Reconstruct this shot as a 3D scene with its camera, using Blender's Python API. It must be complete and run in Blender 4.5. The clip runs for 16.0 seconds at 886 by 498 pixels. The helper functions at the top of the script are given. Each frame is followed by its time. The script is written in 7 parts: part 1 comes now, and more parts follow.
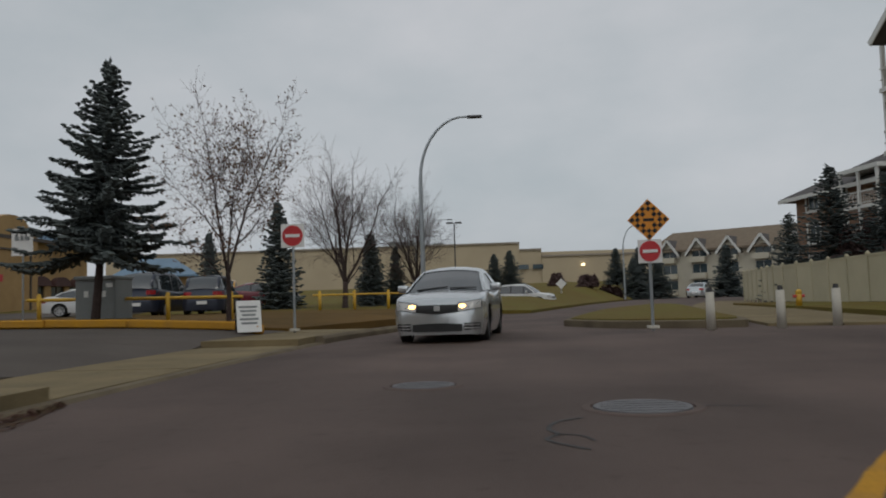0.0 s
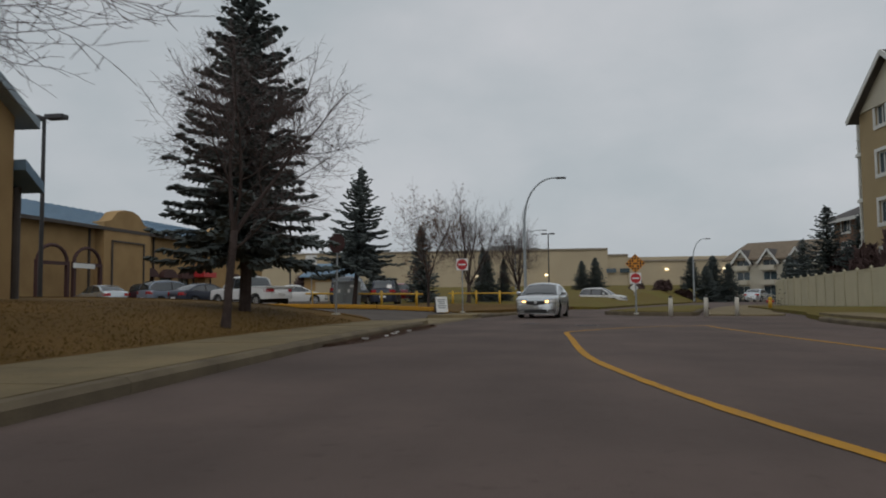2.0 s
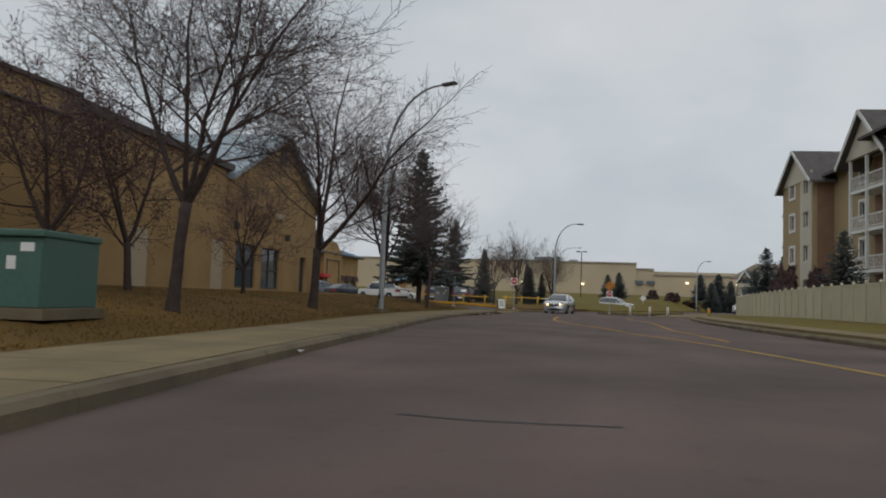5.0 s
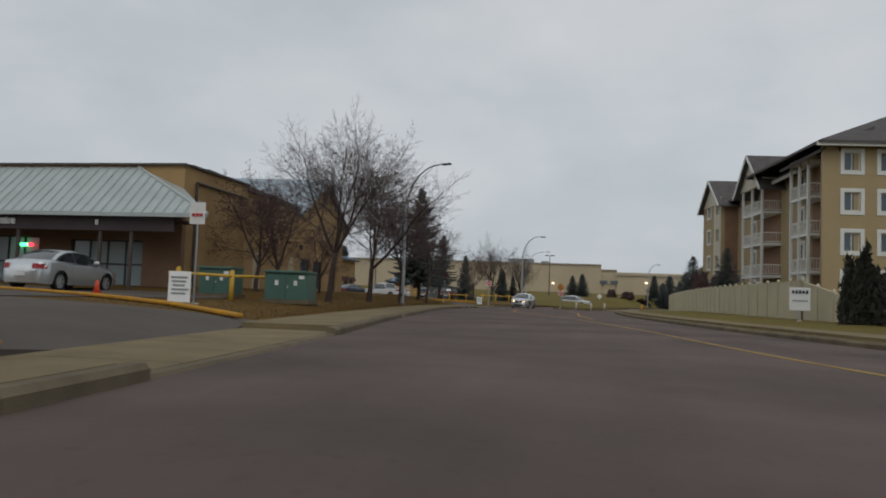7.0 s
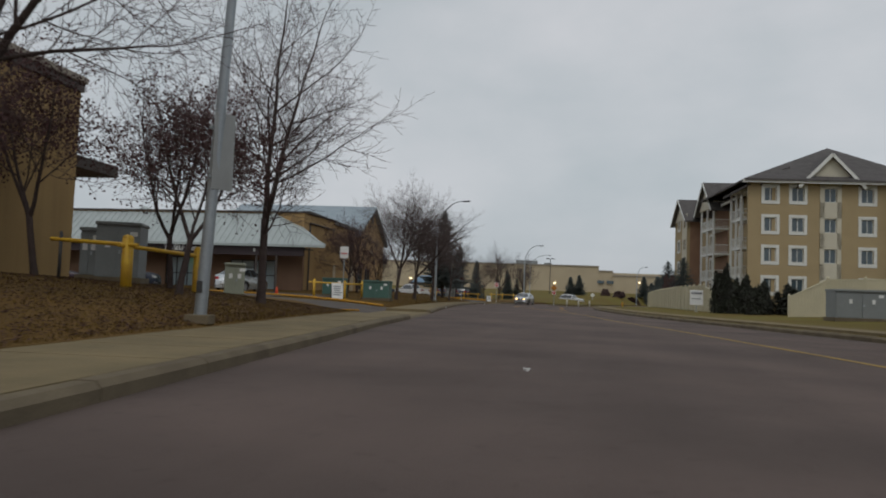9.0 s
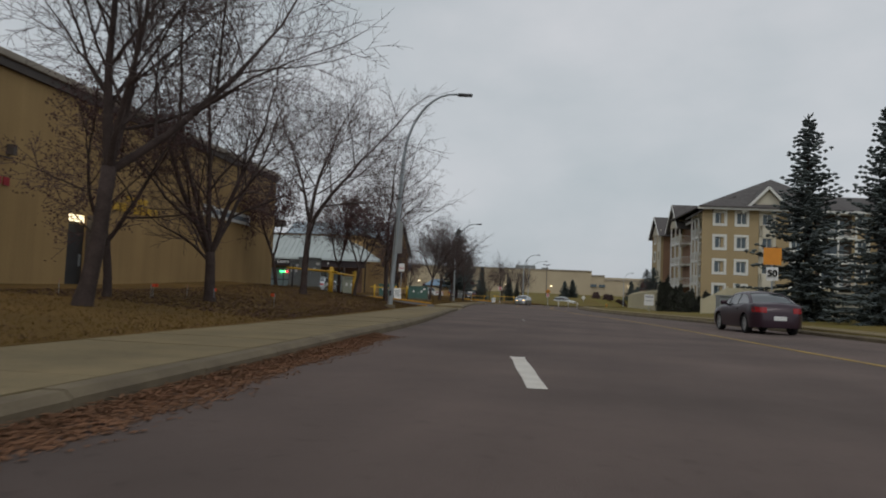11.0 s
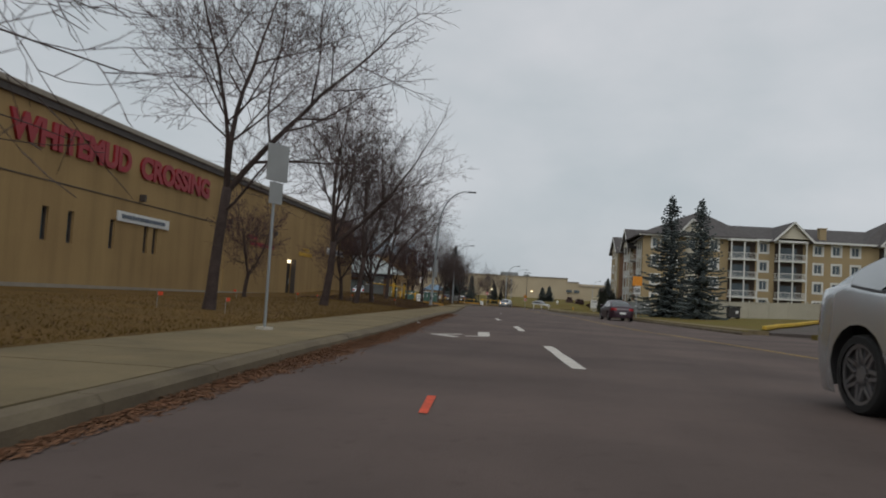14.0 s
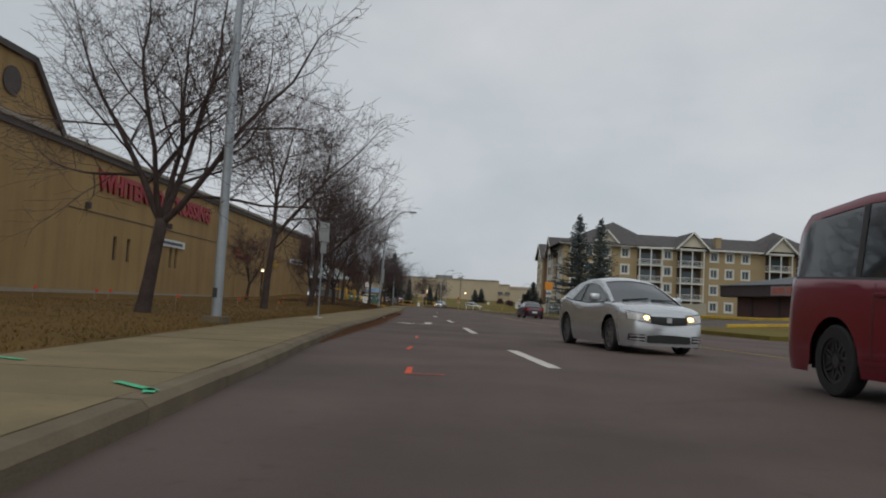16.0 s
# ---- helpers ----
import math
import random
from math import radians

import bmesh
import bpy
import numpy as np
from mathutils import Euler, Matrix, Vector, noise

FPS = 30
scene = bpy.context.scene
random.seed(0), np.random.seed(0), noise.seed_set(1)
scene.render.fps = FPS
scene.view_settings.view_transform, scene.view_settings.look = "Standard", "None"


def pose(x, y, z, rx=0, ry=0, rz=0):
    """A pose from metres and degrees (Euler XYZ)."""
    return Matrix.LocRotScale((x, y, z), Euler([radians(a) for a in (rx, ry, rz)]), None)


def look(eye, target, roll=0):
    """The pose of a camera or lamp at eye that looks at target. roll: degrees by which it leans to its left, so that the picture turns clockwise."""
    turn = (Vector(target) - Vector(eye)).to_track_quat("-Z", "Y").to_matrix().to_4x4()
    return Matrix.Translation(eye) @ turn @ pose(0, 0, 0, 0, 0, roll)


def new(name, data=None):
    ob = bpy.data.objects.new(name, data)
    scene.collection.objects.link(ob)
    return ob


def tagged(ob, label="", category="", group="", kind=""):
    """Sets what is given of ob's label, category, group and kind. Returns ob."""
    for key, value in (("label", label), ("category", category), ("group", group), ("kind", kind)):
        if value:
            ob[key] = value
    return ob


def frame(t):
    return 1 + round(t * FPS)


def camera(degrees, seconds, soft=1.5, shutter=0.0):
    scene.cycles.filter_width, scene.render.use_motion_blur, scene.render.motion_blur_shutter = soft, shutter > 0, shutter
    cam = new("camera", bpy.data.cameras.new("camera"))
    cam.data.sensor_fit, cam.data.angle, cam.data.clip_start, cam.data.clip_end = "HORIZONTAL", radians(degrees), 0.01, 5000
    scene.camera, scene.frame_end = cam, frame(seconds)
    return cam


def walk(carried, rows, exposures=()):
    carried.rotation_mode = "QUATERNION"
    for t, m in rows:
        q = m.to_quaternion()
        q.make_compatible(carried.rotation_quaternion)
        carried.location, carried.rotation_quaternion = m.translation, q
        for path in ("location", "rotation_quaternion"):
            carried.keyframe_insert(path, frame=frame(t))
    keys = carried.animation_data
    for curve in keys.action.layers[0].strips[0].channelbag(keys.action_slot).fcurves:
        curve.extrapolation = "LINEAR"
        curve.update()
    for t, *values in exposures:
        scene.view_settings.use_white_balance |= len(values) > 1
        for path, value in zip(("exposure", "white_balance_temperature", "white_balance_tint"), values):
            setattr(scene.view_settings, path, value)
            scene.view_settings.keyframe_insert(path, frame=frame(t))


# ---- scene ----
# camera: seconds, eye x y z, yaw, pitch, roll (leaning to its left)
PATH = [
    (0.0, -1.053, 12.872, 0.805, 2.56, 3.75, -1.84),
    (0.5, -1.002, 8.647, 0.800, 5.19, 3.68, -2.86),
    (1.0, -0.864, 4.380, 0.805, 7.15, 3.75, -1.94),
    (1.5, -0.622, -0.104, 0.822, 8.76, 3.79, -1.00),
    (2.0, -0.273, -4.341, 0.825, 9.66, 3.71, -0.51),
    (2.5, 0.176, -8.536, 0.818, 10.81, 3.80, 0.52),
    (3.0, 0.690, -12.859, 0.811, 11.23, 3.70, 0.33),
    (3.5, 1.248, -17.178, 0.799, 11.90, 3.66, 0.64),
    (4.0, 1.830, -21.543, 0.819, 12.18, 3.63, 0.76),
    (4.5, 2.426, -25.993, 0.818, 12.65, 3.70, 0.48),
    (5.0, 3.010, -30.367, 0.823, 13.17, 3.69, 1.99),
    (7.5, 6.562, -52.798, 0.813, 11.41, 3.57, 1.94),
    (8.0, 7.195, -57.661, 0.812, 11.86, 3.66, 1.29),
    (8.5, 7.825, -62.355, 0.813, 12.21, 3.68, 1.87),
    (9.0, 8.443, -66.840, 0.846, 12.14, 3.41, 2.15),
    (9.5, 9.032, -71.538, 0.811, 11.94, 3.61, 2.11),
    (12.0, 11.555, -95.747, 0.795, 11.79, 3.43, 3.23),
    (12.5, 12.220, -100.635, 0.803, 11.24, 3.59, 3.28),
    (13.0, 12.830, -105.394, 0.839, 11.05, 3.74, 3.02),
    (13.5, 13.404, -109.993, 0.811, 11.00, 3.86, 2.76),
    (14.0, 13.935, -114.111, 0.821, 11.06, 3.74, 3.30),
    (14.5, 14.418, -117.784, 0.813, 11.26, 3.81, 4.92),
    (15.0, 14.807, -121.076, 0.819, 9.24, 4.18, 6.05),
    (15.5, 15.077, -123.978, 0.814, 6.38, 4.04, 4.39),
    (16.0, 15.222, -126.386, 0.807, 6.21, 4.13, 3.11),
]
cam = camera(60.0, 16.0, soft=1.9, shutter=0.15)
walk(cam, [(t, pose(x, y, z, 90 + pitch, 0, yaw) @ pose(0, 0, 0, 0, 0, roll)) for t, x, y, z, yaw, pitch, roll in PATH],
     exposures=[(0.0, -0.16), (1.9, -0.14), (2.5, -0.22), (3.0, -0.17), (3.7, -0.02), (4.4, 0.0), (5.0, 0.08), (7.5, 0.0), (9.5, -0.04), (12.5, 0.02), (16.0, 0.02)])

# world: an overcast evening sky, soft and grey
SUN_H, SUN_R = 38.0, 200.0
world = bpy.data.worlds.new("world")
scene.world = world
world.use_nodes = True
wn, wl = world.node_tree.nodes, world.node_tree.links
wn.clear()
w_out, w_bg = wn.new("ShaderNodeOutputWorld"), wn.new("ShaderNodeBackground")
w_sky = wn.new("ShaderNodeTexSky")
w_sky.sky_type, w_sky.sun_disc = "NISHITA", False
w_sky.sun_elevation, w_sky.sun_rotation = radians(SUN_H), radians(SUN_R)
w_sky.air_density, w_sky.dust_density = 1.0, 3.0
w_grey = wn.new("ShaderNodeHueSaturation")
w_grey.inputs["Saturation"].default_value = 0.12
w_tc, w_map = wn.new("ShaderNodeTexCoord"), wn.new("ShaderNodeMapping")
w_map.inputs["Scale"].default_value = (1.0, 1.0, 1.9)
w_noise = wn.new("ShaderNodeTexNoise")
w_noise.inputs["Scale"].default_value, w_noise.inputs["Detail"].default_value, w_noise.inputs["Roughness"].default_value = 2.4, 6.0, 0.52
w_ramp = wn.new("ShaderNodeValToRGB")
w_ramp.color_ramp.elements[0].position, w_ramp.color_ramp.elements[0].color = 0.34, (2.95, 3.35, 3.62, 1)
w_ramp.color_ramp.elements[1].position, w_ramp.color_ramp.elements[1].color = 0.68, (4.15, 4.3, 4.55, 1)
w_mix = wn.new("ShaderNodeMix")
w_mix.data_type = "RGBA"
w_mix.inputs["Factor"].default_value = 0.86
wl.new(w_sky.outputs[0], w_grey.inputs["Color"])
wl.new(w_tc.outputs["Generated"], w_map.inputs["Vector"])
wl.new(w_map.outputs[0], w_noise.inputs["Vector"])
wl.new(w_noise.outputs["Fac"], w_ramp.inputs[0])
wl.new(w_grey.outputs[0], w_mix.inputs["A"])
wl.new(w_ramp.outputs[0], w_mix.inputs["B"])
wl.new(w_mix.outputs["Result"], w_bg.inputs["Color"])
w_bg.inputs["Strength"].default_value = 0.142
wl.new(w_bg.outputs[0], w_out.inputs[0])

sun = new("sun", bpy.data.lights.new("sun", "SUN"))
sun.data.energy, sun.data.angle, sun.data.color = 0.5, radians(25), (1.0, 0.96, 0.9)
sun.matrix_world = look((0, 0, 60), (-18, 40, 0))


# ---- materials ----
def material(name, colour, rough=0.8, metal=0.0, scale=6.0, vary=0.25, second=None, fine=60.0, bump=0.15, object_random=0.0, emit=0.0, coat=0.0, spec=0.5):
    """Two scales of noise over a base colour, with a little relief."""
    m = bpy.data.materials.new(name)
    m.use_nodes = True
    n, l = m.node_tree.nodes, m.node_tree.links
    b = n["Principled BSDF"]
    b.inputs["Roughness"].default_value, b.inputs["Metallic"].default_value = rough, metal
    b.inputs["Coat Weight"].default_value = coat
    b.inputs["Specular IOR Level"].default_value = min(spec, 0.2) if rough >= 0.85 else spec
    tc = n.new("ShaderNodeTexCoord")
    big, small = n.new("ShaderNodeTexNoise"), n.new("ShaderNodeTexNoise")
    big.inputs["Scale"].default_value, big.inputs["Detail"].default_value = scale, 6.0
    small.inputs["Scale"].default_value, small.inputs["Detail"].default_value = fine, 3.0
    l.new(tc.outputs["Object"], big.inputs["Vector"])
    l.new(tc.outputs["Object"], small.inputs["Vector"])
    ramp = n.new("ShaderNodeValToRGB")
    c2 = second or tuple(c * (1 - vary) for c in colour)
    ramp.color_ramp.elements[0].position, ramp.color_ramp.elements[1].position = 0.32, 0.68
    ramp.color_ramp.elements[0].color, ramp.color_ramp.elements[1].color = (*c2, 1), (*colour, 1)
    l.new(big.outputs["Fac"], ramp.inputs[0])
    mul = n.new("ShaderNodeMix")
    mul.data_type, mul.blend_type = "RGBA", "MULTIPLY"
    mul.inputs["Factor"].default_value = 1.0
    fr = n.new("ShaderNodeMapRange")
    fr.inputs["To Min"].default_value, fr.inputs["To Max"].default_value = 1 - vary, 1 + vary
    l.new(small.outputs["Fac"], fr.inputs["Value"])
    l.new(ramp.outputs[0], mul.inputs["A"])
    l.new(fr.outputs[0], mul.inputs["B"])
    last = mul.outputs["Result"]
    if object_random:
        oi, hs, mr = n.new("ShaderNodeObjectInfo"), n.new("ShaderNodeHueSaturation"), n.new("ShaderNodeMapRange")
        mr.inputs["To Min"].default_value, mr.inputs["To Max"].default_value = 1 - object_random, 1 + object_random
        l.new(oi.outputs["Random"], mr.inputs["Value"])
        l.new(mr.outputs[0], hs.inputs["Value"])
        l.new(last, hs.inputs["Color"])
        last = hs.outputs[0]
    l.new(last, b.inputs["Base Color"])
    if bump:
        bp = n.new("ShaderNodeBump")
        bp.inputs["Strength"].default_value, bp.inputs["Distance"].default_value = bump, 0.02
        l.new(small.outputs["Fac"], bp.inputs["Height"])
        l.new(bp.outputs[0], b.inputs["Normal"])
    if emit:
        b.inputs["Emission Color"].default_value = (*colour, 1)
        b.inputs["Emission Strength"].default_value = emit
    return m


def glass(name, colour, rough=0.05, ior=1.5):
    m = bpy.data.materials.new(name)
    m.use_nodes = True
    b = m.node_tree.nodes["Principled BSDF"]
    b.inputs["Base Color"].default_value = (*colour, 1)
    b.inputs["Roughness"].default_value, b.inputs["IOR"].default_value = rough, ior
    b.inputs["Specular IOR Level"].default_value = 0.6
    return m


ASPHALT = material("asphalt", (0.132, 0.097, 0.085), 0.88, scale=0.3, vary=0.32, second=(0.080, 0.060, 0.053), fine=90, bump=0.35)


def streaked(m, low=0.86):
    """Rain streaks running down a stucco wall."""
    n, l = m.node_tree.nodes, m.node_tree.links
    b = n["Principled BSDF"]
    last = b.inputs["Base Color"].links[0].from_socket
    tc, mp, nz, mr, mx = n.new("ShaderNodeTexCoord"), n.new("ShaderNodeMapping"), n.new("ShaderNodeTexNoise"), n.new("ShaderNodeMapRange"), n.new("ShaderNodeMix")
    mp.inputs["Scale"].default_value = (1.0, 1.0, 0.07)
    nz.inputs["Scale"].default_value, nz.inputs["Detail"].default_value, nz.inputs["Roughness"].default_value = 0.9, 5.0, 0.6
    mr.inputs["From Min"].default_value, mr.inputs["From Max"].default_value = 0.42, 0.66
    mr.inputs["To Min"].default_value, mr.inputs["To Max"].default_value = 1.06, low
    mx.data_type, mx.blend_type = "RGBA", "MULTIPLY"
    mx.inputs["Factor"].default_value = 1.0
    l.new(tc.outputs["Object"], mp.inputs["Vector"])
    l.new(mp.outputs[0], nz.inputs["Vector"])
    l.new(nz.outputs["Fac"], mr.inputs["Value"])
    l.new(last, mx.inputs["A"])
    l.new(mr.outputs[0], mx.inputs["B"])
    l.new(mx.outputs["Result"], b.inputs["Base Color"])


def stained(m, blot=0.4, depth=0.88):
    """Oil stains of their own shape and long faint wheel tracks over a road surface."""
    n, l = m.node_tree.nodes, m.node_tree.links
    b = n["Principled BSDF"]
    last = b.inputs["Base Color"].links[0].from_socket
    tc = n.new("ShaderNodeTexCoord")
    for size, stretch, lo, hi, low in ((blot, (1, 1, 1), 0.56, 0.74, depth), (1.0, (1.1, 0.045, 1), 0.35, 0.65, 0.92), (7.0, (1, 1, 1), 0.60, 0.70, 0.88)):
        mp, nz, mr, mx = n.new("ShaderNodeMapping"), n.new("ShaderNodeTexNoise"), n.new("ShaderNodeMapRange"), n.new("ShaderNodeMix")
        mp.inputs["Scale"].default_value = stretch
        nz.inputs["Scale"].default_value, nz.inputs["Detail"].default_value = size, 4.0
        mr.inputs["From Min"].default_value, mr.inputs["From Max"].default_value = lo, hi
        mr.inputs["To Min"].default_value, mr.inputs["To Max"].default_value = 1.04, low
        mx.data_type, mx.blend_type = "RGBA", "MULTIPLY"
        mx.inputs["Factor"].default_value = 1.0
        l.new(tc.outputs["Object"], mp.inputs["Vector"])
        l.new(mp.outputs[0], nz.inputs["Vector"])
        l.new(nz.outputs["Fac"], mr.inputs["Value"])
        l.new(last, mx.inputs["A"])
        l.new(mr.outputs[0], mx.inputs["B"])
        last = mx.outputs["Result"]
    l.new(last, b.inputs["Base Color"])


stained(ASPHALT, 0.4, 0.86)
LOT = material("lot_asphalt", (0.112, 0.094, 0.082), 0.9, scale=0.5, vary=0.22, fine=70, bump=0.3)
CONCRETE = material("pavement_concrete", (0.21, 0.163, 0.090), 0.9, scale=0.9, vary=0.18, second=(0.155, 0.122, 0.070), fine=60, bump=0.25, object_random=0.05)
KERB = material("kerb_concrete", (0.18, 0.145, 0.095), 0.9, scale=1.4, vary=0.25, second=(0.12, 0.095, 0.065), fine=50, bump=0.3, object_random=0.06)
stained(CONCRETE, 1.6, 0.86)
LAWN = material("autumn_lawn", (0.142, 0.079, 0.020), 0.95, scale=0.35, vary=0.32, second=(0.092, 0.054, 0.012), fine=28, bump=0.6)
BLADES = material("dry_grass_blades", (0.150, 0.094, 0.024), 0.95, scale=0.8, vary=0.3, second=(0.105, 0.066, 0.018), fine=20, bump=0.0)
LAWN_G = material("greener_lawn", (0.135, 0.118, 0.022), 0.95, scale=0.3, vary=0.3, second=(0.13, 0.085, 0.02), fine=28, bump=0.6)
EARTH = material("far_ground", (0.13, 0.11, 0.05), 0.95, scale=0.05, vary=0.3, fine=3)
IRON = material("manhole_iron", (0.15, 0.145, 0.15), 0.6, 0.3, scale=4, vary=0.25, fine=40)
YELLOW = material("road_paint_yellow", (0.50, 0.25, 0.02), 0.86, scale=2.5, vary=0.28, second=(0.38, 0.20, 0.04), fine=45, bump=0.1)
YELLOW_K = material("kerb_paint_yellow", (0.60, 0.40, 0.03), 0.8, scale=2.0, vary=0.3, second=(0.46, 0.29, 0.05), fine=40, bump=0.15)
YELLOW_F = material("worn_road_yellow", (0.40, 0.265, 0.06), 0.86, scale=1.2, vary=0.35, second=(0.27, 0.18, 0.07), fine=40, bump=0.1)
WHITE_P = material("road_paint_white", (0.62, 0.58, 0.52), 0.75, scale=3, vary=0.2, second=(0.5, 0.46, 0.41), fine=45, bump=0.1)
ORANGE_P = material("marking_spray", (0.75, 0.09, 0.03), 0.8, scale=6, vary=0.35, fine=40)
GREEN_P = material("marking_spray_green", (0.08, 0.6, 0.3), 0.8, scale=6, vary=0.35, fine=40)
STUCCO = material("beige_stucco", (0.37, 0.25, 0.115), 0.92, scale=0.35, vary=0.12, second=(0.31, 0.205, 0.095), fine=18, bump=0.25)
streaked(STUCCO)
STUCCO_L = material("pale_stucco", (0.46, 0.385, 0.27), 0.92, scale=0.2, vary=0.1, fine=12)
BRICKISH = material("tan_stucco", (0.40, 0.265, 0.125), 0.9, scale=0.7, vary=0.15, second=(0.32, 0.205, 0.095), fine=20, bump=0.3)
TRIM = material("dark_trim", (0.075, 0.060, 0.052), 0.7, scale=2, vary=0.2)
CAPSTONE = material("roof_edge", (0.30, 0.26, 0.21), 0.7, scale=2, vary=0.15)
METAL_ROOF = material("pale_metal_roof", (0.43, 0.47, 0.46), 0.45, 0.25, scale=1.2, vary=0.12, fine=8, bump=0.05)
BLUE_ROOF = material("blue_metal_roof", (0.16, 0.25, 0.34), 0.5, 0.2, scale=1.2, vary=0.15, fine=8, bump=0.05)
HALL_ROOF = material("pale_blue_roof", (0.30, 0.36, 0.40), 0.5, 0.2, scale=1.2, vary=0.15, fine=8, bump=0.05)
SHINGLE = material("roof_shingles", (0.115, 0.105, 0.102), 0.9, scale=1.6, vary=0.25, fine=30, bump=0.4)
SHINGLE_B = material("brown_shingles", (0.21, 0.165, 0.12), 0.9, scale=1.6, vary=0.2, fine=30, bump=0.4)
WHITE_T = material("white_trim", (0.66, 0.66, 0.62), 0.6, scale=3, vary=0.08, fine=20, bump=0.05)
PEACH = material("peach_stucco", (0.375, 0.288, 0.165), 0.9, scale=0.5, vary=0.1, fine=16, bump=0.2)
PEACH_D = material("brick_red_stucco", (0.27, 0.165, 0.11), 0.9, scale=0.8, vary=0.15, fine=16, bump=0.2)
CREAM = material("cream_stucco", (0.55, 0.51, 0.41), 0.9, scale=0.5, vary=0.08, fine=16, bump=0.2)
PANE = glass("window_pane", (0.06, 0.085, 0.10), 0.06)
PANE_L = glass("shop_pane", (0.34, 0.41, 0.43), 0.15)
DARK_IN = material("dark_recess", (0.055, 0.045, 0.04), 0.8, scale=3, vary=0.2)
FENCE_M = material("beige_fence", (0.50, 0.45, 0.31), 0.7, scale=1.0, vary=0.1, fine=20, bump=0.1, object_random=0.05)
FENCE_W = material("pale_fence", (0.45, 0.42, 0.33), 0.75, scale=1.0, vary=0.1, fine=20, bump=0.1, object_random=0.05)
BARK = material("bark", (0.078, 0.057, 0.052), 0.95, scale=5, vary=0.35, second=(0.050, 0.037, 0.033), fine=40, bump=0.7)
TWIG = material("twigs", (0.118, 0.090, 0.086), 0.95, scale=3, vary=0.25, fine=30, bump=0.2)
TWIG_R = material("reddish_twigs", (0.125, 0.082, 0.078), 0.95, scale=3, vary=0.25, fine=30, bump=0.2)
LEAF_D = material("dried_leaves", (0.14, 0.10, 0.055), 0.9, scale=8, vary=0.3, fine=30, second=(0.12, 0.055, 0.045))
NEEDLE = material("spruce_needles", (0.111, 0.130, 0.124), 0.9, scale=1.5, vary=0.35, second=(0.073, 0.085, 0.085), fine=20, bump=0.3)
SHRUB = material("dark_shrub", (0.045, 0.05, 0.036), 0.9, scale=2, vary=0.35, second=(0.03, 0.028, 0.024), fine=20, bump=0.3)
LEAF_R = material("dry_red_leaves", (0.105, 0.058, 0.056), 0.9, scale=8, vary=0.3, fine=30, second=(0.07, 0.035, 0.036))
LITTER = material("leaf_litter", (0.25, 0.125, 0.07), 0.95, scale=3, vary=0.35, second=(0.17, 0.09, 0.05), fine=25, bump=0.5, object_random=0.25)
STEEL = material("galvanised_steel", (0.36, 0.39, 0.41), 0.5, 0.6, scale=2, vary=0.12, fine=12, bump=0.03)
STEEL_D = material("dark_metal", (0.06, 0.058, 0.06), 0.5, 0.4, scale=3, vary=0.2)
SIGN_BACK = material("sign_back", (0.33, 0.335, 0.325), 0.5, 0.5, scale=3, vary=0.1)
RED_P = material("red_sign", (0.50, 0.03, 0.035), 0.5, scale=4, vary=0.1)
RED_L = material("red_letters", (0.32, 0.015, 0.024), 0.5, scale=4, vary=0.12)
WHITE_S = material("white_sign", (0.72, 0.72, 0.70), 0.5, scale=4, vary=0.06)
FADED_RED = material("faded_red_sign", (0.36, 0.11, 0.08), 0.6, scale=1.5, vary=0.2, fine=12)
PINK = material("faded_board", (0.26, 0.17, 0.16), 0.6, scale=3, vary=0.12)
ORANGE_S = material("orange_sign", (0.72, 0.27, 0.02), 0.5, scale=4, vary=0.08)
YELLOW_S = material("yellow_steel", (0.62, 0.38, 0.02), 0.55, scale=3, vary=0.2, second=(0.5, 0.28, 0.03), fine=30)
BLACK = material("black_rubber", (0.018, 0.018, 0.018), 0.75, scale=6, vary=0.2)
GREEN_BOX = material("green_enamel", (0.058, 0.128, 0.104), 0.5, scale=1.2, vary=0.15, fine=15)
PALE_BOX = material("pale_green_enamel", (0.30, 0.32, 0.25), 0.6, scale=1.2, vary=0.15, fine=15)
GREY_BOX = material("grey_enamel", (0.22, 0.235, 0.235), 0.6, scale=1.2, vary=0.12, fine=15)
CONC_P = material("pale_concrete", (0.55, 0.52, 0.45), 0.85, scale=2, vary=0.12, fine=25)
SILVER = material("silver_paint", (0.57, 0.595, 0.605), 0.24, 0.68, scale=1, vary=0.03, fine=9, bump=0.0, coat=0.6)
WHITE_C = material("white_paint", (0.60, 0.60, 0.59), 0.35, 0.0, scale=1, vary=0.04, fine=9, bump=0.0, coat=0.5)
RED_C = material("red_paint", (0.16, 0.005, 0.018), 0.3, 0.15, scale=1, vary=0.05, fine=9, bump=0.0, coat=0.6)
PLUM_C = material("plum_paint", (0.030, 0.011, 0.021), 0.35, 0.2, scale=1, vary=0.05, fine=9, bump=0.0, coat=0.25)
BLUE_C = material("dark_blue_paint", (0.018, 0.023, 0.04), 0.4, 0.2, scale=1, vary=0.05, fine=9, bump=0.0, coat=0.25)
GREYBLUE_C = material("blue_grey_paint", (0.17, 0.20, 0.25), 0.35, 0.4, scale=1, vary=0.05, fine=9, bump=0.0, coat=0.5)
YELLOW_C = material("yellow_paint", (0.55, 0.28, 0.03), 0.35, 0.0, scale=1, vary=0.05, fine=9, bump=0.0, coat=0.5)
CAR_GLASS = glass("car_glass", (0.028, 0.034, 0.038), 0.04, 1.85)
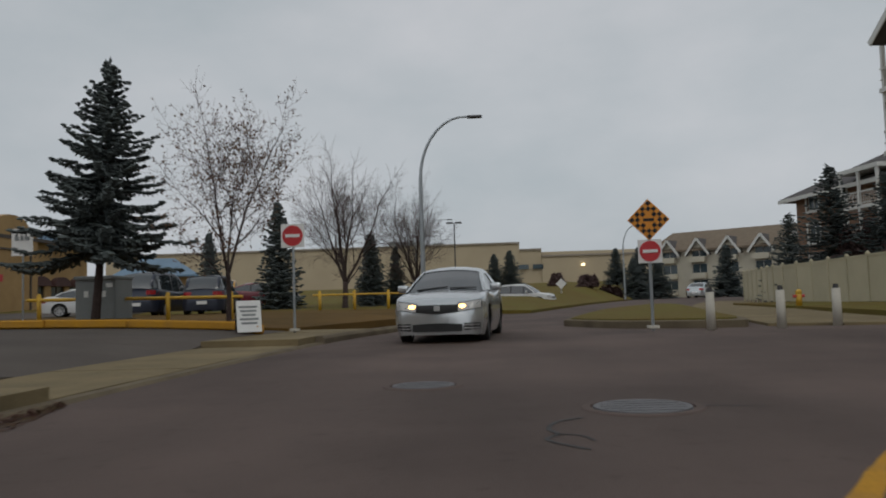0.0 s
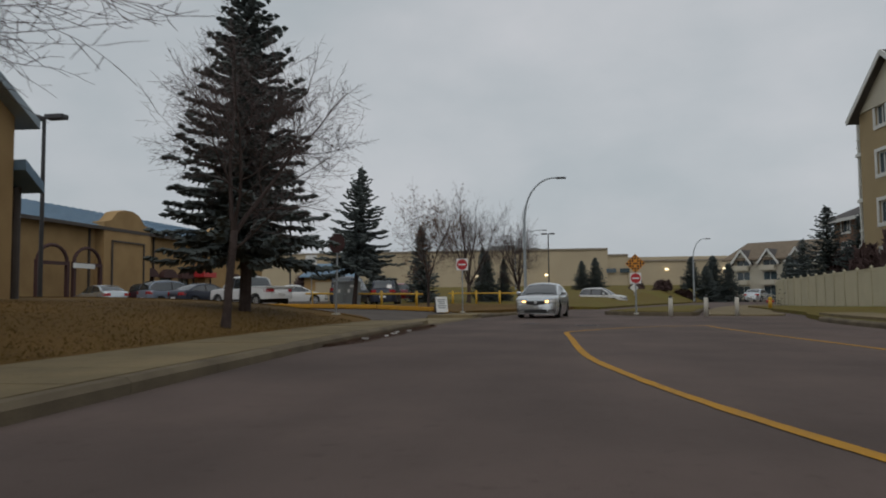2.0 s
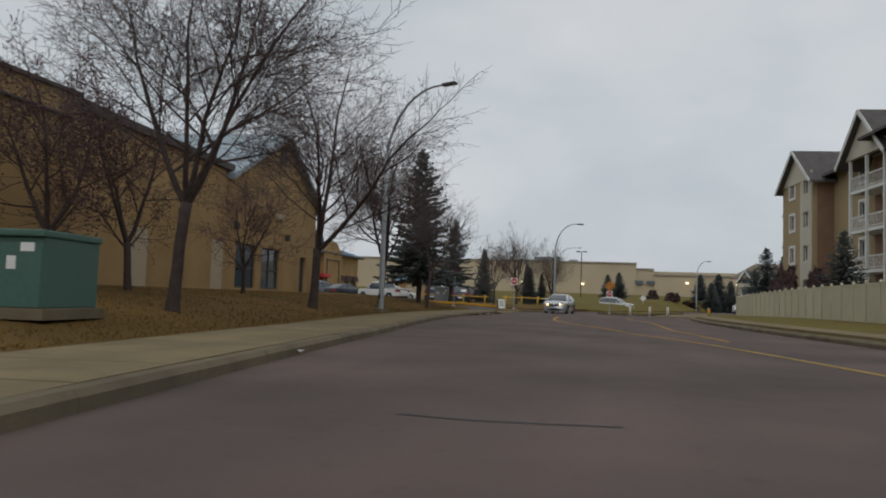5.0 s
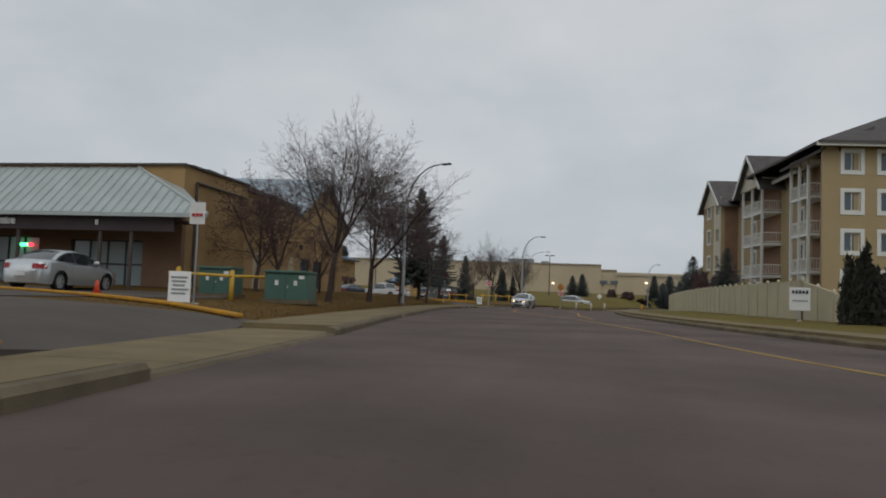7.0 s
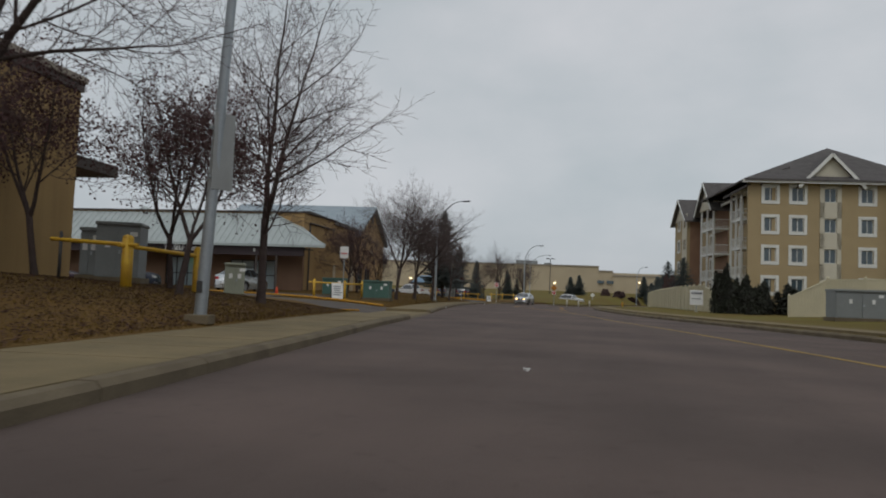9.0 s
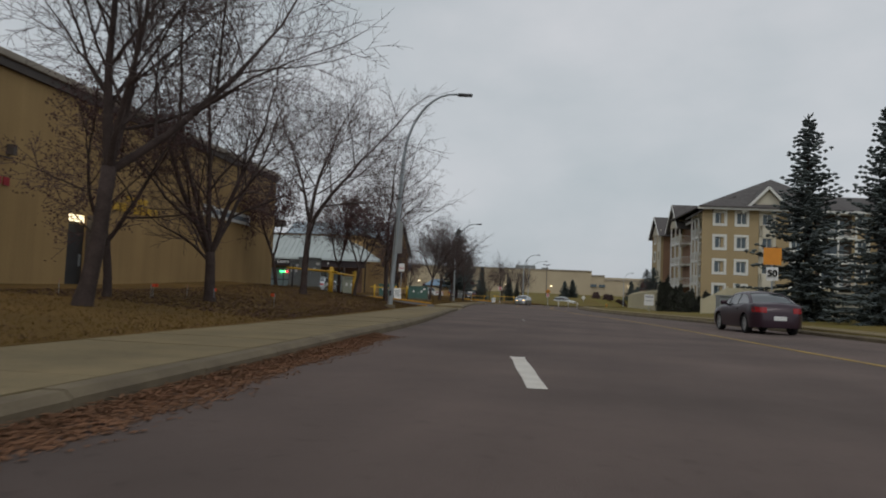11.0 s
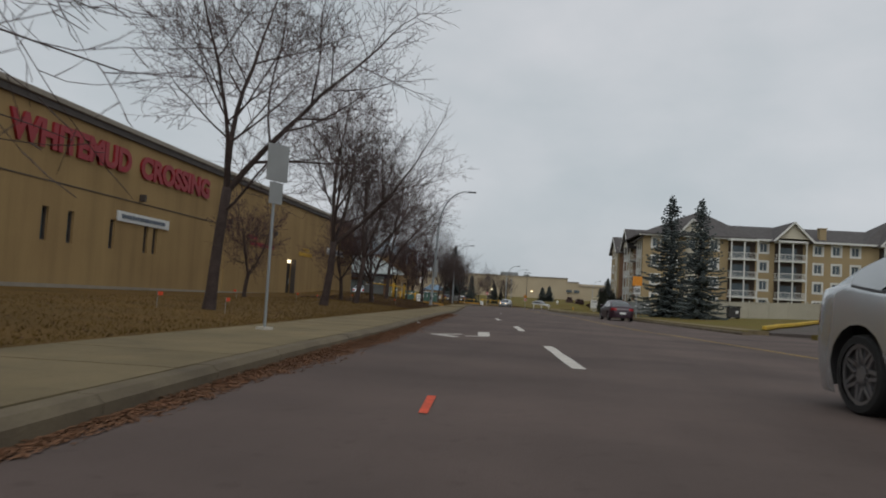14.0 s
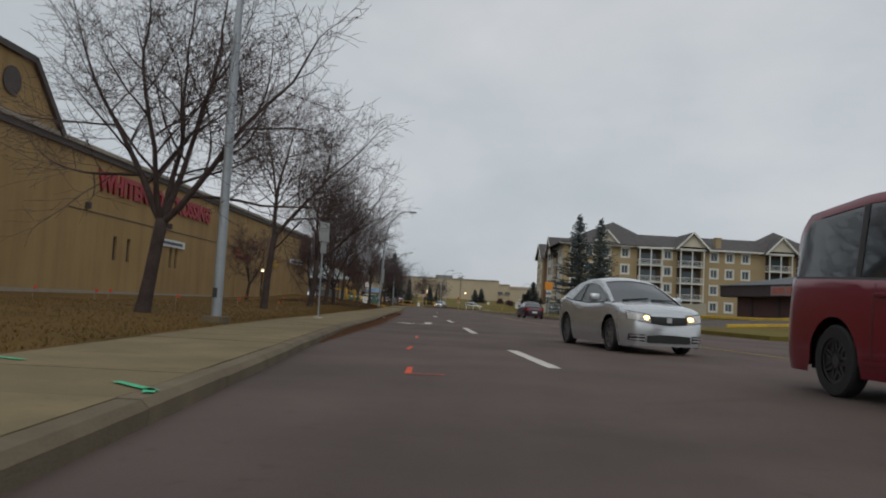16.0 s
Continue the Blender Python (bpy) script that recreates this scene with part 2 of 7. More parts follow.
CAR_LIGHT = glass("lamp_lens", (0.46, 0.45, 0.43), 0.08, 1.7)
TAIL = material("tail_lamp", (0.30, 0.012, 0.015), 0.25, scale=4, vary=0.05, bump=0.0)
HEAD_ON = material("lit_headlamp", (1.0, 0.50, 0.12), 0.3, scale=4, vary=0.0, bump=0.0, emit=8.0)
LAMP_ON = material("lit_lamp", (1.0, 0.85, 0.55), 0.3, scale=4, vary=0.0, bump=0.0, emit=2.0)
GREEN_ON = material("lit_green_sign", (0.1, 1.0, 0.35), 0.3, scale=4, vary=0.0, bump=0.0, emit=3.0)
RED_ON = material("lit_red_lamp", (1.0, 0.03, 0.08), 0.3, scale=4, vary=0.0, bump=0.0, emit=3.0)
ALLOY_D = material("brushed_alloy", (0.27, 0.27, 0.28), 0.3, 0.6, scale=3, vary=0.12, bump=0.0)
ALLOY = material("alloy", (0.5, 0.5, 0.5), 0.35, 0.35, scale=3, vary=0.08, bump=0.0)
ROOF_GREY = material("grey_fascia", (0.075, 0.08, 0.085), 0.6, scale=1, vary=0.15)
FASCIA_D = material("dark_shop_fascia", (0.045, 0.03, 0.032), 0.8, scale=1, vary=0.2)
# wall colour darkened to stand in for the shade inside the balconies
BALCONY_SHADE = material("painted_balcony_shade", (0.075, 0.058, 0.048), 0.9, scale=1, vary=0.2)
MAROON = material("maroon_wall", (0.075, 0.034, 0.032), 0.8, scale=1, vary=0.2)


# ---- mesh helpers ----
def empty(name, x=0, y=0, z=0, rz=0, **tags):
    ob = new(name)
    ob.matrix_basis = pose(x, y, z, 0, 0, rz)
    return tagged(ob, **tags)


def mesh_ob(name, bm, mat, parent=None, label="", smooth=False):
    me = bpy.data.meshes.new(name)
    bm.to_mesh(me)
    bm.free()
    me.materials.append(mat)
    if smooth:
        for p in me.polygons:
            p.use_smooth = True
    ob = new(name, me)
    if parent:
        ob.parent = parent
    if label:
        ob["label"] = label
    return ob


def part(name, bm, mat, parent, label="", smooth=False):
    return mesh_ob(name, bm, mat, parent, label, smooth)


def data_ob(name, verts, faces, mats, parent=None, label="", smooth=False, index=None):
    me = bpy.data.meshes.new(name)
    me.from_pydata(verts, [], faces)
    for m in (mats if isinstance(mats, (list, tuple)) else [mats]):
        me.materials.append(m)
    if index is not None:
        me.polygons.foreach_set("material_index", index)
    if smooth:
        me.polygons.foreach_set("use_smooth", [True] * len(me.polygons))
    me.update()
    ob = new(name, me)
    if parent:
        ob.parent = parent
    if label:
        ob["label"] = label
    return ob


def box(bm, x, y, z, sx, sy, sz, rz=0, bevel=0.0, rx=0, ry=0):
    """A box with its middle at x, y, z."""
    made = bmesh.ops.create_cube(bm, size=1.0, matrix=pose(x, y, z, rx, ry, rz) @ Matrix.Diagonal((sx, sy, sz, 1)))
    if bevel:
        edges = list({e for v in made["verts"] for e in v.link_edges})
        bmesh.ops.bevel(bm, geom=edges, offset=bevel, segments=2, affect="EDGES", profile=0.6)
    return bm


def boxes(*rows, bevel=0.0):
    bm = bmesh.new()
    for r in rows:
        box(bm, *r, bevel=bevel)
    return bm


def tube(bm, a, b, r1, r2, seg=8, cap=True):
    a, b = Vector(a), Vector(b)
    d = b - a
    m = Matrix.Translation((a + b) / 2) @ d.to_track_quat("Z", "Y").to_matrix().to_4x4()
    bmesh.ops.create_cone(bm, cap_ends=cap, segments=seg, radius1=r1, radius2=r2, depth=d.length, matrix=m)
    return bm


def prism(bm, outline, a, b, axis="z"):
    """An outline of (u, v) pushed from a to b along an axis."""
    place = {"z": lambda u, v, w: (u, v, w), "y": lambda u, v, w: (u, w, v), "x": lambda u, v, w: (w, u, v)}[axis]
    lo = [bm.verts.new(place(u, v, a)) for u, v in outline]
    hi = [bm.verts.new(place(u, v, b)) for u, v in outline]
    n = len(outline)
    bm.faces.new(lo[::-1]), bm.faces.new(hi)
    for i in range(n):
        bm.faces.new((lo[i], lo[(i + 1) % n], hi[(i + 1) % n], hi[i]))
    bmesh.ops.recalc_face_normals(bm, faces=bm.faces[:])
    return bm


def curve_x(nodes, y):
    """A smooth line x(y) through nodes (y, x)."""
    i = max(0, min(len(nodes) - 2, next((k for k in range(len(nodes) - 1) if y <= nodes[k + 1][0]), len(nodes) - 2)))
    (y0, x0), (y1, x1) = nodes[i], nodes[i + 1]
    ya, xa = nodes[i - 1] if i else (2 * y0 - y1, 2 * x0 - x1)
    yb, xb = nodes[i + 2] if i + 2 < len(nodes) else (2 * y1 - y0, 2 * x1 - x0)
    m0, m1 = (x1 - xa) / (y1 - ya), (xb - x0) / (yb - y0)
    h, t = y1 - y0, (y - y0) / (y1 - y0)
    return (2 * t**3 - 3 * t**2 + 1) * x0 + (t**3 - 2 * t**2 + t) * h * m0 + (3 * t**2 - 2 * t**3) * x1 + (t**3 - t**2) * h * m1


def linear(nodes, y):
    return float(np.interp(y, [n[0] for n in nodes], [n[1] for n in nodes]))


# ---- the plan: kerb lines and the lie of the land ----
KERB_L = [(-190, 23.5), (-140, 15.8), (-123.6, 13.3), (-107.6, 10.8), (-97.5, 9.55), (-87.4, 8.15), (-75.2, 6.6), (-65.8, 5.5), (-55, 3.95), (-48.6, 2.95), (-41.8, 2.05), (-33.7, 0.9), (-26, -0.4), (-20, -1.3), (-13.5, -2.2), (-3.2, -3.7), (5, -4.4), (10.8, -4.7), (18.7, -4.65), (27.8, -4.15), (32, -3.4), (38, -1.7), (48, 1.2), (60, 4.2), (80, 9.5), (120, 22)]
KERB_R = [(-190, 44), (-140, 34.5), (-115, 29.5), (-100, 26.3), (-90, 23.4), (-78, 20.6), (-70, 19.5), (-55, 17.4), (-46, 15.9), (-39.3, 14.3), (-29.5, 12.0), (-20, 10.1), (-7, 8.4), (3, 7.5), (12, 7.15), (20, 7.25), (26, 8.0), (29, 8.9)]
RISE_L = [(-190, 0.25), (-100, 0.26), (-75, 0.34), (-62, 0.55), (-52, 1.0), (-46, 0.9), (-41, 0.42), (-36, 0.36), (-22, 0.40), (-17, 0.8), (0, 0.84), (15, 0.84), (19.6, 0.9), (21.5, 0.5), (25, 0.3), (45, 0.3), (80, 0.2)]
WALK = 2.1


def kl(y):
    return curve_x(KERB_L, y)


def kr(y):
    return curve_x(KERB_R, y) if y < 29 else 8.9 + 0.11 * (y - 29)


def ease(t):
    t = max(0.0, min(1.0, t))
    return t * t * (3 - 2 * t)


def land(x, y):
    """The height of the ground: lawns rise gently away from the kerbs."""
    left, right = kl(y) - WALK - x, x - kr(y) - 0.3
    if left > -0.01:
        low = 0.13 * max(0.0, 1 - max(0.0, left) / 3) * max(ease((y + 41.8) / 0.8) * ease((-33.2 - y) / 0.8), ease((y - 20.6) / 0.9) * ease((27.9 - y) / 0.8))
        return 0.16 - low + linear(RISE_L, y) * (1 - math.exp(-max(left, 0.0) / 4.0)) + max(0.0, min(2.6, (y - 50) * 0.03))
    if right > 0 and y < 70:
        low = ease((-52 - y) / 10)
        near = 0.035 * min(right, 32.0) * ease((y + 84) / 26) * ease((52 - y) / 20)
        return 0.15 + near * (1 - low) + low * 0.9 * ease(right / 20) * ease((y + 93) / 18)
    return 0.15


def sheet(name, x_of_left, x_of_right, ys, nx, mat, lift=0.0, **tags):
    verts, faces = [], []
    for y in ys:
        a, b = x_of_left(y), x_of_right(y)
        for i in range(nx + 1):
            x = a + (b - a) * i / nx
            verts.append((x, y, land(x, y) + lift))
    for j in range(len(ys) - 1):
        for i in range(nx):
            k = j * (nx + 1) + i
            faces.append((k, k + 1, k + nx + 2, k + nx + 1))
    # a skirt down to the road's level all round
    n, m = nx + 1, len(ys)
    rim = [i for i in range(n)] + [j * n + nx for j in range(1, m)] + [(m - 1) * n + i for i in range(nx - 1, -1, -1)] + [j * n for j in range(m - 2, 0, -1)]
    base = len(verts)
    verts += [(verts[i][0], verts[i][1], -0.07) for i in rim]
    for k in range(len(rim)):
        j = (k + 1) % len(rim)
        faces.append((rim[k], base + k, base + j, rim[j]))
    return tagged(data_ob(name, verts, faces, mat), **tags)


def steps(a, b, d):
    n = max(1, round((b - a) / d))
    return [a + (b - a) * i / n for i in range(n + 1)]


# ---- ground, road and lawns ----
bm = bmesh.new()
bmesh.ops.create_grid(bm, x_segments=8, y_segments=8, size=1600, matrix=Matrix.Translation((0, 0, -0.08)))
tagged(mesh_ob("ground", bm, EARTH), "dull brown and green ground reaching the horizon", "ground", kind="structure")
bm = bmesh.new()
box(bm, 18, -20, -0.1, 74, 340, 0.2)
tagged(mesh_ob("road", bm, ASPHALT), "worn dark grey asphalt street", "road", kind="structure")
LEFT_FAR = lambda y: -70.0
lawn_edge = lambda y: kl(y) - WALK
tagged(sheet("lawn", LEFT_FAR, lawn_edge, steps(-190, -41.6, 1.5), 44, LAWN), "brown autumn lawn with dry grass beside the pavement", "lawn", kind="structure")
tagged(sheet("lawn", LEFT_FAR, lawn_edge, steps(-32.6, 19.7, 1.5), 44, LAWN), "brown autumn lawn under bare trees", "lawn", kind="structure")
tagged(sheet("lawn", LEFT_FAR, lambda y: min(lawn_edge(y), -0.2 - (y + 41.6) * 0.98), steps(-41.6, -34.5, 0.6), 30, LAWN, 0.035), "brown grass bank beside the shop drive", "lawn", kind="structure")
tagged(sheet("lot", LEFT_FAR, lawn_edge, steps(-41.6, -32.6, 1.5), 44, LOT), "grey asphalt drive into a shop forecourt", "car park", kind="structure")
tagged(sheet("lot", LEFT_FAR, lawn_edge, steps(19.7, 31.3, 1.2), 44, LOT), "grey asphalt entrance of a car park", "car park", kind="structure")
tagged(sheet("lawn", lambda y: -16.2 - 0.42 * (y - 31.3), lawn_edge, steps(31.3, 50, 1.5), 14, LAWN, 0.06), "brown grass bed behind a yellow kerb", "lawn", kind="structure")
tagged(sheet("lot", LEFT_FAR, lambda y: -15 - 0.2 * (y - 31.3), steps(31.3, 62, 1.5), 24, LOT, 0.02), "grey asphalt car park", "car park", kind="structure")
tagged(sheet("lawn", lambda y: -80.0, lambda y: kl(y) - 0.3, steps(50, 150, 2.5), 24, LAWN_G), "greenish brown grass bank below a large store", "lawn", kind="structure")
tagged(sheet("lot", lambda y: -45.0, lambda y: -7.6, steps(-34.5, -21, 1.5), 20, LOT, 0.03), "grey asphalt forecourt of a shop", "car park", kind="structure")
edge_r = lambda y: linear([(-77.5, 20.95), (-75.5, 21.3), (-72.2, 22.9), (-68.0, 24.3), (-63.5, 26.8), (-44, 35.3)], y)
tagged(sheet("lot", lambda y: kr(y) + 1.0 + max(0.0, -74 - y) * 0.9, lambda y: 75.0, steps(-96, -44, 1.5), 30, LOT, -0.05), "grey asphalt forecourt before a corner store", "car park", kind="structure")
tagged(sheet("lawn", lambda y: kr(y) + 0.2, edge_r, steps(-77.5, -44, 1.0), 24, LAWN_G, 0.03), "grass corner of the verge running back to a forecourt", "lawn", kind="structure")
tagged(sheet("lawn", lambda y: kr(y) + 2.4, lambda y: 46.0, steps(-91, -79, 1.0), 20, LAWN_G, 0.04), "dry grass bed between the forecourt and the street", "lawn", kind="structure")
tagged(sheet("lawn", LEFT_FAR, lambda y: -6.75 - (y - 19.7) * 0.75, steps(19.7, 21.3, 0.4), 44, LAWN, 0.03), "brown lawn corner beside the car park entrance", "lawn", kind="structure")
tagged(sheet("lawn", lambda y: kr(y) + 0.2, lambda y: 75.0, steps(-44, 52, 1.5), 30, LAWN_G), "greenish brown verge beyond the far kerb", "lawn", kind="structure")

# ---- kerbs, pavement and markings ----
def strip_piece(name, x_of, y0, y1, off0, off1, z0, z1, mat, parent, chamfer=0.0):
    """A length of kerb or slab that follows a line x(y), from off0 to off1 beside it."""
    bm = bmesh.new()
    rows = []
    for y in (y0, (y0 + y1) / 2, y1):
        dx = x_of(y + 0.5) - x_of(y - 0.5)
        nx, ny = 1 / math.hypot(1, dx), -dx / math.hypot(1, dx)
        x = x_of(y)
        c = chamfer if off1 > off0 else -chamfer
        pts = [(off0, z0), (off0, z1), (off1 - c, z1), (off1, z1 - chamfer), (off1, z0)] if chamfer else [(off0, z0), (off0, z1), (off1, z1), (off1, z0)]
        rows.append([bm.verts.new((x + nx * o, y + ny * o, z)) for o, z in pts])
    n = len(rows[0])
    for a, b in zip(rows, rows[1:]):
        for i in range(n - 1):
            bm.faces.new((a[i], a[i + 1], b[i + 1], b[i]))
    bm.faces.new(rows[0]), bm.faces.new(rows[-1][::-1])
    bmesh.ops.recalc_face_normals(bm, faces=bm.faces[:])
    return part(name, bm, mat, parent)


def drop(y):
    """The kerb dips at the two driveways."""
    for a, b in ((-41.7, -33.4), (18.9, 27.6)):
        if a < y < b:
            return 0.035
    return 0.15


pavement = empty("pavement", label="pale concrete pavement slabs along the kerb", category="pavement", kind="structure")
ys = steps(-140, 31.5, 1.5)
for a, b in zip(ys, ys[1:]):
    top = drop((a + b) / 2) + 0.002 + random.uniform(0, 0.006)
    strip_piece("slab", kl, a + 0.008, b - 0.008, -0.2, -WALK, -0.05, top, CONCRETE, pavement)
kerb = empty("kerb", label="worn rounded concrete kerb", category="kerb", kind="structure")
ys = steps(-140, 34, 2.0)
for a, b in zip(ys, ys[1:]):
    strip_piece("kerbstone", kl, a + 0.006, b - 0.006, -0.194, 0.0, -0.05, drop((a + b) / 2) + random.uniform(-0.004, 0.004), KERB, kerb, 0.05)
kerb = empty("kerb", label="far concrete kerb along the verge", category="kerb", kind="structure")
ys = steps(-78, 22, 2.0)
for a, b in zip(ys, ys[1:]):
    strip_piece("kerbstone", kr, a + 0.006, b - 0.006, 0.35, 0.0, -0.05, 0.15 + random.uniform(-0.004, 0.004), KERB, kerb, 0.05)
pavement = empty("pavement", label="narrow concrete pavement beside the far kerb", category="pavement", kind="structure")
ys = steps(-76, 24, 2.0)
for a, b in zip(ys, ys[1:]):
    top = land(kr(b) + 2, b) + 0.03
    strip_piece("slab", lambda y: kr(y) + 0.36, a + 0.008, b - 0.008, 0, 1.6, -0.05, top, CONCRETE, pavement)


def ribbon(name, pts, width, mat, z=0.006, label="", category="road marking"):
    """Paint on the road along a line of (x, y)."""
    p = [Vector((x, y, 0)) for x, y in pts]
    verts, faces = [], []
    for i, q in enumerate(p):
        d = (p[min(i + 1, len(p) - 1)] - p[max(i - 1, 0)]).normalized()
        n = Vector((-d.y, d.x, 0)) * width / 2
        wob = 1 + random.uniform(-0.12, 0.12)
        verts += [(*(q + n * wob).xy, z), (*(q - n * wob).xy, z)]
    for i in range(len(p) - 1):
        faces.append((2 * i, 2 * i + 1, 2 * i + 3, 2 * i + 2))
    return tagged(data_ob(name, verts, faces, mat), label, category, kind="structure")


def smooth_line(pts, n=10):
    out = []
    for i in range(len(pts) - 1):
        p0, p1, p2, p3 = (Vector(pts[max(0, min(len(pts) - 1, k))]) for k in (i - 1, i, i + 1, i + 2))
        for k in range(n):
            t = k / n
            out.append(tuple(0.5 * (2 * p1 + (p2 - p0) * t + (2 * p0 - 5 * p1 + 4 * p2 - p3) * t * t + (3 * p1 - p0 - 3 * p2 + p3) * t**3)))
    return out + [pts[-1]]


CENTRE = smooth_line([(3.4, 18.4), (1.85, 17.7), (0.72, 16.4), (-0.15, 15.0), (-0.45, 14.2), (-0.44, 13.2), (-0.36, 11.7), (-0.13, 7.0), (0.26, 4.2), (0.8, 1.6), (1.5, -0.9), (2.2, -2.8), (3.44, -7.8), (4.7, -11.5), (5.9, -16.5), (7.3, -23.8), (8.8, -33.5), (10.4, -41), (11.6, -48), (12.7, -55), (14.6, -71), (15.9, -81), (17.3, -88), (20.3, -104), (24, -120), (27, -140)])
ribbon("yellow_line", [p for p in CENTRE if p[1] > -12], 0.12, YELLOW, label="fresh solid yellow centre line", category="road marking")
ribbon("yellow_line", [p for p in CENTRE if p[1] < -11.5], 0.15, YELLOW_F, label="pale worn yellow centre line", category="road marking")
ribbon("yellow_line", smooth_line([(3.4, 18.4), (3.5, 16.0), (3.9, 12.0), (4.35, 8.0), (4.6, 2.0), (4.75, -3.0), (5.2, -6.5), (5.6, -10.5)]), 0.11, YELLOW, label="second faded yellow line of a painted wedge", category="road marking")
for x0, y0, x1, y1 in ((11.36, -86.6, 11.97, -90.9), (13.13, -98.5, 13.83, -103.7), (15.04, -111.6, 15.7, -115.5), (9.3, -75.3, 9.9, -79.0)):
    n = 8
    ribbon("lane_dash", [(x0 + (x1 - x0) * i / n, y0 + (y1 - y0) * i / n) for i in range(n + 1)], 0.2, WHITE_P, label="white lane dash with worn edges", category="road marking")
# turn arrow: a bent shaft and an open head
bm = bmesh.new()
for outline in ([(11.03, -93.75), (11.32, -93.6), (11.62, -95.85), (11.55, -96.1), (11.19, -96.6), (11.09, -96.44), (11.36, -96.02)],
                [(10.26, -96.5), (10.85, -95.62), (10.98, -95.8), (10.61, -96.5), (11.12, -97.1), (10.97, -97.36)]):
    vs = [bm.verts.new((x, y, 0.006)) for x, y in outline]
    bm.faces.new(vs)
bmesh.ops.recalc_face_normals(bm, faces=bm.faces[:])
bmesh.ops.triangulate(bm, faces=bm.faces[:])
tagged(mesh_ob("turn_arrow", bm, WHITE_P), "white bent turn arrow painted on the lane", "road marking", kind="structure")

# manhole lids
def manhole(x, y, r):
    th = empty("manhole_cover", x, y, 0, label="worn round iron manhole cover in cracked asphalt", category="manhole cover")
    bm = bmesh.new()
    bmesh.ops.create_cone(bm, cap_ends=True, segments=28, radius1=r, radius2=r * 0.97, depth=0.03, matrix=Matrix.Translation((0, 0, 0.0)))
    part("lid", bm, IRON, th)
    bm = bmesh.new()
    rows = [[bm.verts.new((math.cos(a) * rr, math.sin(a) * rr, zz)) for rr, zz in ((r + 0.01, 0.002), (r + 0.015, 0.012), (r + 0.07, 0.010), (r + 0.085, 0.001))] for a in [k * math.tau / 32 for k in range(32)]]
    for k in range(32):
        for i in range(3):
            bm.faces.new((rows[k][i], rows[(k + 1) % 32][i], rows[(k + 1) % 32][i + 1], rows[k][i + 1]))
    bmesh.ops.recalc_face_normals(bm, faces=bm.faces[:])
    part("ring", bm, ASPHALT, th)
    for k in range(5):
        part("rib", boxes((0, (k - 2) * r * 0.32, 0.016, 1.7 * math.sqrt(r * r - ((k - 2) * r * 0.32) ** 2), 0.03, 0.006)), IRON, th)
manhole(0.07, 18.4, 0.35)
manhole(-1.6, 20.1, 0.30)

# ---- buildings ----
def facade(name, a, b, **tags):
    """An Empty at a; its x runs towards b and its y into the building."""
    th = empty(name, a[0], a[1], 0, math.degrees(math.atan2(b[1] - a[1], b[0] - a[0])), **tags)
    return th, math.hypot(b[0] - a[0], b[1] - a[1])


def wall(parent, u0, u1, z0, z1, mat, openings=(), thick=0.35, y=0.0, name="wall", label=""):
    """A wall in the plane y, its openings (u0, u1, z0, z1) cut right through."""
    us = sorted({u0, u1, *(v for o in openings for v in o[:2])})
    bm = bmesh.new()
    for a, b in zip(us, us[1:]):
        mid, z = (a + b) / 2, z0
        for o in sorted((o for o in openings if o[0] < mid < o[1]), key=lambda o: o[2]):
            if o[2] > z:
                box(bm, mid, y + thick / 2, (z + o[2]) / 2, b - a, thick, o[2] - z)
            z = o[3]
        if z1 > z:
            box(bm, mid, y + thick / 2, (z + z1) / 2, b - a, thick, z1 - z)
    bmesh.ops.remove_doubles(bm, verts=bm.verts[:], dist=0.001)
    return part(name, bm, mat, parent, label)


def ring(u0, u1, z0, z1, f, ya, yb):
    """A rectangular frame of width f in one piece, from ya to yb deep."""
    bm, loops = bmesh.new(), []
    for d in (0.0, f):
        for yy in (ya, yb):
            loops.append([bm.verts.new(p) for p in ((u0 + d, yy, z0 + d), (u1 - d, yy, z0 + d), (u1 - d, yy, z1 - d), (u0 + d, yy, z1 - d))])
    for a, b in ((0, 1), (0, 2), (2, 3), (1, 3)):
        for k in range(4):
            j = (k + 1) % 4
            bm.faces.new((loops[a][k], loops[a][j], loops[b][j], loops[b][k]))
    bmesh.ops.recalc_face_normals(bm, faces=bm.faces[:])
    return bm


def window(parent, u0, u1, z0, z1, frame_m, pane_m=None, bars=1, y=0.0, surround=0.0, sill=False, name="window"):
    """A framed window sitting in an opening: frame, panes, and a raised surround where there is one."""
    w, f = u1 - u0, 0.07
    th = part(name, ring(u0, u1, z0, z1, f, y + 0.10, y + 0.18), frame_m, parent)
    for k in range(bars):
        part("mullion", boxes((u0 + w * (k + 1) / (bars + 1), y + 0.14, (z0 + z1) / 2, 0.06, 0.07, z1 - z0 - 2 * f)), frame_m, th)
    if surround:
        s = surround
        part("surround", ring(u0 - s, u1 + s, z0 - s, z1 + s, s, y - 0.06, y + 0.004), frame_m, th)
    part("pane", boxes(((u0 + u1) / 2, y + 0.17, (z0 + z1) / 2, w - 0.1, 0.02, z1 - z0 - 0.1)), pane_m or PANE, th)
    return th


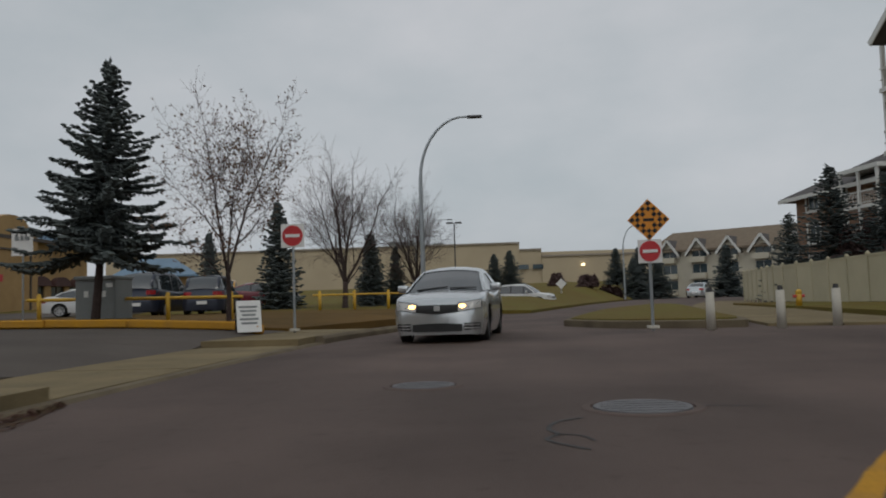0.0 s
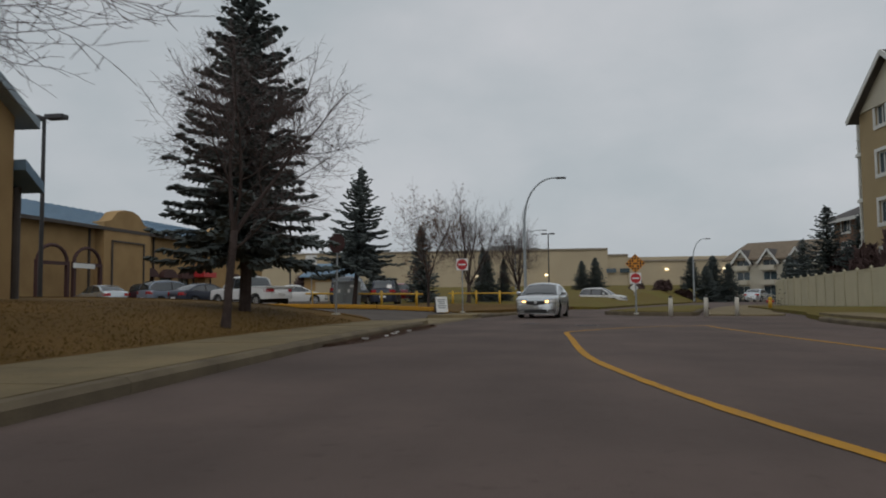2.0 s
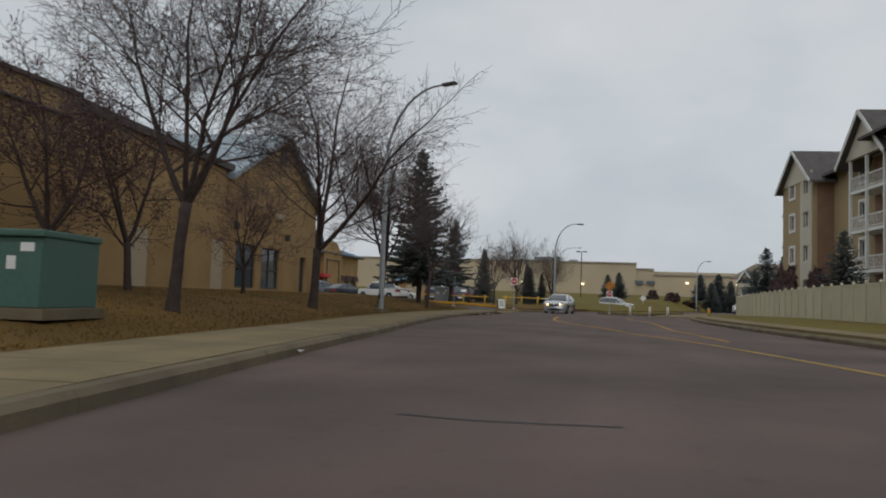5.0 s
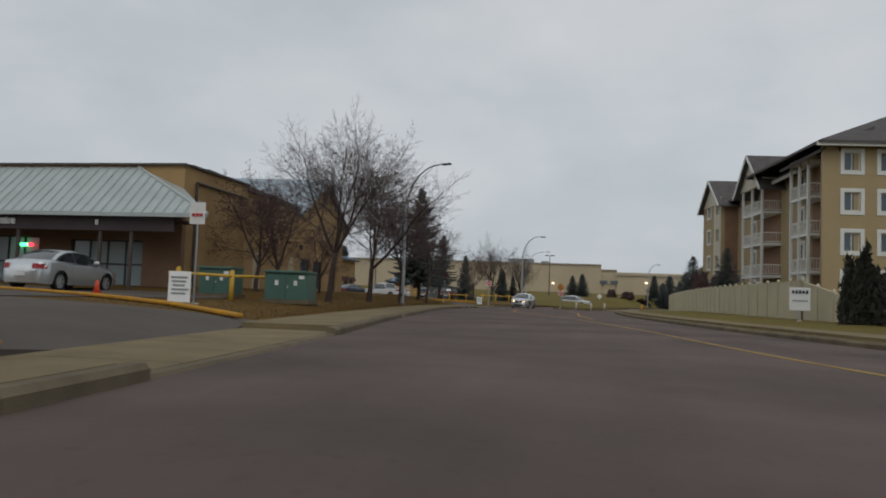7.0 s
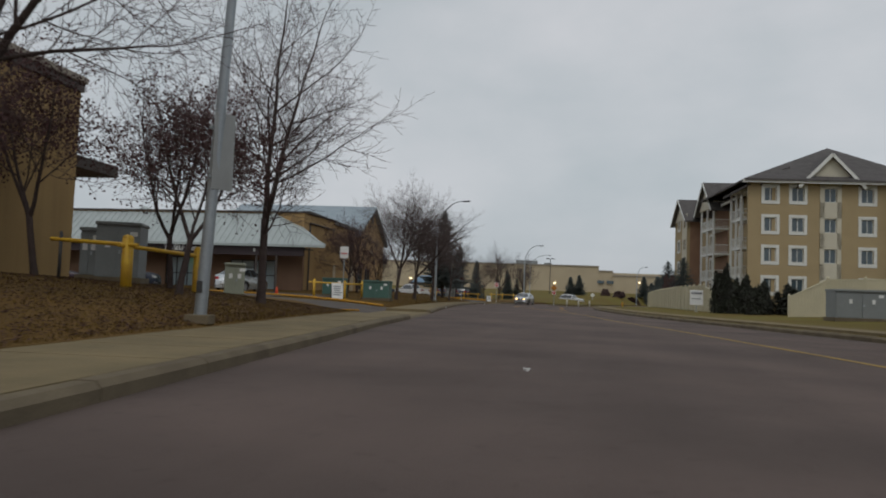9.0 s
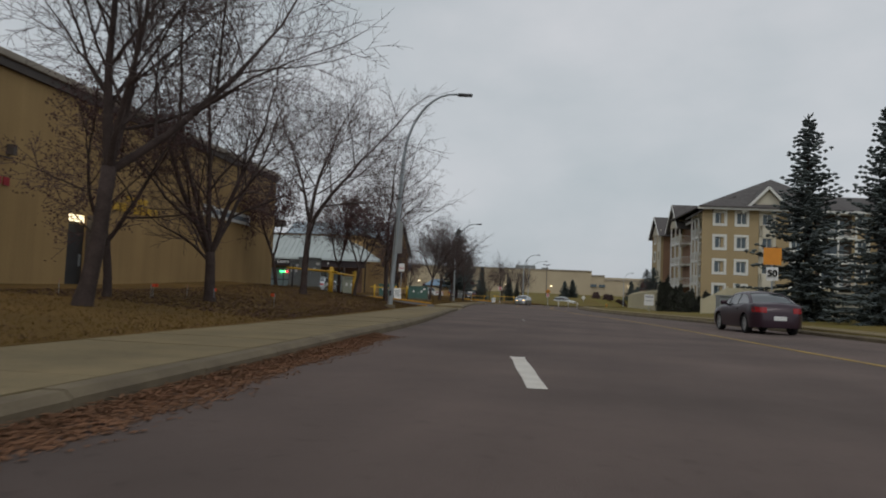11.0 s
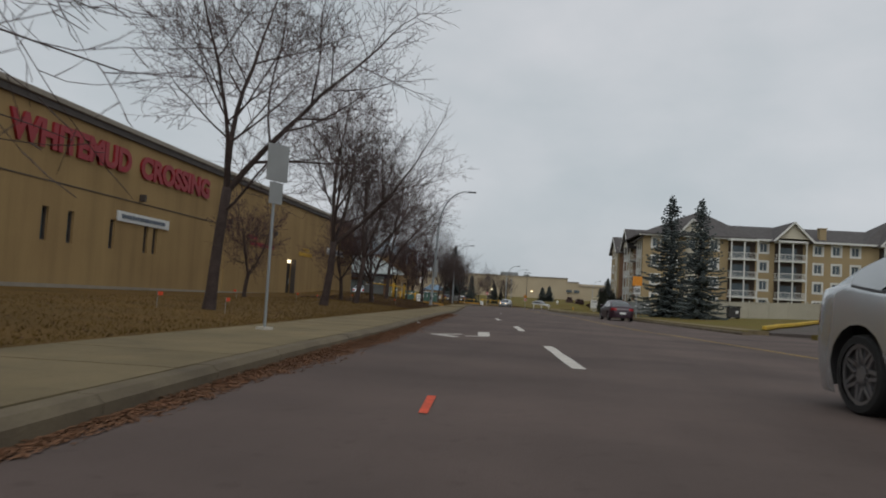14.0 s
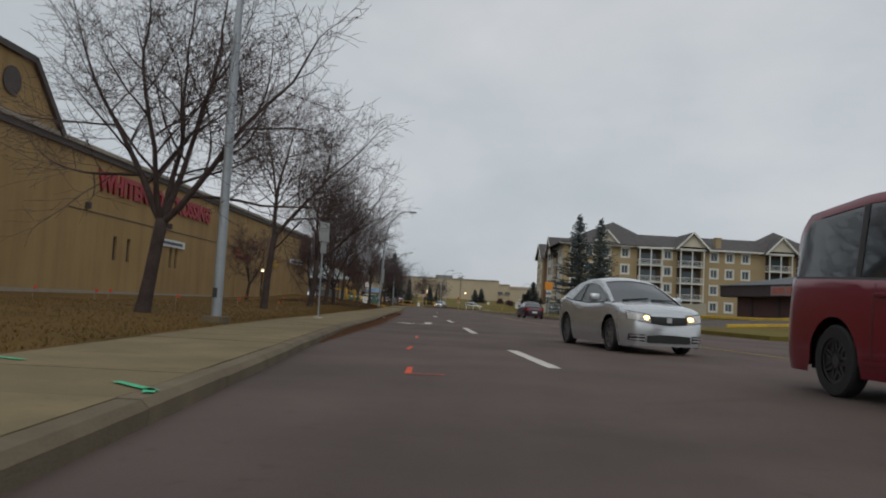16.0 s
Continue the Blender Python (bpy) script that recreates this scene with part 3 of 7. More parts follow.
def roof_slab(parent, corners, mat, thick=0.25, name="roof", label=""):
    """A sloping slab over four or three corners."""
    bm = bmesh.new()
    top = [bm.verts.new(c) for c in corners]
    low = [bm.verts.new((c[0], c[1], c[2] - thick)) for c in corners]
    n = len(corners)
    bm.faces.new(top), bm.faces.new(low[::-1])
    for i in range(n):
        bm.faces.new((top[i], low[i], low[(i + 1) % n], top[(i + 1) % n]))
    bmesh.ops.recalc_face_normals(bm, faces=bm.faces[:])
    return part(name, bm, mat, parent, label)


def letters(parent, text, u, z, high, mat, width=None, y=-0.06, name="lettering", bold=0.02):
    """Words in the built-in font, standing on a wall."""
    cu = bpy.data.curves.new(name, "FONT")
    cu.body, cu.size, cu.extrude, cu.offset = text, 1.0, 0.05, bold
    ob = bpy.data.objects.new(name, cu)
    scene.collection.objects.link(ob)
    me = bpy.data.meshes.new_from_object(ob.evaluated_get(bpy.context.evaluated_depsgraph_get()))
    bpy.data.objects.remove(ob)
    xs, zs = [v.co.x for v in me.vertices], [v.co.y for v in me.vertices]
    kx = (width or (max(xs) - min(xs)) * high / (max(zs) - min(zs))) / (max(xs) - min(xs))
    kz = high / (max(zs) - min(zs))
    for v in me.vertices:
        v.co = (u + (v.co.x - min(xs)) * kx, y - v.co.z, z + (v.co.y - min(zs)) * kz)
    me.materials.clear()
    me.materials.append(mat)
    out = new(name, me)
    out.parent = parent
    return out


def bars(parent, u0, u1, z, high, n, mat, y=-0.03, name="lettering"):
    """Unreadable writing: a row of plain bars."""
    step = (u1 - u0) / n
    for k in range(n):
        part(name, boxes((u0 + step * (k + 0.5), y, z + high / 2, step * random.uniform(0.55, 0.8), 0.03, high * random.uniform(0.75, 1.0))), mat, parent)


# the long store with red lettering
store, L = facade("store_building", (-2.0, -140.0), (-7.85, -46.0), label="long beige stucco store with red wall lettering", category="building")
u_of = lambda y: (y + 140) * L / 94.0
door_u = u_of(-63.6)
slits = [u_of(y) for y in (-90.3, -88.8, -86.0, -83.3, -82.5)]
wall(store, 0, L, -0.3, 6.75, STUCCO, [(door_u - 0.55, door_u + 0.55, 0.35, 3.0)] + [(u - 0.19, u + 0.19, 2.1, 3.3) for u in slits])
part("parapet", boxes((L / 2, 0.12, 6.87, L, 0.5, 0.24)), TRIM, store, "dark band under the roof edge")
part("coping", boxes((L / 2, 0.1, 7.11, L + 0.1, 0.62, 0.22), bevel=0.04), CAPSTONE, store)
part("groove", boxes((u_of(-81), -0.012, 4.22, 28, 0.024, 0.04)), TRIM, store)
part("plinth", boxes((L / 2, -0.04, 0.42, L, 0.08, 0.3)), CAPSTONE, store)
part("end_wall", boxes((L - 0.175, 15, 3.15, 0.35, 29, 7.2)), STUCCO, store)
part("end_canopy", boxes((L + 1.4, 7.0, 4.68, 2.8, 13.4, 0.40), bevel=0.03), TRIM, store, "dark flat canopy over the end entrance")
part("flat_roof", boxes((L / 2, 15.1, 6.85, L - 0.4, 29.4, 0.2)), SHINGLE, store)
for u in slits:
    window(store, u - 0.19, u + 0.19, 2.1, 3.3, TRIM, bars=0, name="slit_window")
d = part("door", boxes((door_u, 0.2, 1.5, 1.08, 0.06, 2.3)), STEEL_D, store, "dark glazed door under a lit lamp")
part("handle", boxes((door_u + 0.35, 0.14, 1.45, 0.05, 0.06, 0.4)), STEEL, d)
part("door_light", boxes((door_u, 0.1, 2.84, 0.7, 0.1, 0.22)), LAMP_ON, store, "lit lamp above the door")
part("canopy", boxes((door_u + 0.55, -0.1, 1.7, 0.12, 0.3, 2.6)), TRIM, store)
letters(store, "WHITEMUD", u_of(-92.6), 5.30, 1.0, RED_L, 7.5, bold=0.045)
letters(store, "CROSSING", u_of(-84.3), 5.30, 1.0, RED_L, 6.9, bold=0.045)
sign = part("banner", boxes((u_of(-83.6), -0.05, 3.5, 4.4, 0.05, 0.42)), WHITE_S, store, "white banner with small writing")
bars(store, u_of(-85.5), u_of(-81.8), 3.42, 0.18, 18, GREYBLUE_C, y=-0.09, name="banner_writing")
sign = part("banner", boxes((u_of(-52.2), -0.06, 4.2, 5.2, 0.05, 0.5)), WHITE_S, store, "white banner with blue writing")
bars(store, u_of(-54.5), u_of(-49.8), 4.08, 0.24, 22, GREYBLUE_C, y=-0.1, name="banner_writing")
bars(store, u_of(-71.6), u_of(-70.0), 3.75, 0.28, 6, RED_L, name="red_script")
bars(store, u_of(-71.2), u_of(-67.0), 3.4, 0.26, 13, RED_L, name="red_script")
bars(store, u_of(-61.8), u_of(-58.6), 3.35, 0.34, 7, YELLOW_S, name="yellow_script")
bars(store, u_of(-61.0), u_of(-59.4), 3.75, 0.22, 4, YELLOW_S, name="yellow_script")
for y, w in ((-70.6, 1.2), (-74.2, 1.3)):
    part("side_door", boxes((u_of(y), -0.02, 1.5, w, 0.06, 2.2)), STUCCO, store, "beige painted service door")
for y in (-93.4, -84.0, -74.5, -67.15):
    bm = boxes((u_of(y), -0.12, 4.45, 0.16, 0.24, 0.3))
    part("wall_lamp", bm, TRIM, store)
gable = bmesh.new()
prism(gable, [(u_of(-112), 7.15), (u_of(-96.3), 7.15), (u_of(-98.6), 9.5), (u_of(-105), 9.5)], -0.14, 0.3, "y")
part("gable_wall", gable, STUCCO, store)
bm = bmesh.new()
for (y0, z0), (y1, z1) in (((-112, 7.15), (-105, 9.55)), ((-105, 9.55), (-98.6, 9.55)), ((-98.6, 9.55), (-96.2, 7.15))):
    a, b = Vector((u_of(y0), 0.05, z0)), Vector((u_of(y1), 0.05, z1))
    dv = b - a
    box(bm, *((a + b) / 2), dv.length + 0.15, 0.7, 0.26, 0, 0, 0, -math.degrees(math.atan2(dv.z, dv.x)))
part("gable_coping", bm, TRIM, store)
bm = bmesh.new()
bmesh.ops.create_cone(bm, cap_ends=True, segments=24, radius1=0.55, radius2=0.55, depth=0.1, matrix=pose(u_of(-99.9), -0.16, 8.35, 90))
part("round_vent", bm, TRIM, store, "round dark louvred vent")

# the shop with a pale metal roof
shop, L = facade("shop_building", (-45.6, -18.4), (-11.6, -18.4), label="shop with pale standing-seam roof and glazed front", category="building")
glaz = [(L - 10.2, L - 6.9, 0.75, 2.85), (L - 5.3, L - 1.8, 0.55, 2.75), (L - 16, L - 12, 0.75, 2.85)]
wall(shop, 0, L, -0.2, 4.0, PEACH_D, glaz, 0.3)
for o in glaz:
    window(shop, *o, STEEL_D, PANE_L, bars=3, name="shop_window")
    part("transom", boxes(((o[0] + o[1]) / 2, 0.12, 1.7, o[1] - o[0] - 0.1, 0.06, 0.07)), STEEL_D, shop)
part("side_wall", boxes((L - 0.15, 3.1, 2.9, 0.3, 5.6, 6.2)), BRICKISH, shop)
part("upper_wall", boxes((L / 2, 0.15, 5.0, L - 0.02, 0.3, 2.0)), BRICKISH, shop)
part("coping", boxes((L / 2, 0.13, 6.05, L + 0.12, 0.5, 0.1)), TRIM, shop)
part("side_coping", boxes((L - 0.12, 3.2, 6.06, 0.5, 5.6, 0.1)), TRIM, shop)
part("fascia", boxes((L / 2 + 0.5, -2.25, 3.28, L + 1.0, 0.12, 0.62)), FASCIA_D, shop, "dark fascia under the eaves")
part("soffit", boxes((L / 2 + 0.4, -1.12, 3.5, L + 0.8, 2.1, 0.06)), DARK_IN, shop)
ZE, ZR = 3.68, 5.92
roof_slab(shop, [(0, -2.45, ZE), (L + 2.5, -2.45, ZE), (L - 2.2, -0.02, ZR), (0, -0.02, ZR)], METAL_ROOF, 0.12, "front_roof", "pale standing-seam metal roof")
roof_slab(shop, [(L + 2.5, -2.45, ZE), (L + 0.3, -0.1, ZE + 0.5), (L - 0.02, -0.02, ZR - 0.9), (L - 2.2, -0.02, ZR)], METAL_ROOF, 0.12, "hip_roof")
part("gutter", boxes((L / 2 + 1.2, -2.5, ZE - 0.06, L + 2.5, 0.12, 0.16)), METAL_ROOF, shop)
for k in range(52):
    u = 12 + k * 0.46
    t = 1.0 if u < L - 2.2 else max(0.04, (L + 2.4 - u) / 4.6)
    bm = bmesh.new()
    tube(bm, (u, -2.45, ZE + 0.03), (u, -2.45 + 2.43 * t, ZE + 0.03 + (ZR - ZE) * t), 0.035, 0.035, 4)
    part("seam", bm, METAL_ROOF, shop)
bm = bmesh.new()
tube(bm, (L + 2.5, -2.45, ZE + 0.02), (L - 2.2, -0.02, ZR + 0.02), 0.06, 0.06, 6)
part("hip_cap", bm, METAL_ROOF, shop)
part("flat_roof", boxes((L / 2, 3.1, 5.7, L - 0.6, 5.4, 0.2)), SHINGLE, shop)
part("back_wall", boxes((L / 2, 5.75, 2.9, L - 0.4, 0.3, 6.2)), BRICKISH, shop)
bm = boxes((L - 14, 3, 5.9, 1.4, 1.4, 0.5))
bmesh.ops.create_cone(bm, cap_ends=True, segments=4, radius1=1.2, radius2=0.1, depth=0.5, matrix=pose(L - 14, 3, 6.38, 0, 0, 45))
part("roof_vent", bm, METAL_ROOF, shop, "small hipped roof ventilator")
letters(shop, "The SELF Centre", L - 8.9, 3.16, 0.36, WHITE_S, 2.7, y=-2.33)
part("open_sign", boxes((L - 7.75, -0.02, 2.45, 0.55, 0.05, 0.14)), GREEN_ON, shop, "lit green sign in the window")
part("open_sign", boxes((L - 7.32, -0.02, 2.45, 0.26, 0.05, 0.12)), RED_ON, shop, "lit red end of the window sign")
for u in (L - 0.9, L - 2.3, L - 6.1, L - 11.0, L - 17):
    bm = bmesh.new()
    tube(bm, (u, -2.2, 0.4), (u, -2.2, 3.1), 0.08, 0.08, 10)
    part("post", bm, TRIM, shop)
for u in (L - 2.4, L - 6.5, L - 10.6):
    part("soffit_lamp", boxes((u, -2.34, 3.3, 0.1, 0.08, 0.2)), WHITE_T, shop)
bm = bmesh.new()
tube(bm, (L + 0.08, 0.9, 0.4), (L + 0.08, 0.9, 5.4), 0.06, 0.06, 8)
tube(bm, (L + 0.08, 0.9, 5.4), (L + 0.08, 5.7, 5.35), 0.06, 0.06, 8)
part("downpipe", bm, TRIM, shop)

# the tall building with a steep gable
hall, L = facade("gabled_building", (-13.3, -13.5), (-15.9, 14.9), label="tan stucco building with a steep gable and dark windows", category="building")
v_of = lambda y: (y + 13.5) * L / 28.4
wins = [(v_of(2.7), v_of(5.2), 1.0, 3.15), (v_of(6.0), v_of(8.6), 1.0, 3.15)]
door = (v_of(12.1), v_of(13.25), 0.9, 3.0)
pale = (v_of(0.0), v_of(1.2), 0.85, 3.1)
wall(hall, 0, L, -0.2, 6.35, BRICKISH, wins + [door], 0.35)
for o in wins:
    window(hall, *o, STEEL_D, bars=1)
    part("glazing_bar", boxes(((o[0] + o[1]) / 2, 0.12, 2.0, o[1] - o[0] - 0.1, 0.05, 0.06)), STEEL_D, hall)
part("door", boxes(((door[0] + door[1]) / 2, 0.2, (door[2] + door[3]) / 2, door[1] - door[0] - 0.04, 0.07, door[3] - door[2])), DARK_IN, hall, "dark recessed door")
part("side_door", boxes(((pale[0] + pale[1]) / 2, -0.02, 2.0, 1.1, 0.06, 2.2)), STUCCO_L, hall, "pale service door")
part("side_door", boxes((v_of(-6.0), -0.02, 1.9, 1.2, 0.06, 2.2)), STUCCO_L, hall, "pale service door")
g = bmesh.new()
prism(g, [(v_of(1.6), 6.35), (L, 6.35), (v_of(8.5), 9.3)], 0.0, 0.35, "y")
part("gable_wall", g, BRICKISH, hall)
roof_slab(hall, [(v_of(1.2), -0.45, 6.2), (v_of(8.5), -0.45, 9.6), (v_of(8.5), 14, 9.6), (v_of(1.2), 14, 6.2)], HALL_ROOF, 0.25)
roof_slab(hall, [(v_of(8.5), -0.45, 9.6), (L + 0.5, -0.45, 6.1), (L + 0.5, 14, 6.1), (v_of(8.5), 14, 9.6)], HALL_ROOF, 0.25)
part("parapet", boxes((v_of(-6), 0.1, 6.5, v_of(1.6) + 0.3, 0.6, 0.3)), TRIM, hall, "dark roof edge")
part("north_wall", boxes((L - 0.175, 7.3, 3.1, 0.35, 14, 6.4)), BRICKISH, hall)
part("south_wall", boxes((0.175, 7.3, 3.1, 0.35, 14, 6.4)), BRICKISH, hall)
part("flat_roof", boxes((v_of(-6), 7.3, 6.3, v_of(1.6), 13.6, 0.2)), SHINGLE, hall)
for y in (9.5, 2.4, -3.0):
    part("wall_lamp", boxes((v_of(y), -0.12, 3.9, 0.2, 0.24, 0.34)), TRIM, hall)
part("gable_vent", boxes((v_of(8.5), -0.03, 8.3, 0.9, 0.08, 0.9)), TRIM, hall, "dark louvred gable vent")
bm = bmesh.new()
bmesh.ops.create_cone(bm, cap_ends=True, segments=16, radius1=0.24, radius2=0.2, depth=0.35, matrix=pose(v_of(7.9), -0.2, 4.85, 90))
part("round_lamp", bm, STUCCO_L, hall, "pale round wall lamp")
# its porch on dark columns at the north end
for px, py in ((L + 0.75, 0.4), (L + 0.75, 3.2)):
    bm = bmesh.new()
    tube(bm, (px, py, 0.5), (px, py, 4.2), 0.14, 0.14, 10)
    part("porch_post", bm, TRIM, hall)
roof_slab(hall, [(L + 0.1, -0.3, 4.9), (L + 1.0, -0.3, 4.35), (L + 1.0, 5, 4.35), (L + 0.1, 5, 4.9)], BLUE_ROOF, 0.3, "porch_roof")

# the low range behind the car park with a blue roof
rng, L = facade("shop_range", (-36.0, 24.0), (-36.0, 80.0), label="long beige shop range with a blue metal roof", category="building")
opens = []
for c in (8.0, 11.2, 31.5, 34.7, 37.9, 48.2, 51.2, 54.0):
    opens.append((c - 1.0, c + 1.0, 0.7, 2.9))
wall(rng, 0, L, 0.2, 6.5, BRICKISH, opens, 0.35)
for o in opens:
    window(rng, *o, TRIM, bars=1, name="shop_window")
    bm = bmesh.new()
    prism(bm, [((o[0] + o[1]) / 2 + 1.25 * math.cos(a), 2.9 + 0.75 * math.sin(a)) for a in [math.pi * k / 10 for k in range(11)]], -0.5, 0.0, "y")
    part("awning", bm, MAROON, rng, "small dark red arched awning")
roof_slab(rng, [(-0.5, -0.7, 6.5), (L + 0.8, -0.7, 6.5), (L - 4.5, 5.5, 8.7), (-0.5, 5.5, 8.7)], BLUE_ROOF, 0.2)
roof_slab(rng, [(L + 0.8, -0.7, 6.5), (L + 0.8, 11.5, 6.5), (L - 4.5, 5.5, 8.7)], BLUE_ROOF, 0.2)
for k in range(60):
    u = 0.5 + k * 0.93
    t = min(1.0, max(0.05, (L + 0.8 - u) / 5.3))
    bm = bmesh.new()
    tube(bm, (u, -0.7, 6.53), (u, -0.7 + 6.2 * t, 6.53 + 2.2 * t), 0.04, 0.04, 4)
    part("seam", bm, BLUE_ROOF, rng)
part("gutter", boxes((L / 2, -0.72, 6.4, L + 1, 0.16, 0.25)), TRIM, rng)
part("north_end", boxes((L - 0.2, 6, 3.4, 0.35, 11.0, 6.2)), BRICKISH, rng)
for c in (27.6, 43.8):
    bm = bmesh.new()
    prism(bm, [(c - 3.2, 0.5), (c + 3.2, 0.5), (c + 3.2, 6.9), (c + 2.3, 7.1), (c + 1.5, 7.8), (c + 0.5, 8.05), (c - 0.5, 8.05), (c - 1.5, 7.8), (c - 2.3, 7.1), (c - 3.2, 6.9)], -0.75, 0.3, "y")
    part("gabled_bay", bm, BRICKISH, rng)
    part("bay_frame", boxes((c - 2.2, -0.8, 3.0, 0.12, 0.12, 5), (c + 2.2, -0.8, 3.0, 0.12, 0.12, 5), (c, -0.8, 5.5, 4.5, 0.12, 0.12)), TRIM, rng)
for c in (3, 16, 23.6, 32.5, 39.6, 47.4):
    part("downpipe", boxes((c, -0.08, 3.4, 0.14, 0.14, 5.8)), TRIM, rng)
part("awning", boxes((40.2, -0.75, 3.3, 2.6, 1.5, 0.5), bevel=0.05), RED_P, rng, "square dark red canvas awning")
# a dark red arched arcade before the southern doors
for c in (17.5, 21.2):
    bm = boxes((c - 1.5, -1.6, 2.0, 0.24, 0.24, 3.2), (c + 1.5, -1.6, 2.0, 0.24, 0.24, 3.2), (c, -1.6, 3.45, 3.2, 0.26, 0.22))
    for k in range(9):
        a, b = math.pi * k / 9, math.pi * (k + 1) / 9
        tube(bm, (c - 1.5 * math.cos(a), -1.6, 3.5 + 1.15 * math.sin(a)), (c - 1.5 * math.cos(b), -1.6, 3.5 + 1.15 * math.sin(b)), 0.12, 0.12, 6)
    part("arcade", bm, MAROON, rng, "dark red arched timber arcade")
part("name_board", boxes((20.6, -1.78, 3.35, 2.4, 0.06, 0.34)), WHITE_S, rng, "white name board with faint writing")

# the far superstore beyond the grass bank
far, L = facade("superstore", (-66.0, 144.0), (40.0, 146.0), label="wide pale windowless superstore with stepped roofline", category="building")
for a, b, top, y in ((0, 72.2, 10.0, 0), (72.2, 76.0, 8.8, 0.4), (76.0, L, 7.6, 0.0)):
    wall(far, a, b, 1.0, top, STUCCO_L, thick=2.0, y=y)
    part("coping", boxes(((a + b) / 2, y + 0.9, top + 0.1, b - a, 2.3, 0.3)), CAPSTONE, far)
part("dark_band", boxes((L / 2, -0.06, 2.3, L, 0.1, 0.8)), STUCCO, far)
for c in (72.8, 75.3):
    part("high_window", boxes((c, -0.02, 5.9, 1.8, 0.1, 0.8)), PANE, far)
for c in (20, 47, 83, 93.5, 60.5):
    part("wall_lamp", boxes((c, -0.2, 6.0 if c > 70 else 5.2, 0.55, 0.4, 0.35)), LAMP_ON, far, "lit wall lamp")
part("back_block", boxes((L / 2, 20, 5, L, 36, 7)), STUCCO_L, far)
part("roof_unit", boxes((52, 8, 10.8, 6, 3, 1.4), (58, 8, 10.5, 2, 2, 1.0)), GREY_BOX, far)

# the dark-fronted store across the side road
pub, L = facade("corner_store", (37.9, -34.5), (51.9, -72.0), label="low maroon store with a dark fascia and grey hipped roof", category="building")
wall(pub, 1.3, L, 0.3, 3.6, MAROON, thick=0.4, y=1.2)
part("side_wall", boxes((1.5, 8.5, 2.0, 0.4, 14, 3.4)), MAROON, pub)
part("fascia", boxes((L / 2, 0.0, 4.05, L, 0.4, 1.15), bevel=0.02), FASCIA_D, pub, "dark boxed fascia")
part("fascia_return", boxes((0.15, 8.0, 4.05, 0.3, 15.4, 1.15)), FASCIA_D, pub)
part("eaves_trim", boxes((L / 2, -0.05, 4.67, L + 0.2, 0.5, 0.1)), TRIM, pub)
roof_slab(pub, [(-0.1, -0.3, 4.74), (L, -0.3, 4.74), (L, 5.6, 6.25), (9.5, 5.6, 6.25)], ROOF_GREY, 0.12, "front_roof", "grey sloping metal roof")
roof_slab(pub, [(-0.1, 15.6, 4.74), (-0.1, -0.3, 4.74), (9.5, 5.6, 6.25), (9.5, 10.0, 6.25)], ROOF_GREY, 0.12, "side_roof")
part("flat_roof", boxes(((L + 9.5) / 2, 7.8, 6.15, L - 9.6, 4.3, 0.2)), SHINGLE, pub)
part("soffit", boxes((L / 2, 0.75, 3.46, L, 1.2, 0.06)), DARK_IN, pub)
for u in np.arange(4.0, L, 4.5):
    part("wall_pilaster", boxes((float(u), 1.16, 1.9, 0.3, 0.12, 3.1)), FASCIA_D, pub)
part("sign_board", boxes((12.4, -0.24, 4.08, 6.9, 0.08, 1.0)), PINK, pub, "faded pale sign board with red writing")
for k in range(3):
    part("sign_panel", boxes((10.2 + k * 2.2, -0.30, 4.08, 1.8, 0.05, 0.62)), FADED_RED, pub)


# the four-storey apartment block
def balcony_stack(parent, u0, u1, floors, storey, z0, depth=1.5, back=0.45):
    """Balconies one above another, with white posts and rails; a dark back panel paints in their shade."""
    h = storey * floors
    # dark sheet over the back wall: balcony shade put into its colour
    part("recess", boxes(((u0 + u1) / 2, back - 0.04, z0 + h / 2, u1 - u0, 0.07, h)), BALCONY_SHADE, parent)
    for f in range(floors):
        z = z0 + f * storey
        part("balcony_slab", boxes(((u0 + u1) / 2, -depth / 2 + 0.3, z + 0.02, u1 - u0 + 0.1, depth, 0.24)), WHITE_T, parent)
        part("balcony_door", boxes(((u0 * 0.55 + u1 * 0.45), back - 0.1, z + 1.15, (u1 - u0) * 0.66, 0.06, 2.1)), PANE, parent)
        bm, y = bmesh.new(), -depth + 0.36
        box(bm, (u0 + u1) / 2, y, z + 1.05, u1 - u0, 0.08, 0.08)
        box(bm, (u0 + u1) / 2, y, z + 0.25, u1 - u0, 0.06, 0.06)
        n = max(6, int((u1 - u0) / 0.2))
        for k in range(n + 1):
            box(bm, u0 + (u1 - u0) * k / n, y, z + 0.62, 0.028, 0.03, 0.8)
        for s in (u0 + 0.03, u1 - 0.03):
            box(bm, s, -depth / 2 + 0.35, z + 1.05, 0.06, depth - 0.1, 0.08)
            for q in range(7):
                box(bm, s, -depth + 0.5 + q * (depth - 0.3) / 6, z + 0.62, 0.03, 0.028, 0.8)
        part("railing", bm, WHITE_T, parent, "white balcony railing")
    for s in (u0 + 0.08, (u0 + u1) / 2, u1 - 0.08):
        part("post", boxes((s, -depth + 0.36, z0 + h / 2, 0.17, 0.17, h)), WHITE_T, parent)
    part("balcony_beam", boxes(((u0 + u1) / 2, -depth / 2 + 0.35, z0 + h + 0.1, u1 - u0 + 0.3, depth + 0.2, 0.3)), WHITE_T, parent)


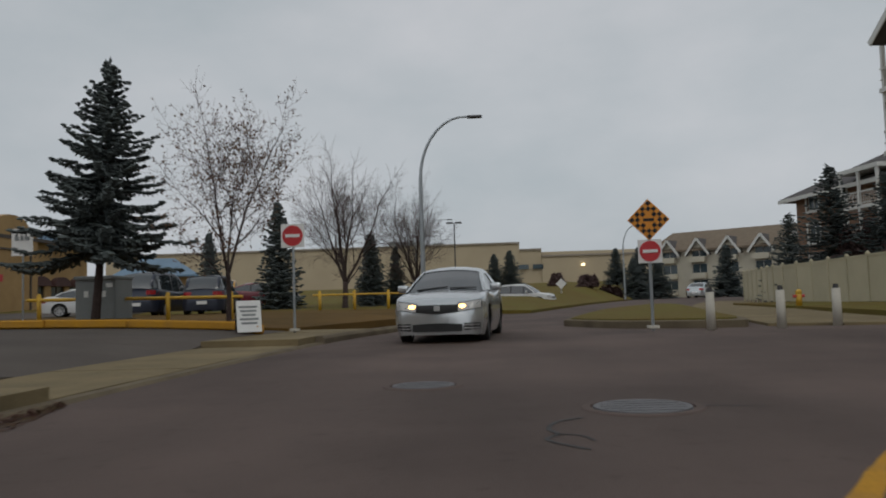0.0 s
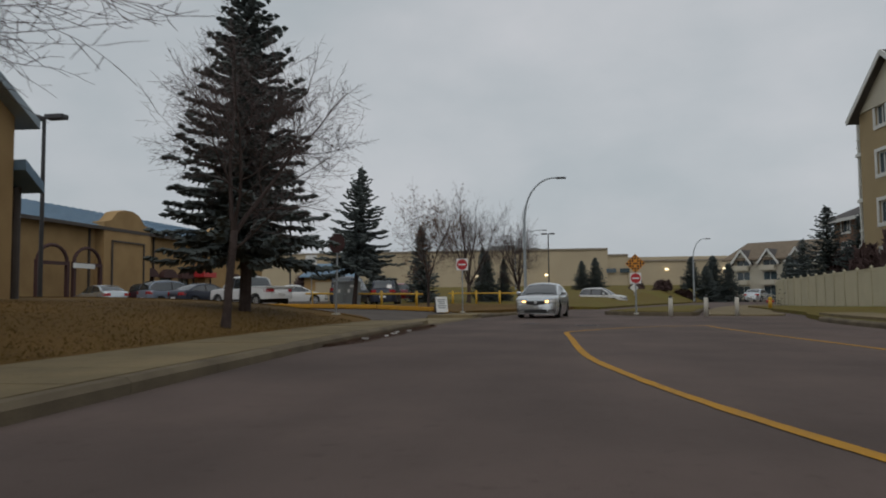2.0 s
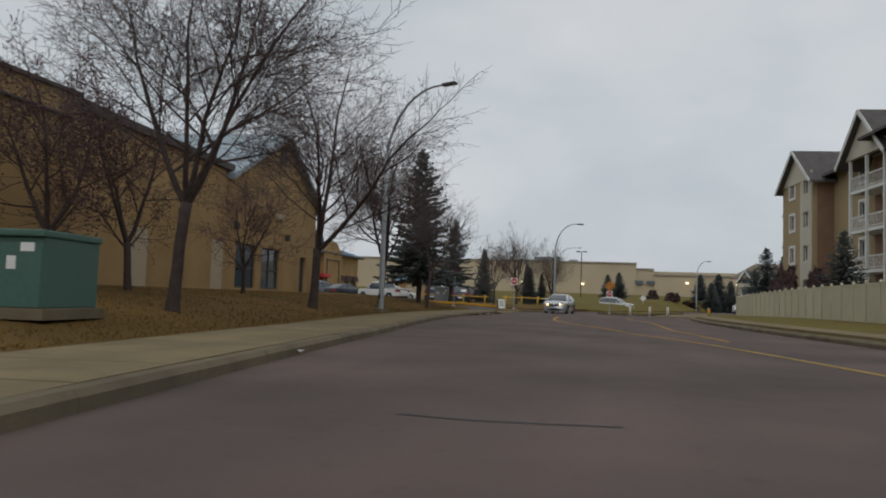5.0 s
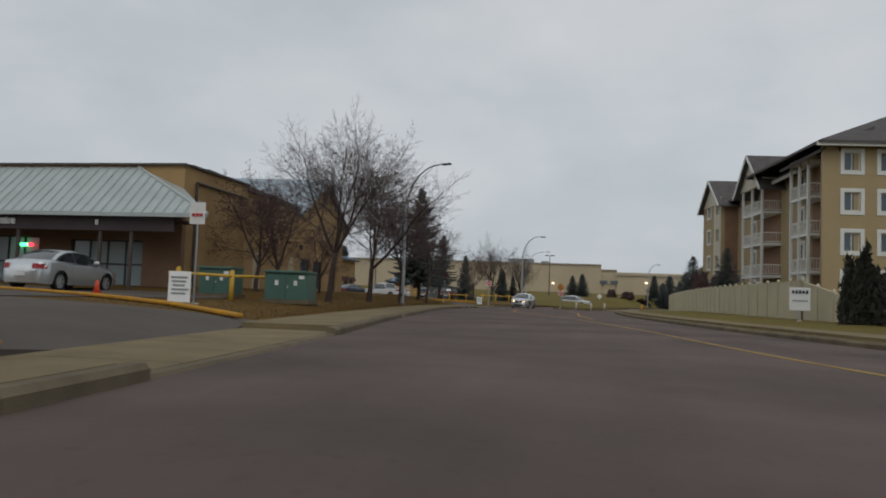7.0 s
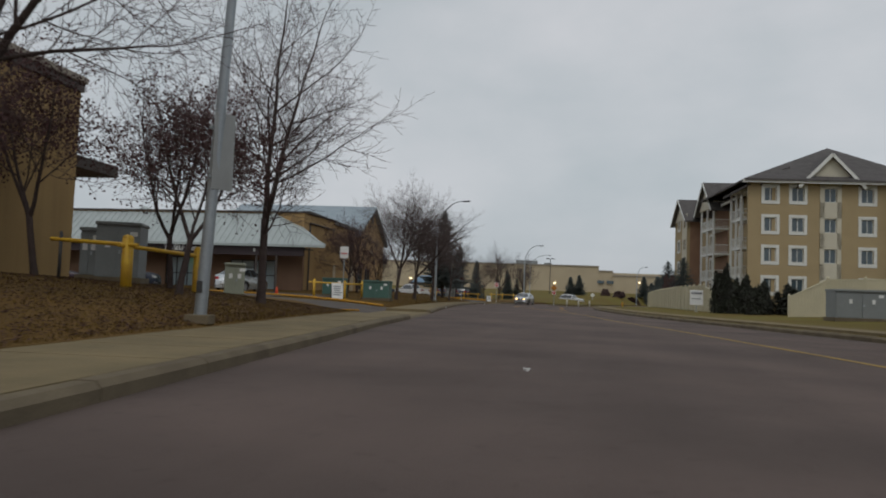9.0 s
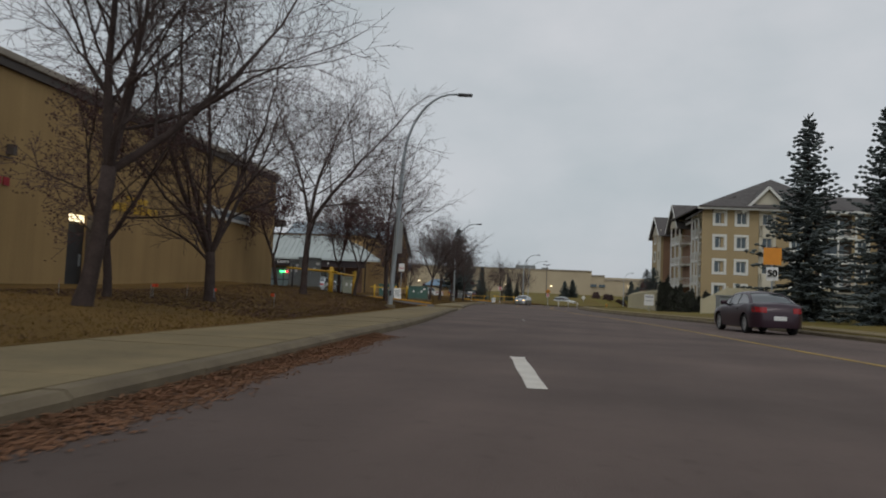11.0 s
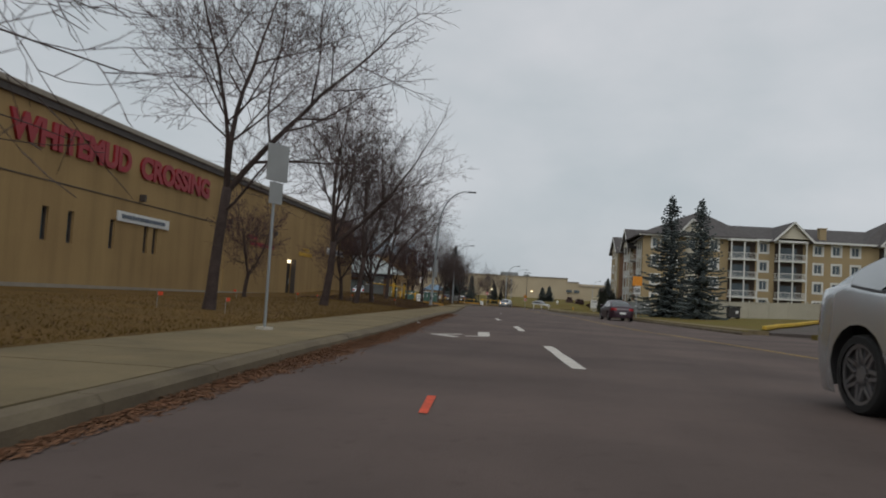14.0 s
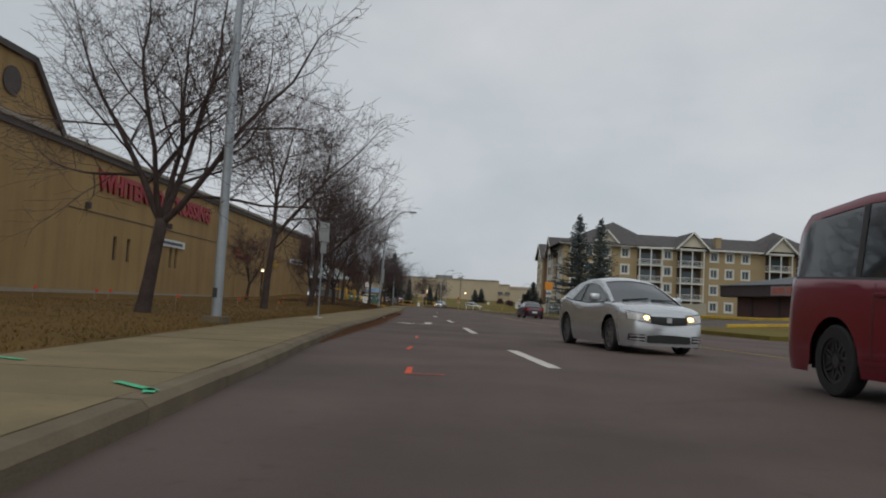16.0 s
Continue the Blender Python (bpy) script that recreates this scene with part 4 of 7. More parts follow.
def gable(parent, u0, u1, z0, z1, y, mat, back=6.0):
    bm, c = bmesh.new(), (u0 + u1) / 2
    prism(bm, [(u0, z0), (u1, z0), (c, z1 - 0.25)], y, y + 0.3, "y")
    part("gable_wall", bm, mat, parent)
    e = 0.45
    k = (z1 - z0) / (c - u0)
    roof_slab(parent, [(u0 - e, y - 0.5, z0 - k * e), (c, y - 0.5, z1), (c, back, z1), (u0 - e, back, z0 - k * e)], SHINGLE, 0.18, "gable_roof")
    roof_slab(parent, [(c, y - 0.5, z1), (u1 + e, y - 0.5, z0 - k * e), (u1 + e, back, z0 - k * e), (c, back, z1)], SHINGLE, 0.18, "gable_roof")
    bm = bmesh.new()
    for s in (-1, 1):
        ln = math.hypot(c - u0 + e, z1 - z0 + k * e)
        box(bm, c + s * (c - u0 + e) / 2, y - 0.52, (z1 + z0 - k * e) / 2 - 0.12, ln, 0.06, 0.3, 0, 0, 0, s * math.degrees(math.atan(k)))
    part("bargeboard", bm, WHITE_T, parent)


def adopt(main, wing):
    """Move a wing's parts under the one building."""
    for ob in list(wing.children):
        ob.matrix_basis = wing.matrix_basis @ ob.matrix_basis
        ob.parent = main
    bpy.data.objects.remove(wing)


apts = empty("apartment_building", label="four-storey peach and cream apartment block with white balconies", category="apartment building")
ST, Z0, EAVE = 2.98, 1.35, 13.0
wing, L = facade("wing", (17.9, 47.9), (22.3, 12.7))
DEEP = 1.75
# the northern bay stands forward, with a pale strip under its gable and a brick-red return
cols = [2.6, 6.1]
opens = [(c - 0.6, c + 0.6, Z0 + f * ST + 0.85, Z0 + f * ST + 2.2) for c in cols for f in range(4)]
wall(wing, 0, 7.6, 0.3, EAVE - 0.5, PEACH, opens)
for o in opens:
    window(wing, *o, WHITE_T, bars=1, surround=0.22 if o[0] < 4 else 0.0)
for z0, z1 in ((0.5, Z0 + 0.85), *((Z0 + f * ST + 2.2, Z0 + (f + 1) * ST + 0.85) for f in range(3)), (Z0 + 3 * ST + 2.2, 13.0)):
    part("pale_strip", boxes((6.1, -0.04, (z0 + z1) / 2, 2.7, 0.08, z1 - z0)), CREAM, wing)
for dx in (-0.98, 0.98):
    part("pale_strip", boxes((6.1 + dx, -0.035, 6.7, 0.74, 0.07, 12.4)), CREAM, wing)
part("bay_return", boxes((7.43, DEEP / 2 + 0.35, 6.4, 0.34, DEEP - 0.0, 12.2)), PEACH_D, wing, "brick-red side of the projecting bay")
part("north_balcony_post", boxes((-1.2, 0.5, 6.5, 0.16, 0.16, 11.8)), WHITE_T, wing)
for f in range(4):
    part("north_balcony", boxes((-0.65, 1.6, Z0 + f * ST - 0.4, 1.3, 2.6, 0.22)), WHITE_T, wing)
    part("north_railing", boxes((-1.25, 1.6, Z0 + f * ST + 0.62, 0.06, 2.5, 0.08), (-1.25, 1.6, Z0 + f * ST + 0.1, 0.05, 2.5, 0.06), (-0.65, 0.4, Z0 + f * ST + 0.62, 1.2, 0.06, 0.08)), WHITE_T, wing)
# the set-back wall between the balcony bays
cols = [13.2, 25.6]
opens = [(c - 0.55, c + 0.55, Z0 + f * ST + 0.85, Z0 + f * ST + 2.2) for c in cols for f in range(4)]
wall(wing, 7.6, L, 0.3, EAVE - 0.3, PEACH, opens, y=DEEP)
for o in opens:
    window(wing, *o, WHITE_T, bars=1, y=DEEP, surround=0.22)


def balcony_bay(parent, u0, u1, y0, y1, floors, storey, z0):
    """A projecting stack of balconies with rails on its front and both returns."""
    h, um, ym = storey * floors, (u0 + u1) / 2, (y0 + y1) / 2
    for f in range(floors):
        z = z0 + f * storey
        part("balcony_slab", boxes((um, ym, z, u1 - u0 + 0.1, y1 - y0 + 0.1, 0.24)), WHITE_T, parent)
        part("balcony_door", boxes((u0 * 0.6 + u1 * 0.4, y1 - 0.02, z + 1.2, (u1 - u0) * 0.42, 0.06, 2.1)), PANE, parent)
        bm = bmesh.new()
        for zz, th in ((1.08, 0.08), (0.24, 0.06)):
            box(bm, um, y0, z + zz, u1 - u0, 0.07, th)
            for s in (u0, u1):
                box(bm, s, ym, z + zz, 0.07, y1 - y0, th)
        n = int((u1 - u0) / 0.22)
        for k in range(n + 1):
            box(bm, u0 + (u1 - u0) * k / n, y0, z + 0.65, 0.028, 0.03, 0.82)
        n = int((y1 - y0) / 0.2)
        for k in range(1, n):
            for s in (u0, u1):
                box(bm, s, y0 + (y1 - y0) * k / n, z + 0.65, 0.03, 0.028, 0.82)
        part("railing", bm, WHITE_T, parent, "white balcony railing")
    for a, b in ((u0, y0), (um, y0), (u1, y0)):
        part("post", boxes((a, b, z0 + h / 2, 0.2, 0.2, h)), WHITE_T, parent)
    part("balcony_beam", boxes((um, ym, z0 + h + 0.1, u1 - u0 + 0.3, y1 - y0 + 0.2, 0.36)), WHITE_T, parent)


balcony_bay(wing, 15.2, 20.8, 0.0, DEEP, 4, ST, Z0 - 0.5)
balcony_bay(wing, 28.0, 31.6, 0.0, DEEP, 4, ST, Z0 - 0.5)
part("brick_panel", boxes((18.0, DEEP - 0.03, 6.6, 5.2, 0.08, 12)), PEACH_D, wing)
part("brick_panel", boxes((29.8, DEEP - 0.03, 6.6, 3.4, 0.08, 12)), PEACH_D, wing)
gable(wing, 0.0, 8.0, EAVE - 0.7, 15.3, -0.1, CREAM)
gable(wing, 14.4, 21.6, EAVE - 0.7, 15.6, -0.15, CREAM)
roof_slab(wing, [(-0.9, 0.6, EAVE - 0.6), (L + 0.4, 0.6, EAVE - 0.1), (L - 9, 8.5, 15.4), (4, 8.5, 15.0)], SHINGLE, 0.25)
roof_slab(wing, [(-0.9, 0.6, EAVE - 0.6), (4, 8.5, 15.0), (-0.9, 14, EAVE - 0.6)], SHINGLE, 0.25)
roof_slab(wing, [(27.3, -0.7, EAVE - 0.4), (L + 0.3, -0.7, EAVE - 0.2), (33.8, 4, 15.0), (29.4, 4, 15.0)], SHINGLE, 0.22)
part("fascia", box(bmesh.new(), (L + 21.6) / 2, 0.62, EAVE - 0.5, L - 21.6, 0.12, 0.28, ry=-1.0), WHITE_T, wing)
part("north_wall", boxes((0.17, 7, 5.9, 0.34, 13.2, 11.6)), PEACH, wing)
adopt(apts, wing)
wing, L = facade("wing", (21.8, 12.5), (69.0, 18.3))
EAVE += 0.15
cols = [2.1, 4.7, 11.2, 18.9, 27.3, 30.1, 33.0]
ctr = [7.75]
opens = [(c - 0.58, c + 0.58, Z0 + f * ST + 0.9, Z0 + f * ST + 2.3) for c in cols + ctr for f in range(4)]
wall(wing, 0, L, 0.3, EAVE, PEACH, opens)
for o in opens:
    c = (o[0] + o[1]) / 2
    window(wing, *o, WHITE_T, bars=1, surround=0.0 if c in ctr else 0.28)
for z0, z1 in ((0.5, Z0 + 0.9), *((Z0 + f * ST + 2.3, Z0 + (f + 1) * ST + 0.9) for f in range(3)), (Z0 + 3 * ST + 2.3, 13.5)):
    part("pale_strip", boxes((7.75, -0.04, (z0 + z1) / 2, 2.0, 0.08, z1 - z0)), CREAM, wing)
part("pale_strip", boxes((6.96, -0.04, 7, 0.42, 0.08, 12.6), (8.54, -0.04, 7, 0.42, 0.08, 12.6)), CREAM, wing)
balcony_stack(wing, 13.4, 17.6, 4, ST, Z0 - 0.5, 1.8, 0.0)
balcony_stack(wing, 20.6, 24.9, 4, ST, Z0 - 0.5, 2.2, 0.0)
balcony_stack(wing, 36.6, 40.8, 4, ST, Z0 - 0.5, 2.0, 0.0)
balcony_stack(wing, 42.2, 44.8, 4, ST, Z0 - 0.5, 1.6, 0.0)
gable(wing, 5.0, 10.3, EAVE, 15.9, -0.2, CREAM, 7)
gable(wing, 20.1, 25.4, EAVE + 0.2, 16.0, -1.9, CREAM, 7)
gable(wing, 36.2, 41.3, EAVE + 0.2, 16.0, -1.8, CREAM, 7)
for a, b in (((33.8, -0.9), (47.4, -0.9)), ((47.4, -0.9), (47.4, 13.0)), ((33.8, 13.0), (33.8, -0.9))):
    roof_slab(wing, [(*a, EAVE + 0.1), (*b, EAVE + 0.1), (40.6, 6.0, 17.7)], SHINGLE, 0.2, "hip_roof")
roof_slab(wing, [(-0.9, -0.9, EAVE), (L + 1, -0.9, EAVE), (L - 3, 8, 16.1), (9, 8, 16.1)], SHINGLE, 0.25)
part("fascia", boxes((L / 2, -0.85, EAVE - 0.12, L + 1.6, 0.12, 0.3)), WHITE_T, wing)
part("chimney", boxes((28.2, 1.0, 14.2, 1.0, 1.0, 2.4), (28.2, 1.0, 15.45, 1.2, 1.2, 0.16)), PEACH, wing, "boxed chimney on the roof")
part("back_wall", boxes((L / 2 + 8, 15, 6.5, L - 16, 0.3, 12.6)), PEACH, wing)
part("end_wall", boxes((L - 0.17, 7.5, 6.5, 0.34, 15, 12.6)), PEACH, wing)
adopt(apts, wing)
peak, zt = (31.5, 22.5, 18.3), EAVE + 0.12
base = [(19.2, 29.0, zt), (21.3, 11.4, zt), (39.2, 13.6, zt), (37.4, 31.0, zt)]
for k in range(4):
    roof_slab(apts, [base[k], base[(k + 1) % 4], peak], SHINGLE, 0.2, "tower_roof")

# the block beyond it, behind the spruces
rear = empty("apartment_building", label="cream apartment block with dark hipped roof behind spruces", category="apartment building")
wing, L = facade("wing", (25.3, 77.0), (27.5, 60.0))
opens = [(c - 0.8, c + 0.8, 1.9 + f * 2.5, 3.3 + f * 2.5) for c in (2.4, 6.0, 14.6) for f in range(3)]
wall(wing, 0, L, 0.3, 8.2, PEACH_D, opens)
for o in opens:
    window(wing, *o, WHITE_T, bars=1, surround=0.2)
balcony_stack(wing, 8.4, 12.6, 3, 2.5, 1.2, 1.8)
roof_slab(wing, [(-1, -1, 8.1), (L + 1, -1, 8.1), (L - 4, 6, 11.4), (4, 6, 11.4)], SHINGLE, 0.25)
roof_slab(wing, [(-1, -1, 8.1), (4, 6, 11.4), (-1, 13, 8.1)], SHINGLE, 0.25)
roof_slab(wing, [(L + 1, -1, 8.1), (L + 1, 13, 8.1), (L - 4, 6, 11.4)], SHINGLE, 0.25)
part("fascia", boxes((L / 2, -0.95, 7.95, L + 2, 0.12, 0.3)), WHITE_T, wing)
part("end_wall", boxes((L - 0.17, 6.2, 4.2, 0.34, 11.6, 8)), PEACH_D, wing)
part("end_wall", boxes((0.17, 6.2, 4.2, 0.34, 11.6, 8)), PEACH_D, wing)
adopt(rear, wing)

# the second, distant block of flats
flats = empty("apartment_building", label="distant three-storey cream block with arched gables and brown roof", category="apartment building")
wing, L = facade("wing", (24.0, 122.0), (52.0, 100.0))
opens = []
for k in range(8):
    for f in range(3):
        opens.append((1.0 + k * 4.2, 3.1 + k * 4.2, 0.6 + f * 2.2, 2.35 + f * 2.2))
wall(wing, 0, L, 0, 6.6, CREAM, opens)
for o in opens:
    window(wing, *o, WHITE_T, bars=1)
    part("balcony", boxes(((o[0] + o[1]) / 2, -0.5, o[2] + 0.1, 2.1, 0.9, 0.75)), CREAM, wing)
for k in range(8):
    gable(wing, 0.85 + k * 4.2, 3.25 + k * 4.2, 6.4, 8.0, -0.3, CREAM, 4)
roof_slab(wing, [(-1, -0.7, 6.5), (L + 1, -0.7, 6.5), (L, 6, 9.4), (0, 6, 9.4)], SHINGLE_B, 0.25)
part("end_wall", boxes((0.2, 6, 3.3, 0.4, 12, 6.6)), CREAM, wing)
adopt(flats, wing)


# the hip-roofed house beyond the corner store
house, L = facade("house", (68.0, -8.0), (90.5, -3.0), label="grey-roofed pale house beyond the corner store", category="house")
opens = [(c - 0.7, c + 0.7, 6.7, 8.1) for c in (3.0, 7.5, 12.0, 16.5, 21.0)]
wall(house, 0, L, 0, 9.4, CREAM, opens)
for o in opens:
    window(house, *o, WHITE_T, bars=1, surround=0.15)
part("end_wall", boxes((0.2, 6.2, 4.7, 0.34, 11.6, 9.4)), CREAM, house)
roof_slab(house, [(-0.8, -0.8, 9.3), (L + 0.8, -0.8, 9.3), (L - 3, 6, 13.6), (3, 6, 13.6)], SHINGLE, 0.22)
roof_slab(house, [(-0.8, 12.8, 9.3), (-0.8, -0.8, 9.3), (3, 6, 13.6)], SHINGLE, 0.22)


# ---- fences on the far side ----
def panel_fence(pts, heights, mat, label, spacing=1.9, cap=True):
    """A run of tongued panels between posts."""
    th = empty("fence", *pts[0], 0, label=label, category="fence")
    org = Vector((*pts[0], 0))
    d = [0.0]
    for p, q in zip(pts, pts[1:]):
        d.append(d[-1] + math.hypot(q[0] - p[0], q[1] - p[1]))
    n = max(1, round(d[-1] / spacing))
    at = lambda s: Vector((float(np.interp(s, d, [p[0] for p in pts])), float(np.interp(s, d, [p[1] for p in pts])), 0))
    for k in range(n + 1):
        p, h = at(d[-1] * k / n), float(np.interp(d[-1] * k / n, d, heights))
        g = land(p.x, p.y)
        bm = boxes((*(p - org).xy, g + (h + 0.1) / 2 - 0.1, 0.13, 0.13, h + 0.3))
        bmesh.ops.create_cone(bm, cap_ends=True, segments=4, radius1=0.11, radius2=0.02, depth=0.09, matrix=pose(*(p - org).xy, g + h + 0.14, 0, 0, 45))
        part("post", bm, mat, th)
        if k == n:
            break
        q, h2 = at(d[-1] * (k + 1) / n), float(np.interp(d[-1] * (k + 1) / n, d, heights))
        g2, dv = land(q.x, q.y), q - p
        bm = bmesh.new()
        m = max(4, round(dv.length / 0.15))
        side = Vector((-dv.y, dv.x, 0)).normalized() * 0.02
        cross = []
        for i in range(m):
            for t, k2 in ((0.0, 0.45), (0.07, 1.0), (0.93, 1.0)):
                cross.append(((i + t) / m, k2))
        cross.append((1.0, 0.45))
        rows = []
        for t, k2 in cross:
            c, ga, ha = p + dv * t - org, g + (g2 - g) * t, h + (h2 - h) * t
            rows.append([bm.verts.new((*(c + side * s).xy, z)) for s, z in ((-k2, ga), (-k2, ga + ha), (k2, ga + ha), (k2, ga))])
        for ra, rb in zip(rows, rows[1:]):
            for i in range(4):
                bm.faces.new((ra[i], ra[(i + 1) % 4], rb[(i + 1) % 4], rb[i]))
        bm.faces.new(rows[0]), bm.faces.new(rows[-1][::-1])
        bmesh.ops.recalc_face_normals(bm, faces=bm.faces[:])
        part("panel", bm, mat, th)
        if cap:
            a, b = p - org + Vector((0, 0, g + h)), q - org + Vector((0, 0, g2 + h2))
            dv3 = b - a
            bm = bmesh.new()
            bmesh.ops.create_cube(bm, size=1, matrix=Matrix.Translation((a + b) / 2) @ dv3.to_track_quat("X", "Z").to_matrix().to_4x4() @ Matrix.Diagonal((dv3.length, 0.09, 0.09, 1)))
            part("rail", bm, mat, th)
    return th


panel_fence([(17.0, 66), (14.6, 54), (14.0, 40), (14.0, 28), (14.15, 14), (14.5, 0), (15.2, -9.5)], [1.8] * 7, FENCE_M, "tall beige panelled fence with capped posts")
panel_fence([(15.2, -9.5), (15.9, -14.2)], [1.75, 0.95], FENCE_M, "low sloping end of a beige panelled fence")
panel_fence([(17.6, -24.6), (19.0, -24.4), (27.0, -23.0)], [1.0, 1.9, 1.9], FENCE_M, "beige fence beside an entrance drive")
panel_fence([(21.5, -38.5), (36.0, -35.3)], [1.5, 1.5], FENCE_W, "pale low fence behind the spruces")

# the small hut with a blue roof beyond the car park
hut, L = facade("hut", (-23.6, 60.0), (-19.4, 61.4), label="small beige hut with a blue hipped roof", category="hut")
part("wall", boxes((L / 2, 2.0, 1.6, L, 4.0, 3.0)), BRICKISH, hut)
for c in ([(-0.4, -0.4, 2.9), (L + 0.4, -0.4, 2.9), (L - 1.2, 2.0, 4.1), (1.2, 2.0, 4.1)], [(L + 0.4, -0.4, 2.9), (L + 0.4, 4.4, 2.9), (L - 1.2, 2.0, 4.1)], [(-0.4, -0.4, 2.9), (1.2, 2.0, 4.1), (-0.4, 4.4, 2.9)]):
    roof_slab(hut, c, BLUE_ROOF, 0.12)
part("door", boxes((L * 0.4, -0.03, 1.3, 1.6, 0.06, 2.2)), STUCCO_L, hut, "pale roller door")

# ---- trees ----
def limb(verts, faces, pts, radii, seg):
    """A tapering bent tube through points."""
    base, prev = len(verts), None
    for i, (p, r) in enumerate(zip(pts, radii)):
        d = (pts[min(i + 1, len(pts) - 1)] - pts[max(i - 1, 0)]).normalized()
        a = d.orthogonal().normalized() if prev is None else (prev - d * prev.dot(d)).normalized()
        prev, b = a, d.cross(a)
        for k in range(seg):
            t = k * math.tau / seg
            verts.append(p + (a * math.cos(t) + b * math.sin(t)) * r)
    for i in range(len(pts) - 1):
        for k in range(seg):
            o = base + i * seg
            faces.append((o + k, o + (k + 1) % seg, o + seg + (k + 1) % seg, o + seg + k))
    faces.append(tuple(base + (len(pts) - 1) * seg + k for k in range(seg)))


def grow(rng, store, start, way, length, radius, depth, spread, droop, density, leaves):
    """A branch and what grows from it; thick wood goes to 'wood', thin to 'twig'. Shoots bend slowly upward."""
    n = 6 if depth > 3 else 5 if depth > 2 else 4 if depth > 1 else 3 if depth else 2
    pts, p, d = [start.copy()], start.copy(), way.normalized()
    wander = (0.12, 0.13, 0.13, 0.10, 0.075)[depth]
    rise = (0.01, 0.03, 0.045, 0.03, 0.02)[depth] + droop * 0.5
    for i in range(n):
        d = (d + Vector((rng.gauss(0, 1), rng.gauss(0, 1), rng.gauss(0, 1))) * wander + Vector((0, 0, rise))).normalized()
        p = p + d * length / n
        pts.append(p.copy())
    radius = max(radius, 0.0066)
    end = max(0.004, radius * (0.42 if depth > 2 else 0.5))
    radii = [radius + (end - radius) * i / n for i in range(n + 1)]
    key = "wood" if depth >= 3 else "twig"
    limb(store[key][0], store[key][1], pts, radii, 8 if depth >= 4 else 6 if depth == 3 else 3)
    if depth == 0:
        if leaves and rng.random() < leaves:
            store["leaf"].append(pts[-1])
        return
    count = density[depth]
    for k in range(count):
        t = min(0.98, (0.22 if depth > 3 else 0.18) + 0.78 * (k + rng.random() * 0.9) / count)
        i = min(int(t * n), n - 1)
        q = pts[i].lerp(pts[i + 1], t * n - i)
        axis = (pts[i + 1] - pts[i]).normalized()
        side = axis.orthogonal().normalized()
        side.rotate(Matrix.Rotation(k * 2.4 + rng.uniform(-0.6, 0.6), 3, axis))
        ang = radians(rng.uniform(*spread))
        w = axis * math.cos(ang) + side * math.sin(ang)
        f = (rng.uniform(0.50, 0.80) if depth > 3 else rng.uniform(0.44, 0.72) if depth > 1 else rng.uniform(0.40, 0.62)) * (1.22 - 0.6 * t)
        here = radius + (end - radius) * t
        grow(rng, store, q, w, length * f, min(here * 0.8, here * rng.uniform(0.42, 0.60)), depth - 1, spread, droop * 0.5, density, leaves)
    grow(rng, store, pts[-1], d, length * (0.55 if depth > 2 else 0.46), end, depth - 1, spread, droop, density, leaves)


def tree_meshes(seed, high, fork, radius, density, spread, stems, leaves=0.0, lean=0.0, twig=None, low=2, leaf=None, leaf_size=0.04):
    """Meshes of a bare tree: the trunk with its limbs, the crown of twigs, and a few dried leaves.
    Each stem is (turn in degrees, outward slope, length, thickness)."""
    rng = random.Random(seed)
    store = {"wood": ([], []), "twig": ([], []), "leaf": []}
    trunk, p = [Vector((0, 0, -0.15))], Vector((0, 0, -0.15))
    d = Vector((lean, rng.uniform(-0.04, 0.04), 1)).normalized()
    for i in range(5):
        d = (d + Vector((rng.gauss(0, 0.035), rng.gauss(0, 0.035), 0.02))).normalized()
        p = p + d * fork / 5
        trunk.append(p.copy())
    limb(*store["wood"], trunk, [radius * 1.35, radius * 1.06, radius * 0.97, radius * 0.93, radius * 0.9, radius * 0.92], 10)
    for turn, out, ln, thick in stems:
        a = radians(turn) + rng.uniform(-0.12, 0.12)
        w = Vector((math.cos(a) * out + lean, math.sin(a) * out, 1))
        grow(rng, store, trunk[-1] - d * 0.12, w, (high - fork) * 0.55 * ln, radius * thick, 4, spread, 0.05, density, leaves)
    for k in range(low):
        a = rng.uniform(0, math.tau)
        grow(rng, store, trunk[4], Vector((math.cos(a), math.sin(a), 0.9)), (high - fork) * 0.28, radius * 0.3, 3, spread, 0.05, density, leaves)
    top = max(v.z for v in store["twig"][0])
    k = high / top
    out = {}
    for key, mat in (("wood", BARK), ("twig", twig or TWIG)):
        me = bpy.data.meshes.new("tree_" + key)
        me.from_pydata([v * k for v in store[key][0]], [], store[key][1])
        me.materials.append(mat)
        me.polygons.foreach_set("use_smooth", [True] * len(me.polygons))
        out[key] = me
    if store["leaf"]:
        vs, fs = [], []
        for q in store["leaf"]:
            for j in range(2):
                c = q * k + Vector((rng.uniform(-0.1, 0.1), rng.uniform(-0.1, 0.1), rng.uniform(-0.12, 0.05)))
                a = Vector((rng.gauss(0, 1), rng.gauss(0, 1), rng.gauss(0, 1))).normalized() * leaf_size
                b = a.orthogonal().normalized() * leaf_size * 0.7
                o = len(vs)
                vs += [c - a, c + b, c + a, c - b]
                fs.append((o, o + 1, o + 2, o + 3))
        me = bpy.data.meshes.new("tree_leaf")
        me.from_pydata(vs, [], fs)
        me.materials.append(leaf or LEAF_D)
        out["leaf"] = me
    return out


